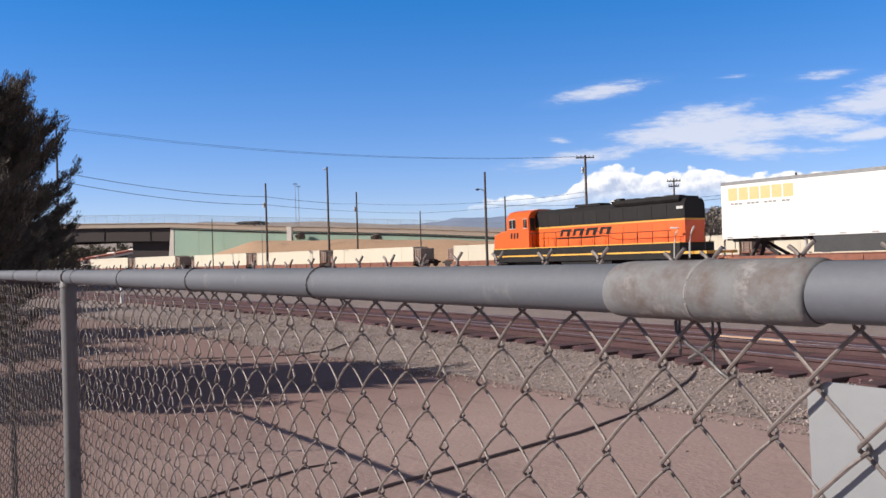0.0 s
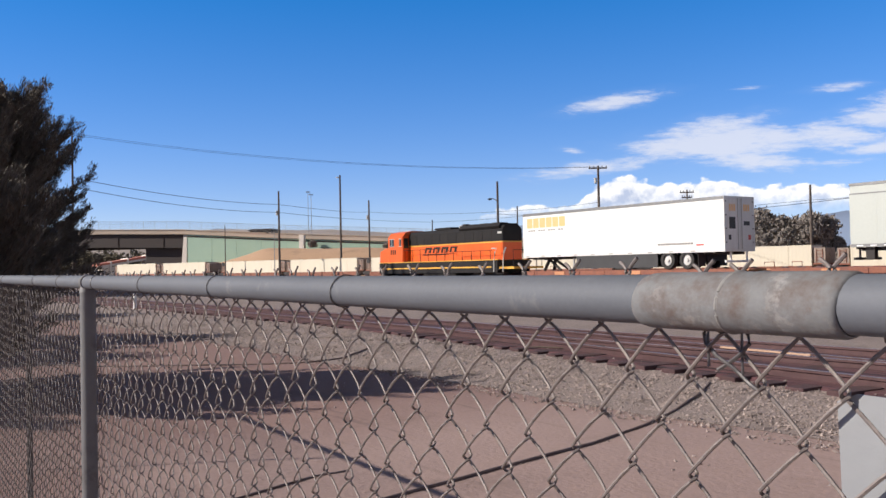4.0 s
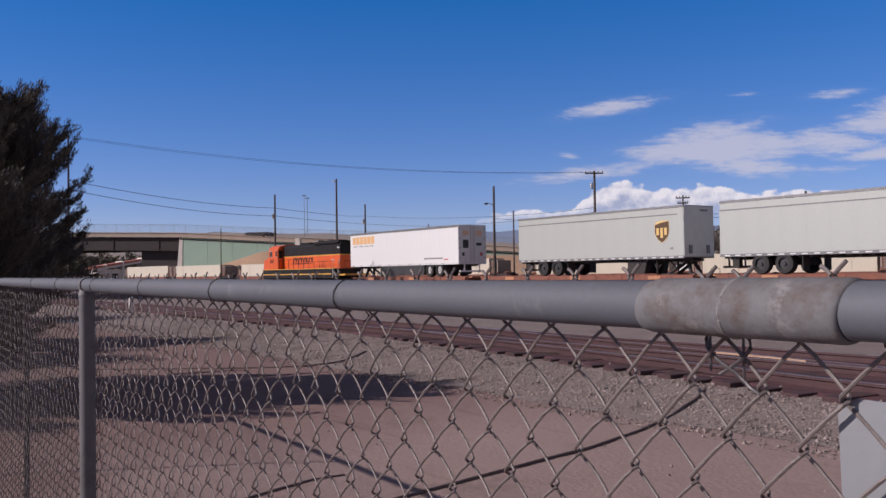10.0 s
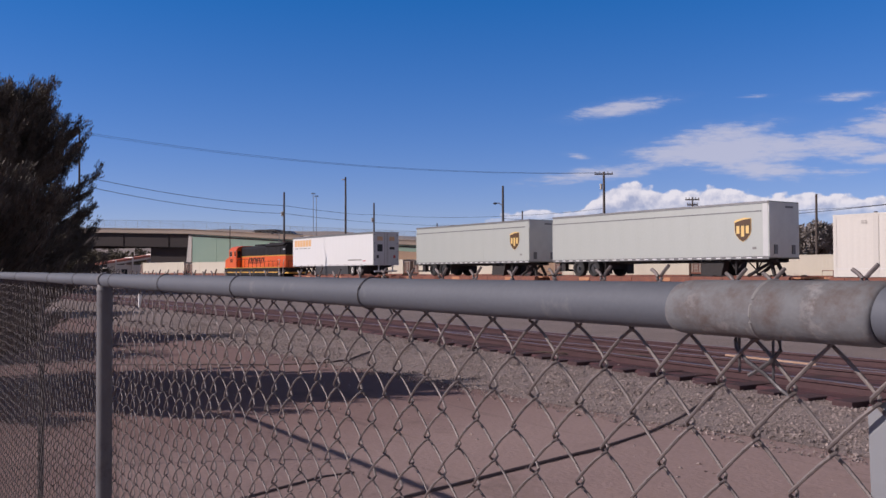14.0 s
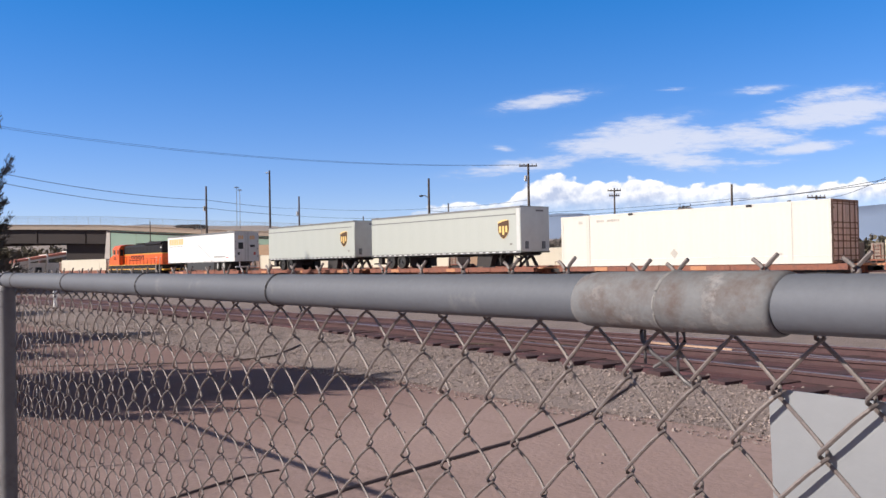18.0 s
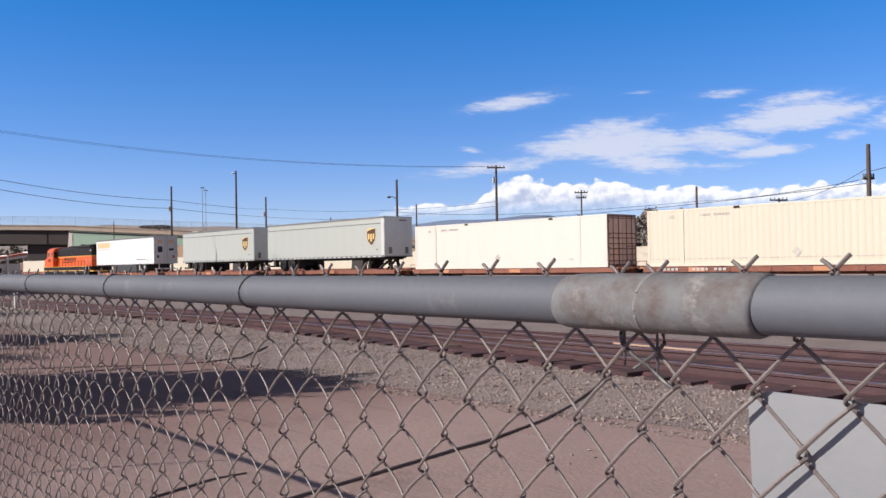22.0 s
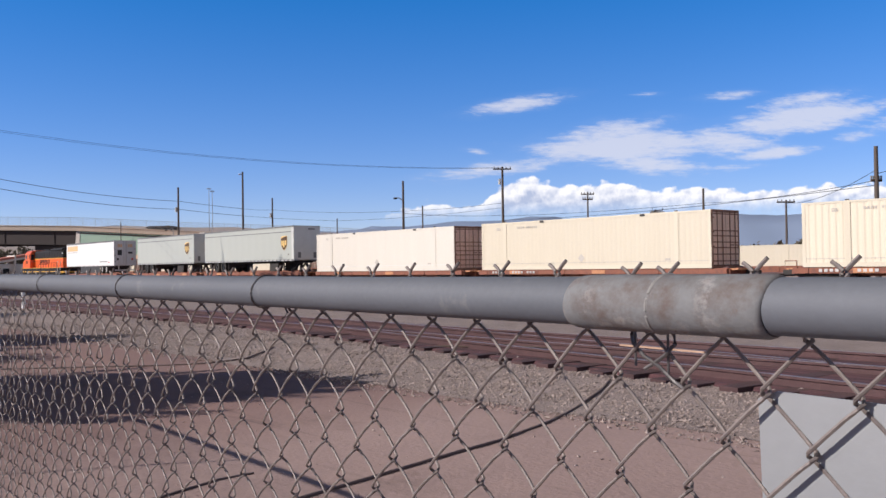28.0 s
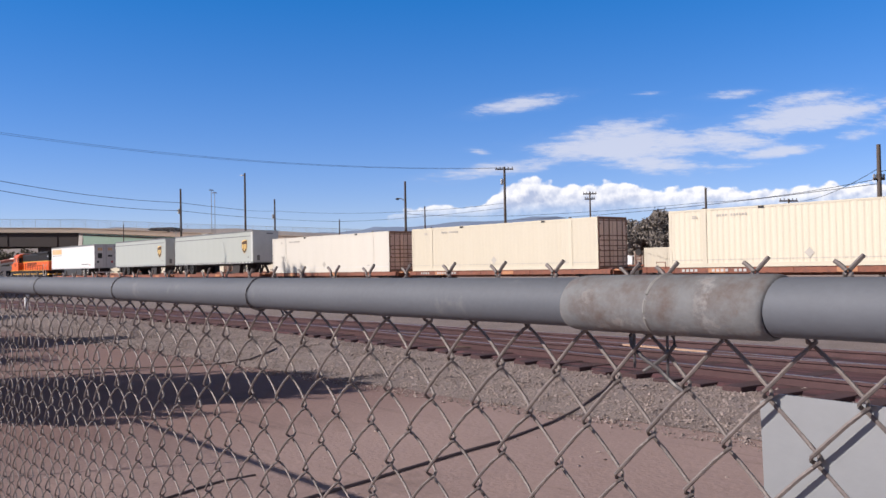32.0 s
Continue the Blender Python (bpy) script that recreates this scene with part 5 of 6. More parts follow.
def build_well_car(a, b, wheel, far_truck, fairing):
    """A well car round the container that lies from a to b along the lead."""
    w = thing("well_car", lead(a - 0.4, 0.62), "rusty red well car rolling slowly with a container", "well car", "well cars on the yard lead")
    ROLLING.append((w, a - 0.4, 0.62))
    L = b - a + 0.8
    for s in (-1, 1):
        y0, y1 = (-1.5, -1.34) if s < 0 else (1.34, 1.5)
        boxes("side_sill", M_OXIDE, w, (0.3, L - 0.3, y0, y1, 0.0, 0.52), label="oxide-red side sill")
        n = max(2, int(L / 2.4))
        for i in range(n):
            x = 0.6 + (L - 1.4) * i / n
            boxes("side_rib", M_OXIDE, w, (x, x + 0.12, y0 - 0.04 if s < 0 else y1, y0 if s < 0 else y1 + 0.04, 0.02, 0.50))
    for x0, x1 in ((-0.72, 0.3), (L - 0.3, L + 0.72)):
        boxes("end_platform", M_OXIDE, w, (x0, x1, -1.2, 1.2, 0.62, 0.74))
        bulk = boxes("end_bulkhead", M_TAUPE, w, (x0 + 0.06, x1 - 0.06, -1.15, 1.15, 0.742, 2.0), label="grey-brown end equipment", bevel=0.02)
        for q in (0.25, 0.75):
            tube("ladder_rail", M_OXIDE, bulk, [(x0 + q, -1.19, 0.76), (x0 + q, -1.19, 1.9)], 0.03, 5)
        for k in range(4):
            tube("ladder_rung", M_OXIDE, bulk, [(x0 + 0.25, -1.19, 0.95 + 0.27 * k), (x0 + 0.75, -1.19, 0.95 + 0.27 * k)], 0.02, 5)
        if wheel and x0 < 0:
            bm = bmesh.new()
            bm_disc(bm, (x0 + 0.55, 1.86), 0.30, -1.28, -1.22, 16)
            bm_disc(bm, (x0 + 0.55, 1.86), 0.08, -1.22, -1.16, 10)
            part("brake_wheel", bm, M_UNDER, bulk, "black hand-brake wheel")
    if fairing:
        bm = bmesh.new()
        bm_prism(bm, [(-2.3, 0.76), (-0.76, 0.76), (-0.76, 1.55), (-1.2, 1.6), (-2.2, 1.3)], -1.25, 1.25, "y")
        bm_bevel(bm, 0.05)
        part("end_fairing", bm, M_WHITE, w, "white sloping cover on the car's end")
        boxes("fairing_frame", M_OXIDE, w, (-2.35, -0.72, -1.2, 1.2, 0.62, 0.758))
    boxes("well_floor", M_UNDER, w, (0.2, L - 0.2, -1.34, 1.34, 0.0, 0.06))
    for x in (-0.3, L + 0.5) if far_truck else (-0.3,):
        rail_truck(w, x, (-0.8, 0.8), 0.4).location.z = -0.09
        boxes("coupler", M_UNDER, w, (x - 1.2 if x < 0 else x - 0.1, x + 0.1 if x < 0 else x + 1.2, -0.12, 0.12, 0.50, 0.70), bevel=0.03)


def build_container_train():
    spans = ((-74.0, -60.5), (-58.0, -45.4), (-39.9, -26.3), (-23.8, -10.1), (-7.4, 6.9), (13.2, 27.2), (31.6, 46.1), (49.15, 63.0), (65.7, 79.4))
    for i, (a, b) in enumerate(spans):
        c = build_container(0, 0.71, M_CREAM, "cream-white container sunk in a slow well car", "containers on the yard lead", b - a, 2.16, False, 0, False, ribs=0.004)
        c.matrix_basis = lead(a, 0.71)
        ROLLING.append((c, a, 0.71))
        build_well_car(a, b, i in (2, 4, 6), i + 1 == len(spans) or spans[i + 1][0] - b > 3.5, i == 6)


# ---- poles and wires ----
def build_pole(x, y, h, r=0.14, label="dark wooden utility pole", arms=(), lamp=None, can=None, category="utility pole", steel=False):
    p = thing("utility_pole", pose(x, y, 0), label, category, "poles round the yard")
    m = M_STEELPOLE if steel else M_POLE
    tube("shaft", m, p, [(0, 0, -0.2), (0, 0, h * 0.5), (0.02, 0, h)], r, 10, r1=r * 0.68)
    for z, half in arms:
        bm = bmesh.new()
        a = radians(52)
        c, s = math.cos(a), math.sin(a)
        bm_tube(bm, [(-half * c, -half * s, z), (half * c, half * s, z)], 0.075, 4)
        arm = part("crossarm", bm, m, p, "wooden crossarm")
        for k in (-0.9, -0.45, 0.45, 0.9):
            tube("insulator", M_MARK, arm, [(k * half * c, k * half * s, z + 0.05), (k * half * c, k * half * s, z + 0.25)], 0.05, 6)
    if lamp:
        z, out, head = lamp
        arm = tube("lamp_arm", M_STEELPOLE, p, [(0, 0, z), (out * 0.5, out * 0.66, z + 0.22), (out, out * 1.1, z + 0.25)], 0.04, 6)
        bm = bmesh.new()
        bmesh.ops.create_icosphere(bm, subdivisions=2, radius=0.17, matrix=Matrix.Translation((out * 1.15, out * 1.2, z + 0.2)) @ Matrix.Diagonal((1.3, 1, 0.55, 1)))
        part("lamp_head", bm, head, p, smooth=True)
    if can:
        tube("transformer", M_SILVER, p, [(-0.25, -0.15, can), (-0.25, -0.15, can + 0.6)], 0.14, 12, "grey transformer can")
    return p


def sag(a, b, drop, n=14):
    a, b = Vector(a), Vector(b)
    return [a.lerp(b, i / n) - Vector((0, 0, 4 * drop * (i / n) * (1 - i / n))) for i in range(n + 1)]


def build_poles():
    wood = "dark wooden utility pole standing behind the tracks"
    build_pole(-101.9, 47, 11.7, 0.16, wood, can=8.6)
    build_pole(-103.8, 57, 14.4, 0.17, "tall wooden pole with a yard lamp near its top", lamp=(13.9, -0.22, M_HUB))
    build_pole(-109.7, 65, 11.6, 0.16, wood, can=8.8)
    build_pole(-57.6, 47, 8.8, 0.13, "dark wooden pole with a lamp bracket", lamp=(7.1, -0.4, M_UNDER))
    build_pole(-93.4, 65, 7.8, 0.10, "thin wooden pole behind the yard lead")
    build_pole(-76.1, 65, 8.4, 0.11, wood)
    build_pole(-63.1, 65, 11.7, 0.17, "wooden pole with one long crossarm", arms=((11.45, 0.95),), can=9.85)
    build_pole(-63.8, 80, 9.8, 0.13, "wooden pole with two short crossarms", arms=((9.5, 0.8), (8.9, 0.6)))
    build_pole(-18.4, 47, 7.35, 0.15, "thick dark wooden pole with brackets", arms=((5.55, 0.3),))
    build_pole(-45.4, 74.7, 8.5, 0.15, wood)
    build_pole(-39.7, 80, 7.2, 0.13, "wooden pole with a crossarm", arms=((7.0, 0.9),))
    build_pole(-120.4, 47, 8.2, 0.09, "thin dark pole standing before the green wall")
    build_pole(-84.1, 18.3, 14.7, 0.12, "tall dark wooden pole beside the dark tree")
    build_pole(-104.5, 47.5, 6.6, 0.07, "slim steel pole with a dark lamp", lamp=(6.3, -0.55, M_UNDER), steel=True, category="lamp pole")
    for dy, h in ((-1.5, 17.5), (-0.8, 17.0)):
        q = thing("light_mast", pose(-158.3, 81 + dy, 0), "slender steel light mast with small heads", "light mast", "light masts")
        tube("shaft", M_STEELPOLE, q, [(0, 0, 0), (0, 0, h)], 0.075, 8, r1=0.05)
        boxes("lamp_bar", M_STEELPOLE, q, (-0.05, 0.05, -0.3, 0.3, h - 0.08, h))
        for s in (-0.3, 0.3):
            boxes("lamp_head", M_MARK, q, (-0.14, 0.14, s - 0.14, s + 0.14, h - 0.22, h - 0.08), bevel=0.03)
    runs = [
        (0.026, (-84.1, 18.3, 10.45), (-101.9, 47, 9.98), 0.5), (0.026, (-84.1, 18.3, 9.6), (-101.9, 47, 8.97), 0.55),
        (0.024, (-101.9, 47, 9.98), (-103.8, 57, 9.45), 0.05), (0.024, (-101.9, 47, 8.97), (-103.8, 57, 8.5), 0.05),
        (0.017, (-103.8, 57, 9.45), (-109.7, 65, 9.9), 0.1), (0.017, (-103.8, 57, 8.5), (-93.4, 65, 7.5), 0.1),
        (0.017, (-109.7, 65, 9.9), (-76.1, 65, 7.9), 0.35), (0.017, (-93.4, 65, 7.5), (-63.1, 65, 7.4), 0.25),
        (0.017, (-76.1, 65, 7.9), (-63.1, 65, 7.9), 0.1),
        (0.012, (-84.1, 18.3, 14.55), (-63.1, 65, 11.6), 1.15),
        (0.012, (-84.1, 18.3, 14.4), (-63.1, 65, 11.56), 1.16),
        (0.017, (-63.1, 65, 6.5), (-45.4, 74.7, 7.08), 0.15), (0.017, (-45.4, 74.7, 7.08), (-18.4, 47, 5.55), 0.25), (0.017, (-63.1, 65, 6.1), (-18.4, 47, 5.3), 0.35),
        (0.017, (-57.6, 47, 6.0), (-63.1, 65, 6.6), 0.15),
        (0.017, (-18.4, 47, 6.1), (-39.7, 80, 6.9), 0.5), (0.017, (-18.4, 47, 5.9), (14.0, 40, 11.5), 0.4),
    ]
    for thick, a, b, d in runs:
        c = thing("overhead_wire", Matrix(), "thin black overhead wire slung between poles", "wire", "overhead wires")
        tube("strand", M_CABLE, c, sag(a, b, d), thick, 4)


# ---- overpass, embankment and what lies beyond ----
ROAD = ((-240, 8.5), (-120, 9.6), (-60, 10.0), (-18, 10.0), (0, 9.5), (20, 8.2), (47, 6.7), (85, 3.9), (130, 1.3), (330, 1.2))
BRIDGE = pose(-160, 54.5, 0, 0, 0, 42)


def road_z(s):
    for (a, za), (b, zb) in zip(ROAD, ROAD[1:]):
        if a <= s <= b:
            return za + (zb - za) * (s - a) / (b - a)
    return ROAD[-1][1]


def strip(bm, ss, y0, y1, lo, hi):
    """A solid that follows the road from station to station, between y0 and y1, with heights lo(s) and hi(s)."""
    rings = [[bm.verts.new(p) for p in ((s, y0, lo(s)), (s, y1, lo(s)), (s, y1, hi(s)), (s, y0, hi(s)))] for s in ss]
    for a, b in zip(rings, rings[1:]):
        for k in range(4):
            bm.faces.new((a[k], a[(k + 1) % 4], b[(k + 1) % 4], b[k]))
    bm.faces.new(rings[0][::-1])
    bm.faces.new(rings[-1])
    bmesh.ops.recalc_face_normals(bm, faces=list(bm.faces))


def build_bridge():
    br = thing("road_overpass", BRIDGE, "concrete road overpass on dark girders with a green retaining wall", "overpass")
    span = list(range(-240, 0, 6)) + [0.0]
    ramp = [0.0] + list(range(5, 131, 5))
    every = span[:-1] + ramp
    bm = bmesh.new()
    strip(bm, every + list(range(150, 331, 20)), 0.02, 16.98, lambda s: road_z(s) - 0.85, lambda s: road_z(s) - 0.6)
    part("deck", bm, M_ASPHALT, br, "asphalt roadway")
    for y0, y1, o in ((-0.3, 0.0, -1), (17.0, 17.3, 1)):
        bm = bmesh.new()
        strip(bm, every, y0, y1, lambda s: road_z(s) - 0.8, lambda s: road_z(s))
        p = part("parapet", bm, M_CONC, br, "tan concrete parapet")
        bm = bmesh.new()
        strip(bm, every, y0 + 0.12 * min(o, 0), y1 + 0.12 * max(o, 0), lambda s: road_z(s) + 0.002, lambda s: road_z(s) + 0.12)
        part("parapet_cap", bm, M_CONC, p)
    for y in (0.35, 4.4, 8.5, 12.6, 16.6):
        bm = bmesh.new()
        strip(bm, span, y - 0.14, y + 0.14, lambda s: road_z(s) - 3.3, lambda s: road_z(s) - 0.86)
        g = part("girder", bm, M_GIRDER, br, "dark brown plate girder")
        bm = bmesh.new()
        strip(bm, span, y - 0.3, y + 0.3, lambda s: road_z(s) - 3.36, lambda s: road_z(s) - 3.302)
        part("girder_flange", bm, M_GIRDER, g)
        if y < 1:
            for i in range(8):
                s = -4.5 - 9.6 * i
                boxes("stiffener", M_GIRDER, g, (s, s + 0.08, y - 0.24, y - 0.14, road_z(s) - 3.28, road_z(s) - 0.9))
    boxes("abutment", M_CONC, br, (0.2, 1.6, 0.6, 16.9, 0, 6.2), label="concrete abutment in the shade of the deck")
    # walls in the girders' near-black brown: the deck's shade is painted into them
    boxes("pier_wall", M_GIRDER, br, (-8.8, -7.7, 1.2, 15.5, 0, 6.2), label="pier wall under the deck, its shade put into the dark colour")
    boxes("pier_side", M_GIRDER, br, (-7.7, 0.2, 1.2, 1.8, 0, 6.2), label="side wall under the deck, its shade put into the dark colour")
    bm = bmesh.new()
    bm_prism(bm, [(-0.9, 0), (0.35, 0), (0.55, 8.55), (-0.1, 8.55)], -0.05, 0.7, "y")
    part("wing_edge", bm, M_STUCCO, br, "pale sloping wall edge")
    for i in range(22):
        s0, s1 = 0.6 + 5.0 * i, 5.56 + 5.0 * i
        bm = bmesh.new()
        bm_prism(bm, [(s0, 0), (s1, 0), (s1, road_z(s1) - 0.87), (s0, road_z(s0) - 0.87)], 0.0, 0.55, "y")
        part("wall_panel", bm, M_GREEN, br, "pale green painted wall panel")
    bm = bmesh.new()
    strip(bm, ramp, -0.08, -0.002, lambda s: road_z(s) - 1.25, lambda s: road_z(s) - 1.05)
    part("ledge", bm, M_GIRDER, br, "thin dark ledge along the wall")
    boxes("ramp_fill", M_EARTH, br, (110, 330, 0.6, 16.9, -0.5, 0.3))
    for i in range(64):
        s = -90 + 2.4 * i
        tube("fence_post", M_STEELPOLE, br, [(s, -0.15, road_z(s) + 0.1), (s, -0.15, road_z(s) + 1.65)], 0.02, 5)
    for k in range(9):
        bm = bmesh.new()
        bm_tube(bm, [(s, -0.15, road_z(s) + 0.25 + 0.17 * k) for s in every if -95 < s < 66], 0.014 if k < 8 else 0.03, 4)
        part("fence_wire", bm, M_WMESH, br)
    pil = thing("concrete_pillar", BRIDGE @ pose(24.2, -1.6, 0), "pale concrete pillar standing on the mound", "pillar")
    boxes("shaft", M_STUCCO, pil, (-0.45, 0.45, -0.45, 0.45, 3.5, 7.9), bevel=0.04)
    boxes("footing", M_CONC, pil, (-0.8, 0.8, -0.75, 0.75, 0, 3.5))
    hut = thing("roadside_shed", BRIDGE @ pose(7.0, 20.5, 0), "low dark shed roof beyond the parapet", "shed")
    boxes("wall", M_GIRDER, hut, (-2.4, 2.4, -2, 2, 0, 9.85))
    bm = bmesh.new()
    bm_prism(bm, [(-2.9, 9.85), (2.9, 9.85), (2.4, 10.25), (-2.0, 10.25)], -2.2, 2.2, "y")
    part("roof", bm, M_GIRDER, hut)

    def crest(s):
        pts = ((-2, -0.3), (5.5, 2.6), (16.5, 5.45), (31, 5.25), (48, 4.6), (70, 3.6), (105, 1.0), (125, -0.3))
        for (a, za), (b, zb) in zip(pts, pts[1:]):
            if a <= s <= b:
                return za + (zb - za) * (s - a) / (b - a)
        return -0.3

    def mound(s, y):
        # the toe drifts along with the distance from the wall
        q = s - 0.605 * min(-y, 22.0) * (1 + s / 120.0) * 0.6
        k = max(0.0, min(1.0, (y + 26) / 20.0))
        k = k * k * (3 - 2 * k)
        return crest(q) * k + (0.22 * noise.noise((s * 0.12, y * 0.12, 1)) + 0.08 * noise.noise((s * 0.5, y * 0.5, 2))) * k - 0.03
    g = grid_sheet("earth_mound", [-4 + 1.5 * i for i in range(92)], [-27 + 1.35 * i for i in range(21)], mound, M_EARTH)
    g.matrix_basis = BRIDGE
    tagged(g, "bare tan earth mound below the green wall", "mound", kind="structure")
    h = thing("stucco_building", pose(-250, 0, 0), "white stucco building with a sloping red roof", "building")
    boxes("wall", M_STUCCO, h, (-9, -0.6, 62, 75.5, 0, 3.6))
    for nm, mt, lo, hi, x0, lb in (("roof", M_TILE, 0.0, 0.62, -8, "sloping red roof"), ("roof_edge", M_STUCCO, -0.55, -0.004, -0.3, "white edge under the red roof")):
        bm = bmesh.new()
        bm_prism(bm, [(60.6, 3.7 + lo), (76.0, 6.2 + lo), (76.0, 6.2 + hi), (60.6, 3.7 + hi)], x0, 0.0, "x")
        part(nm, bm, mt, h, lb)
    for y, w, z in ((69.1, 2.46, 5.9), (74.3, 1.6, 6.85), (64.5, 1.2, 5.0)):
        boxes("pillar", M_STUCCO, h, (0.3 - (w - 0.4) / 0.27, 0.3, y - 0.4, y, 0, z), bevel=0.05)
    boxes("window", M_GLASS, h, (-0.6, -0.55, 66.0, 67.6, 1.0, 2.4))
    car = thing("car", BRIDGE @ pose(-190, 5, road_z(-190) - 0.59), "dark passenger car driving over the bridge", "car")
    bm = bmesh.new()
    bm_prism(bm, [(-2.2, 0.25), (2.2, 0.25), (2.3, 0.55), (2.15, 0.85), (1.0, 0.98), (0.4, 1.42), (-1.1, 1.45), (-1.75, 1.05), (-2.25, 0.95)], -0.88, 0.88, "y")
    bm_bevel(bm, 0.05)
    body = part("body", bm, M_CAR, car, "dark glossy paint")
    for s in (-0.885, 0.885):
        bm = bmesh.new()
        bm_prism(bm, [(-1.45, 1.0), (0.85, 1.0), (0.35, 1.34), (-1.05, 1.36)], s - 0.004, s + 0.004, "y")
        part("window", bm, M_GLASS, body)
    for x in (-1.4, 1.35):
        for s in (-0.8, 0.8):
            bm = bmesh.new()
            bm_disc(bm, (x, 0.32), 0.32, s - 0.1, s + 0.1, 18)
            w = part("wheel", bm, M_TYRE, car, smooth=True)
            bm = bmesh.new()
            bm_disc(bm, (x, 0.32), 0.2, s + (0.1 if s > 0 else -0.115), s + (0.115 if s > 0 else -0.1), 14)
            part("rim", bm, M_SILVER, w)
    return car


# ---- trees ----
def leaf_mesh(name, centres, blades, length, width, upward, rng, material, dirs=None):
    """Many thin leaf blades set round each centre; dirs leans the blades of each centre one way."""
    n = len(centres)
    c = np.repeat(np.asarray(centres, float), blades, 0)
    d = rng.normal(0, 1, (n * blades, 3))
    d /= np.linalg.norm(d, axis=1)[:, None]
    if dirs is not None:
        d = d * 0.42 + np.repeat(np.asarray(dirs, float), blades, 0)
    d[:, 2] += upward
    d /= np.linalg.norm(d, axis=1)[:, None]
    s = np.cross(d, rng.normal(0, 1, d.shape))
    s /= np.linalg.norm(s, axis=1)[:, None] + 1e-9
    ln = length * rng.uniform(0.5, 1.2, (len(c), 1))
    w = width * rng.uniform(0.6, 1.3, (len(c), 1))
    c = c + rng.normal(0, length * 0.35, c.shape)
    v = np.stack((c - s * w * 0.4, c + d * ln * 0.55 - s * w, c + d * ln, c + d * ln * 0.5 + s * w), 1).reshape(-1, 3)
    f = np.arange(len(v)).reshape(-1, 4)
    me = bpy.data.meshes.new(name)
    me.from_pydata(v.tolist(), [], f.tolist())
    me.materials.append(material)
    return me


def build_evergreen(x, y, prof, count, size, seed, label):
    """An evergreen whose branch tips fill the outline prof, pairs of height and radius; size scales its twigs and needles."""
    t = thing("evergreen_tree", pose(x, y, 0), label, "tree", "dark evergreens beside the fence")
    rng = np.random.default_rng(seed)
    high = prof[-1][0]
    tube("trunk", M_BARK, t, [(0, 0, -0.1), (0.05, 0.02, high * 0.22), (0.02, -0.04, high * 0.5), (0.06, 0.0, high * 0.75), (0.08, 0.02, high * 0.93)], 0.05 * high, 10, r1=0.03)
    bm = bmesh.new()
    cent, dirs = [], []

    def needles(pts, thick, per):
        for a, b in zip(pts, pts[1:]):
            tan = (b - a).normalized()
            for _ in range(max(1, int(per * (b - a).length / size))):
                p = a.lerp(b, rng.random()) + Vector(rng.normal(0, thick * size, 3).tolist())
                cent.append(p)
                dirs.append((1.7 * tan.x, 1.7 * tan.y, 1.7 * tan.z + 0.3))

    for i in range(count):
        q = ((i + rng.random()) / count) ** 0.85 * (len(prof) - 1)
        k = min(len(prof) - 2, int(q))
        ze = prof[k][0] + (prof[k + 1][0] - prof[k][0]) * (q - k)
        re = prof[k][1] + (prof[k + 1][1] - prof[k][1]) * (q - k)
        reach = re * (rng.uniform(0.42, 0.86) if rng.random() < 0.66 else rng.uniform(0.84, 1.03))
        ze = high * 0.4 + (ze - high * 0.4) * (0.72 + 0.3 * reach / re) * rng.uniform(0.92, 1.05)
        z0 = max(0.07 * high, ze - 0.32 * reach - 0.27 * high * (ze / high) ** 2)
        a, bend = 2.39996 * i + rng.uniform(-0.5, 0.5), rng.normal(0, 0.15)
        pts = [Vector((math.cos(a + bend * s) * reach * s, math.sin(a + bend * s) * reach * s, z0 + (ze - z0) * s ** 1.7)) for s in [j / 9 for j in range(10)]]
        bm_tube(bm, pts, 0.028 * size, 4, r1=0.006)
        needles(pts[2:], 0.034, 60)
        for _ in range(int(5 + 4 * reach / size)):
            s = 1 - 0.75 * rng.random() ** 1.3
            j = min(8, int(s * 9))
            p = pts[j].lerp(pts[j + 1], s * 9 - j)
            tan = (pts[j + 1] - pts[j]).normalized()
            side = Vector((-math.sin(a), math.cos(a), 0)) * rng.normal(0, 0.34)
            d = (tan * 0.85 + side + Vector((0, 0, rng.uniform(-0.05, 0.65)))).normalized()
            ln = size * rng.uniform(0.24, 0.52)
            twig = [p, p + d * ln * 0.5, p + d * ln + Vector((0, 0, 0.10 * ln))]
            bm_tube(bm, twig, 0.008 * size, 3, r1=0.003)
            needles(twig, 0.012, 40)
    part("branchwork", bm, M_BARK, t)
    crown = new("crown", leaf_mesh("crown", cent, 7, 0.10 * size, 0.0080 * size, 0.1, rng, M_LEAF, dirs))
    crown.parent = t


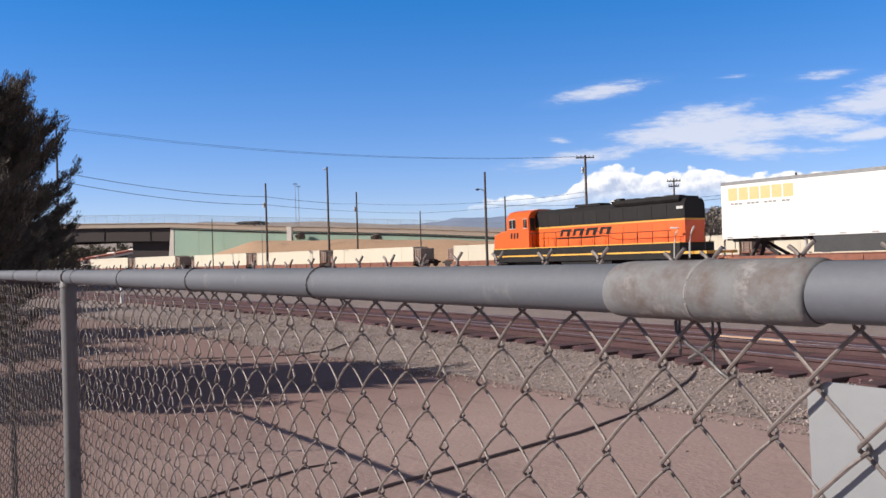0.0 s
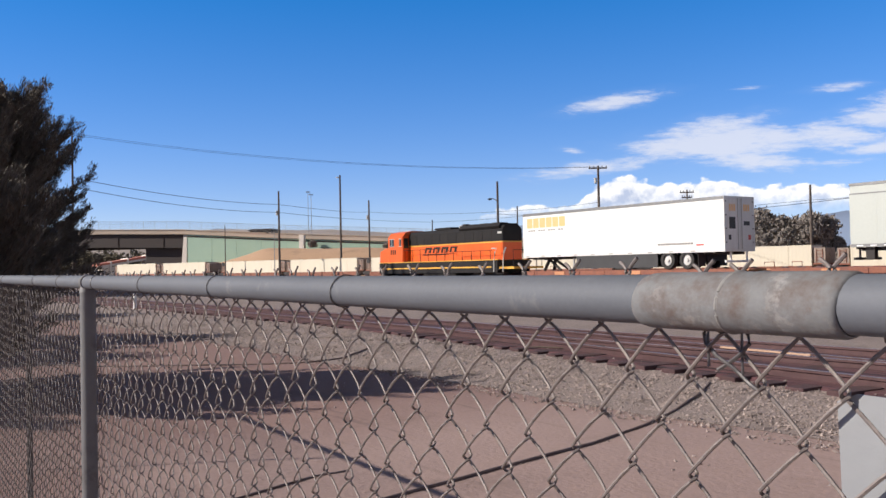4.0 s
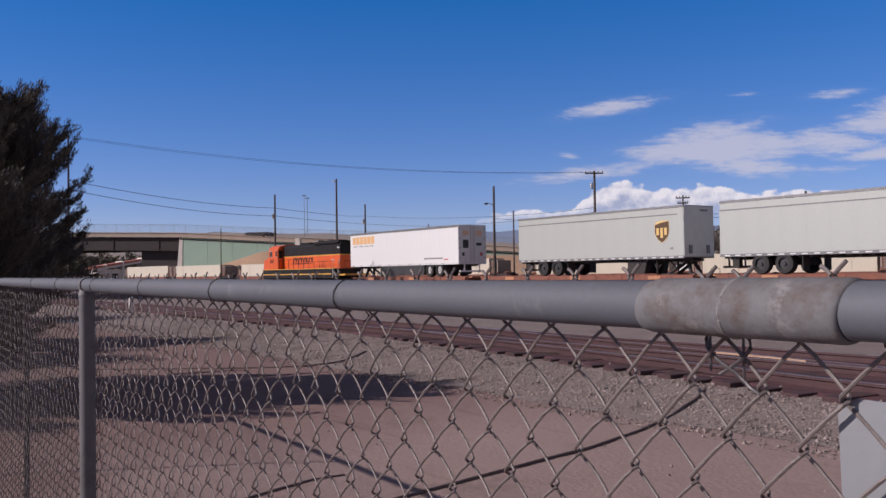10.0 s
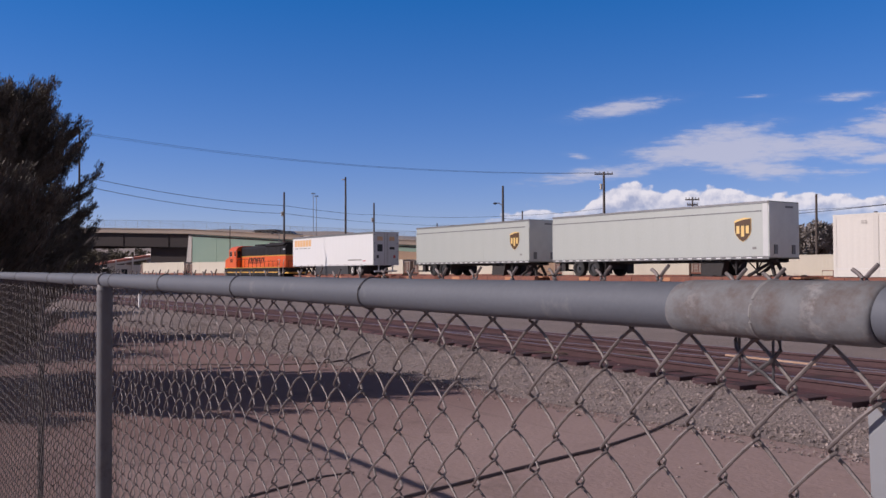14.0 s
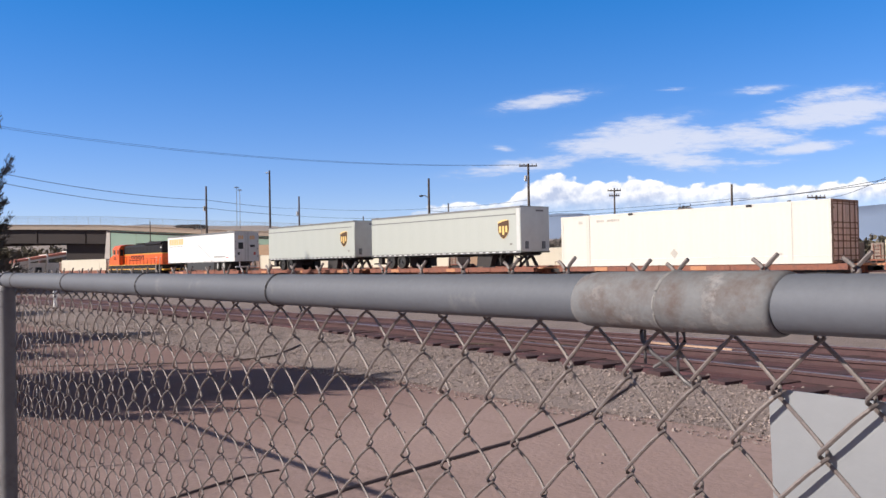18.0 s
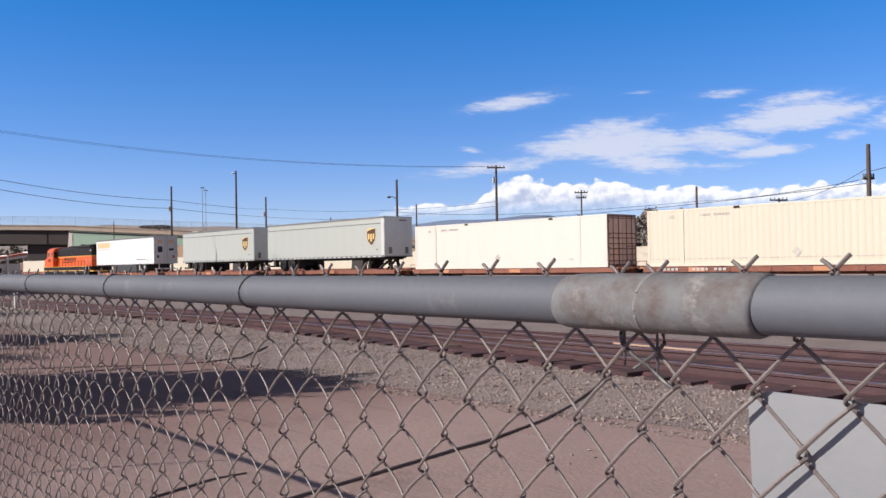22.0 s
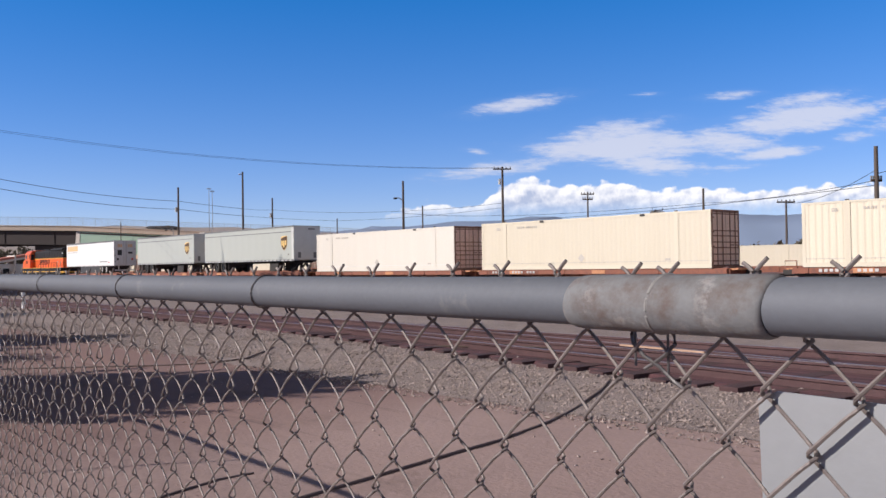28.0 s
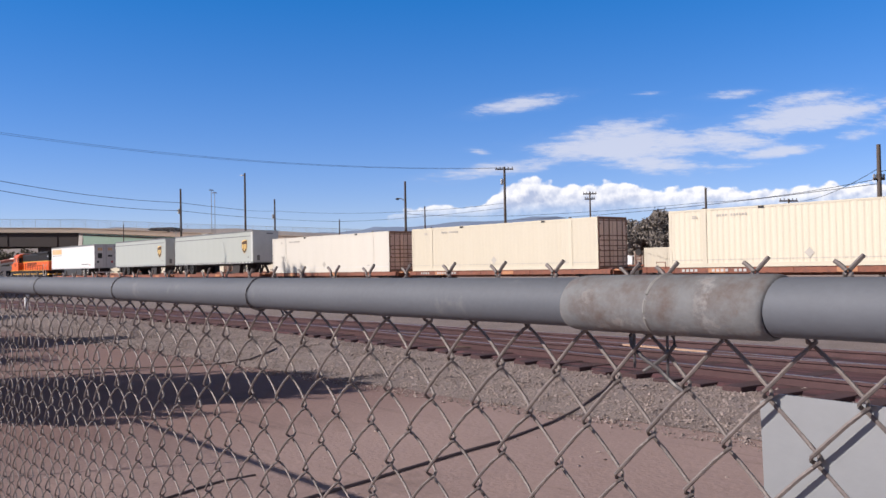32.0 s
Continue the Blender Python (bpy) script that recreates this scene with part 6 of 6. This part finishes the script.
def build_far_tree(x, y, h, spread, label, name="tree", mat=None, blades=7, seed=0, base=0.0):
    t = thing(name, pose(x, y, base), label, "tree" if name == "tree" else "bush", "trees behind the yard")
    rng = np.random.default_rng(seed + 50)
    if name == "tree":
        tube("trunk", M_BARK, t, [(0, 0, -0.2), (0.1, 0.1, h * 0.3), (0.0, 0.2, h * 0.55)], 0.05 * h / 2, 8, r1=0.1)
        bm = bmesh.new()
        for i in range(7):
            a = 2 * math.pi * i / 7 + rng.uniform(-0.3, 0.3)
            bm_tube(bm, [(0, 0.1, h * 0.3), (math.cos(a) * spread * 0.4, math.sin(a) * spread * 0.4, h * 0.55), (math.cos(a) * spread * 0.75, math.sin(a) * spread * 0.75, h * 0.78)], 0.1, 5, r1=0.03)
        part("branchwork", bm, M_BARK, t)
    cent = []
    for i in range(16):
        a, q = rng.uniform(0, 6.28), rng.random()
        c = np.array((math.cos(a) * spread * 0.68 * q ** 0.5, math.sin(a) * spread * 0.68 * q ** 0.5, h * (0.42 + 0.42 * rng.random() * (1 - 0.4 * q))))
        k = rng.normal(0, 1, (int(60), 3))
        k /= np.linalg.norm(k, axis=1)[:, None]
        cent.append(c + k * spread * 0.38 * rng.random((60, 1)) ** 0.4 * np.array((1, 1, 0.8)))
    cent = np.concatenate(cent)
    cent[:, 2] = np.clip(cent[:, 2], 0.1, h)
    crown = new("crown", leaf_mesh("crown", cent, blades, 0.034 * h + 0.05, 0.011 * h + 0.02, 0.15, rng, mat or M_LEAF2))
    crown.parent = t


def build_trees():
    build_evergreen(-12.9, 0.5, ((0.4, 1.6), (1.0, 2.25), (1.6, 2.4), (2.1, 2.2), (2.55, 1.8), (2.95, 1.3), (3.2, 0.5)), 300, 1.0, 21, "low dark evergreen with a dense feathery crown")
    build_evergreen(-23.0, 0.6, ((0.5, 2.0), (1.2, 2.6), (1.9, 2.6), (2.5, 2.1), (3.0, 1.3), (3.3, 0.5)), 190, 1.3, 45, "low dark evergreen in a row beside the fence")
    build_evergreen(-18.8, 0.2, ((0.3, 1.3), (0.8, 1.8), (1.3, 1.8), (1.8, 1.3), (2.2, 0.5)), 130, 1.0, 47, "low dark evergreen in a row beside the fence")
    build_evergreen(-36.0, 1.2, ((0.6, 2.2), (1.5, 3.0), (2.4, 2.8), (3.2, 2.0), (3.8, 1.0)), 150, 1.8, 46, "low dark evergreen in a row beside the fence")
    build_evergreen(-74.4, 6.9, ((0.9, 10.9), (3.6, 11.0), (6.8, 10.7), (10.5, 10.6), (12.5, 10.0), (14.1, 8.6), (15.0, 6.4), (15.5, 3.9), (15.8, 1.8)), 640, 3.4, 52, "tall dark evergreen with upswept feathery branches")
    olive = "olive-brown shade tree behind the yard lead"
    for i, (x, y, h, s) in enumerate(((-79.0, 91, 6.0, 3.4), (-73.6, 90, 6.5, 3.6), (-69.0, 89, 7.4, 3.8), (-64.0, 90, 7.8, 3.8), (-59.3, 89, 8.2, 4.0), (-55.0, 90, 8.4, 3.9), (-53.6, 92, 4.9, 1.7), (-50.9, 91, 3.5, 1.5), (-49.4, 91, 3.3, 1.2), (-86.0, 94, 4.8, 3.0))):
        build_far_tree(x, y, h, s, olive, blades=26, seed=i)
    for i, (x, y, h, s, b) in enumerate(((-139.1, 70.6, 2.9, 0.9, 4.5), (-128.7, 80.0, 2.3, 1.15, 4.0))):
        build_far_tree(x, y, h, s, "round dark bush growing on the bare mound", "bush", M_LEAF2, 9, 30 + i, b)
    # brush and trees far off under the bridge
    rng = np.random.default_rng(9)
    cent = []
    for i in range(150):
        c = np.array((-330 + rng.uniform(-25, 25), 25 + 120 * i / 150 + rng.uniform(-2, 2), rng.uniform(0.5, 8.0)))
        k = rng.normal(0, 1, (45, 3)) * np.array((2.6, 2.6, 1.9))
        cent.append(c + k)
    for i in range(60):
        c = np.array((-75 + rng.uniform(-40, 60), 150 + rng.uniform(-15, 30), rng.uniform(0.8, 2.6)))
        cent.append(c + rng.normal(0, 1, (30, 3)) * np.array((2.4, 2.0, 0.9)))
    cent = np.concatenate(cent)
    cent[:, 2] = np.abs(cent[:, 2])
    b = new("distant_brush", leaf_mesh("distant_brush", cent, 11, 0.8, 0.36, 0.2, rng, M_BRUSH))
    tagged(b, "grey-green brush and low trees far off", "brush", kind="stuff")


# ---- hills, clouds ----
def build_hills():
    for name, dist, hmin, hvar, mat_, seed, lab in (("blue_range", 2600, 120, 39, M_MESA, 3, "mountain range on the horizon, haze put into its blue colour"), ("brown_hills", 1900, 91, 6, M_HILL, 8, "low dry brown hills in the distance")):
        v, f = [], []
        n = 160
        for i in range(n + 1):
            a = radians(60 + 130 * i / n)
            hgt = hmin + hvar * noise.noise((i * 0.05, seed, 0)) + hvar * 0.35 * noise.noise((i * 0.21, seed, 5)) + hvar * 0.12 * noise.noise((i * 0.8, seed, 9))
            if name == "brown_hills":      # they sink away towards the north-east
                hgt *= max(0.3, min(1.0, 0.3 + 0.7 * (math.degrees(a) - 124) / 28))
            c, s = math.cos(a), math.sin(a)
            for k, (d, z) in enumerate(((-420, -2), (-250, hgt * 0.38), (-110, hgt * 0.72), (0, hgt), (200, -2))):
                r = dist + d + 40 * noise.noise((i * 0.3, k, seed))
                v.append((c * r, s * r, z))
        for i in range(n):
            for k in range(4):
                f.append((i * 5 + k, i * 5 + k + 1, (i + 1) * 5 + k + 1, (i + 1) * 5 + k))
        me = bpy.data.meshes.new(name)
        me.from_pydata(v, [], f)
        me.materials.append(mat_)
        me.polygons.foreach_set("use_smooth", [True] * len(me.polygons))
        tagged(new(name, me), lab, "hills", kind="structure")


CLOUD_R = 4600.0
AXIS = radians(143.7)     # bearing of the middle of the cloud field


def cloud_place(u, v):
    """A point of the sky from its offsets across and up, in thousandths and a half of the distance."""
    f = CLOUD_R / 1523.6
    fw, rt = Vector((math.cos(AXIS), math.sin(AXIS), 0)), Vector((math.sin(AXIS), -math.cos(AXIS), 0))
    return fw * CLOUD_R + rt * (u * f) + Vector((0, 0, 1.5 + v * f))


def node_kit(n, l):
    """Short forms for the two node kinds that the clouds use most."""
    def math_node(op, a, b=None, c=None):
        q = n.new("ShaderNodeMath")
        q.operation = op
        for i, x in enumerate((a, b, c)):
            if x is None:
                continue
            if isinstance(x, (int, float)):
                q.inputs[i].default_value = x
            else:
                l.new(x, q.inputs[i])
        return q.outputs[0]

    def smooth(x, lo, hi):
        q = n.new("ShaderNodeMapRange")
        q.interpolation_type = "SMOOTHSTEP"
        q.inputs["From Min"].default_value, q.inputs["From Max"].default_value = lo, hi
        l.new(x, q.inputs["Value"])
        return q.outputs[0]
    return math_node, smooth


def build_high_clouds():
    # lens-shaped drifts: across, up, half width, half height, tilt, weight
    drifts = ((287, 286, 112, 18, 9, 0.88), (489, 210, 211, 39, 2, 1.18), (443, 230, 141, 28, 11, 0.9), (665, 218, 141, 28, -3, 0.9), (834, 264, 204, 35, 8, 1.12), (817, 294, 116, 17, 9, 0.78), (679, 303, 63, 10, 5, 0.67), (772, 197, 105, 13, 6, 1.06), (925, 229, 60, 12, 5, 0.67), (694, 171, 70, 7, 2, 0.62), (265, 172, 161, 19, 7, 0.69), (535, 176, 133, 22, -4, 0.84), (526, 306, 35, 4, 3, 0.56), (212, 202, 27, 6, -8, 0.62), (1093, 273, 155, 39, 10, 1.01))
    v, cover, fc = [], [], []
    us, vs = [-160 + 7 * i for i in range(200)], [120 + 4.5 * k for k in range(56)]
    for u in us:
        for w in vs:
            best = -1.0
            for cu, cv, hw, hh, tilt, wt in drifts:
                a = radians(tilt)
                x, y = (u - cu) * math.cos(a) + (w - cv) * math.sin(a), (w - cv) * math.cos(a) - (u - cu) * math.sin(a)
                best = max(best, wt * (1.0 - abs(x / hw) ** 1.6 - abs(y / hh) ** 1.7))
            v.append(tuple(cloud_place(u, w) * 0.985))
            cover.append(best)
    m = len(vs)
    for i in range(len(us) - 1):
        for k in range(m - 1):
            fc.append((i * m + k, (i + 1) * m + k, (i + 1) * m + k + 1, i * m + k + 1))
    me = bpy.data.meshes.new("high_cloud")
    me.from_pydata(v, [], fc)
    at = me.attributes.new("cover", "FLOAT", "POINT")
    at.data.foreach_set("value", cover)
    mat_ = bpy.data.materials.new("high_cloud")
    mat_.use_nodes = True
    nt = mat_.node_tree
    n, l = nt.nodes, nt.links
    n.remove(n["Principled BSDF"])
    math_node, smooth = node_kit(n, l)
    tc = n.new("ShaderNodeTexCoord")
    cv = n.new("ShaderNodeAttribute")
    cv.attribute_name = "cover"

    def streaks(across, up, detail, rough, tilt):
        rot, mp, q = n.new("ShaderNodeMapping"), n.new("ShaderNodeMapping"), n.new("ShaderNodeTexNoise")
        rot.inputs["Rotation"].default_value = (0, 0, math.pi / 2 - AXIS)
        mp.inputs["Scale"].default_value = (across, 0.0, up)
        mp.inputs["Rotation"].default_value = (0, radians(tilt), 0)
        q.inputs["Scale"].default_value, q.inputs["Detail"].default_value, q.inputs["Roughness"].default_value = 1.0, detail, rough
        q.inputs["Distortion"].default_value = 0.35
        l.new(tc.outputs["Object"], rot.inputs[0])
        l.new(rot.outputs[0], mp.inputs[0])
        l.new(mp.outputs[0], q.inputs["Vector"])
        return q.outputs["Fac"]
    big, fine = streaks(0.0042, 0.015, 6, 0.55, 7), streaks(0.010, 0.055, 8, 0.65, 7)
    field = math_node("ADD", math_node("MULTIPLY_ADD", big, 1.5, -0.75), math_node("MULTIPLY_ADD", fine, 1.3, -0.65))
    alpha = smooth(math_node("ADD", cv.outputs["Fac"], field), 0.02, 0.95)
    veil = smooth(math_node("ADD", math_node("MULTIPLY", cv.outputs["Fac"], 0.5), big), 0.15, 0.9)
    em, tr, mx = n.new("ShaderNodeEmission"), n.new("ShaderNodeBsdfTransparent"), n.new("ShaderNodeMixShader")
    em.inputs["Color"].default_value, em.inputs["Strength"].default_value = (0.88, 0.89, 0.95, 1), 0.79
    l.new(math_node("MULTIPLY", math_node("ADD", math_node("MULTIPLY", alpha, 0.74), math_node("MULTIPLY", veil, 0.05)), 0.95), mx.inputs[0])
    l.new(tr.outputs[0], mx.inputs[1])
    l.new(em.outputs[0], mx.inputs[2])
    l.new(mx.outputs[0], n["Material Output"].inputs["Surface"])
    me.materials.append(mat_)
    # unseen cloud dome added overhead and behind to dim and neutralise skylight, open round the sun
    sun = Vector((math.cos(radians(SUN_AZ)) * math.cos(radians(SUN_EL)), math.sin(radians(SUN_AZ)) * math.cos(radians(SUN_EL)), math.sin(radians(SUN_EL))))
    v, cover, deck, fc = [], [], [], []
    for i in range(73):
        for k in range(17):
            az, el = radians(5 * i), radians(9 + 5 * k)
            d = Vector((math.cos(az) * math.cos(el), math.sin(az) * math.cos(el), math.sin(el)))
            v.append(tuple(d * 8000))
            off = abs((5 * i - math.degrees(AXIS) + 180) % 360 - 180)
            front = max(0.0, min(1.0, (46 - off) / 6)) * max(0.0, min(1.0, (34 - math.degrees(el)) / 6))
            clear = max(0.0, min(1.0, (24 - math.degrees(d.angle(sun))) / 8))
            thick = max(0.0, min(1.0, (math.degrees(el) - 22) / 26))
            deck.append(thick)
            cover.append(0.7 + 0.75 * thick - 2.6 * max(front, clear))
    for i in range(72):
        for k in range(16):
            q = (i * 17 + k, (i + 1) * 17 + k, (i + 1) * 17 + k + 1, i * 17 + k + 1)
            if max(cover[j] for j in q) > -1.2:
                fc.append(q)
    ov = bpy.data.meshes.new("unseen_cloud_dome")
    ov.from_pydata(v, [], fc)
    at = ov.attributes.new("cover", "FLOAT", "POINT")
    at.data.foreach_set("value", cover)
    at = ov.attributes.new("deck", "FLOAT", "POINT")
    at.data.foreach_set("value", deck)
    grey = mat_.copy()
    grey.name = "unseen_dome_grey"
    # the added dome glows towards the horizon and is dim grey overhead, holding back blue skylight
    depth, power = grey.node_tree.nodes.new("ShaderNodeAttribute"), grey.node_tree.nodes.new("ShaderNodeMapRange")
    depth.attribute_name = "deck"
    power.inputs["To Min"].default_value, power.inputs["To Max"].default_value = 0.34, 0.04
    grey.node_tree.links.new(depth.outputs["Fac"], power.inputs["Value"])
    for nd in list(grey.node_tree.nodes):
        if nd.type == "EMISSION":
            nd.inputs["Color"].default_value = (1.0, 0.88, 0.88, 1)
            grey.node_tree.links.new(power.outputs[0], nd.inputs["Strength"])
        if nd.type == "MATH" and abs(nd.inputs[1].default_value - 0.74) < 1e-4:
            nd.inputs[1].default_value = 1.0
    ov.materials.append(grey)
    tagged(new("unseen_cloud_dome", ov), "unseen cloud dome added to dim and neutralise the sky light", "cloud", kind="structure")
    tagged(new("high_cloud", me), "thin white wind-drawn clouds in the blue sky", "cloud", kind="structure")


def build_clouds():
    # heaped cloud bank
    tops = ((-60, 40), (-40, 55), (5, 71), (65, 92), (125, 113), (180, 104), (216, 107), (237, 129), (268, 147), (305, 160), (340, 143), (361, 141), (400, 137), (423, 138), (450, 150), (480, 148), (518, 137), (560, 131), (600, 133), (646, 136), (690, 128), (722, 125), (780, 128), (820, 135), (909, 139), (1000, 140), (1200, 130))

    def top(u):
        for (a, za), (b, zb) in zip(tops, tops[1:]):
            if a <= u <= b:
                return za + (zb - za) * (u - a) / (b - a)
        return 40
    v, fc, depth, lift = [], [], [], []
    us = [-60 + 9 * i for i in range(140)]
    rows = 16
    for u in us:
        for k in range(rows):
            e = 25 + 165 * k / (rows - 1)
            v.append(cloud_place(u, e))
            depth.append(top(u) - e)
            lift.append(e - 78 - 0.012 * u)
    for i in range(len(us) - 1):
        for k in range(rows - 1):
            fc.append((i * rows + k, (i + 1) * rows + k, (i + 1) * rows + k + 1, i * rows + k + 1))
    me = bpy.data.meshes.new("cloud_bank")
    me.from_pydata([tuple(p) for p in v], [], fc)
    for nm, vals in (("depth", depth), ("lift", lift)):
        at = me.attributes.new(nm, "FLOAT", "POINT")
        at.data.foreach_set("value", vals)
    m = bpy.data.materials.new("heaped_cloud")
    m.use_nodes = True
    nt = m.node_tree
    n, l = nt.nodes, nt.links
    n.remove(n["Principled BSDF"])

    math_node, smooth = node_kit(n, l)
    tc = n.new("ShaderNodeTexCoord")
    dp, lf = n.new("ShaderNodeAttribute"), n.new("ShaderNodeAttribute")
    dp.attribute_name, lf.attribute_name = "depth", "lift"

    def nz(scale, detail, rough=0.55):
        q = n.new("ShaderNodeTexNoise")
        q.inputs["Scale"].default_value, q.inputs["Detail"].default_value, q.inputs["Roughness"].default_value = scale, detail, rough
        l.new(tc.outputs["Object"], q.inputs["Vector"])
        return q.outputs["Fac"]
    wide = n.new("ShaderNodeVectorMath")
    wide.operation = "MULTIPLY"
    wide.inputs[1].default_value = (0.72, 0.72, 1.35)
    l.new(tc.outputs["Object"], wide.inputs[0])
    vo = n.new("ShaderNodeTexVoronoi")
    vo.feature = "SMOOTH_F1"
    vo.inputs["Scale"].default_value = 0.0155
    vo.inputs["Smoothness"].default_value = 0.35
    l.new(wide.outputs[0], vo.inputs["Vector"])
    lump = math_node("MULTIPLY_ADD", vo.outputs["Distance"], -18.0, 6.0)
    frag = math_node("MULTIPLY_ADD", nz(0.026, 8, 0.52), 14.0, -7.0)
    edge = math_node("ADD", math_node("ADD", dp.outputs["Fac"], lump), math_node("ADD", frag, 2.0))
    alpha = math_node("MULTIPLY", smooth(edge, -1.0, 5.0), smooth(math_node("ADD", lf.outputs["Fac"], frag), -6.0, 34.0))
    shade = math_node("ADD", math_node("MULTIPLY", smooth(edge, 5.0, 46.0), 0.72), math_node("MULTIPLY_ADD", nz(0.018, 8, 0.6), 2.1, -0.98))
    # the side of each billow that looks to the sun is lighter
    off, lit = n.new("ShaderNodeVectorMath"), n.new("ShaderNodeTexVoronoi")
    off.operation = "ADD"
    off.inputs[1].default_value = (-15.0 * math.sin(AXIS), 15.0 * math.cos(AXIS), 17.0)
    lit.feature = "SMOOTH_F1"
    lit.inputs["Scale"].default_value, lit.inputs["Smoothness"].default_value = 0.0155, 0.35
    l.new(wide.outputs[0], off.inputs[0])
    l.new(off.outputs[0], lit.inputs["Vector"])
    shade = math_node("ADD", shade, math_node("MULTIPLY", math_node("SUBTRACT", vo.outputs["Distance"], lit.outputs["Distance"]), 1.0))
    mix = n.new("ShaderNodeMix")
    mix.data_type = "RGBA"
    mix.clamp_factor = True
    mix.inputs["A"].default_value, mix.inputs["B"].default_value = (0.98, 0.965, 0.94, 1), (0.46, 0.52, 0.66, 1)
    l.new(shade, mix.inputs["Factor"])
    em, tr, mx = n.new("ShaderNodeEmission"), n.new("ShaderNodeBsdfTransparent"), n.new("ShaderNodeMixShader")
    l.new(mix.outputs["Result"], em.inputs["Color"])
    l.new(math_node("MULTIPLY", alpha, 0.96), mx.inputs[0])
    l.new(tr.outputs[0], mx.inputs[1])
    l.new(em.outputs[0], mx.inputs[2])
    l.new(mx.outputs[0], n["Material Output"].inputs["Surface"])
    me.materials.append(m)
    tagged(new("cloud_bank", me), "bright heaped white cloud bank above the horizon", "cloud", kind="structure")


build_lead()
build_container_train()
build_poles()
CAR = build_bridge()
build_trees()
build_hills()
build_high_clouds()
build_clouds()
scatter_stones()


# ---- movement ----
def motions():
    for ob, x, z in MOVERS:
        walk(ob, [(t, pose(x - s, LANE, z)) for t, s in TRAVEL])
    for ob, u, z in ROLLING:
        walk(ob, [(t, lead(u + crept(t), z)) for t in (0, 2, 4, 6, 8, 10, 12, 14, 16, 18, 20, 26, 32)])
    rows = []
    for t in range(0, 33):
        at = 3.5 + 14.7 * (t - 13)
        rows.append((t, BRIDGE @ pose(at, 5, road_z(at) - 0.59)))
    walk(CAR, rows)


motions()
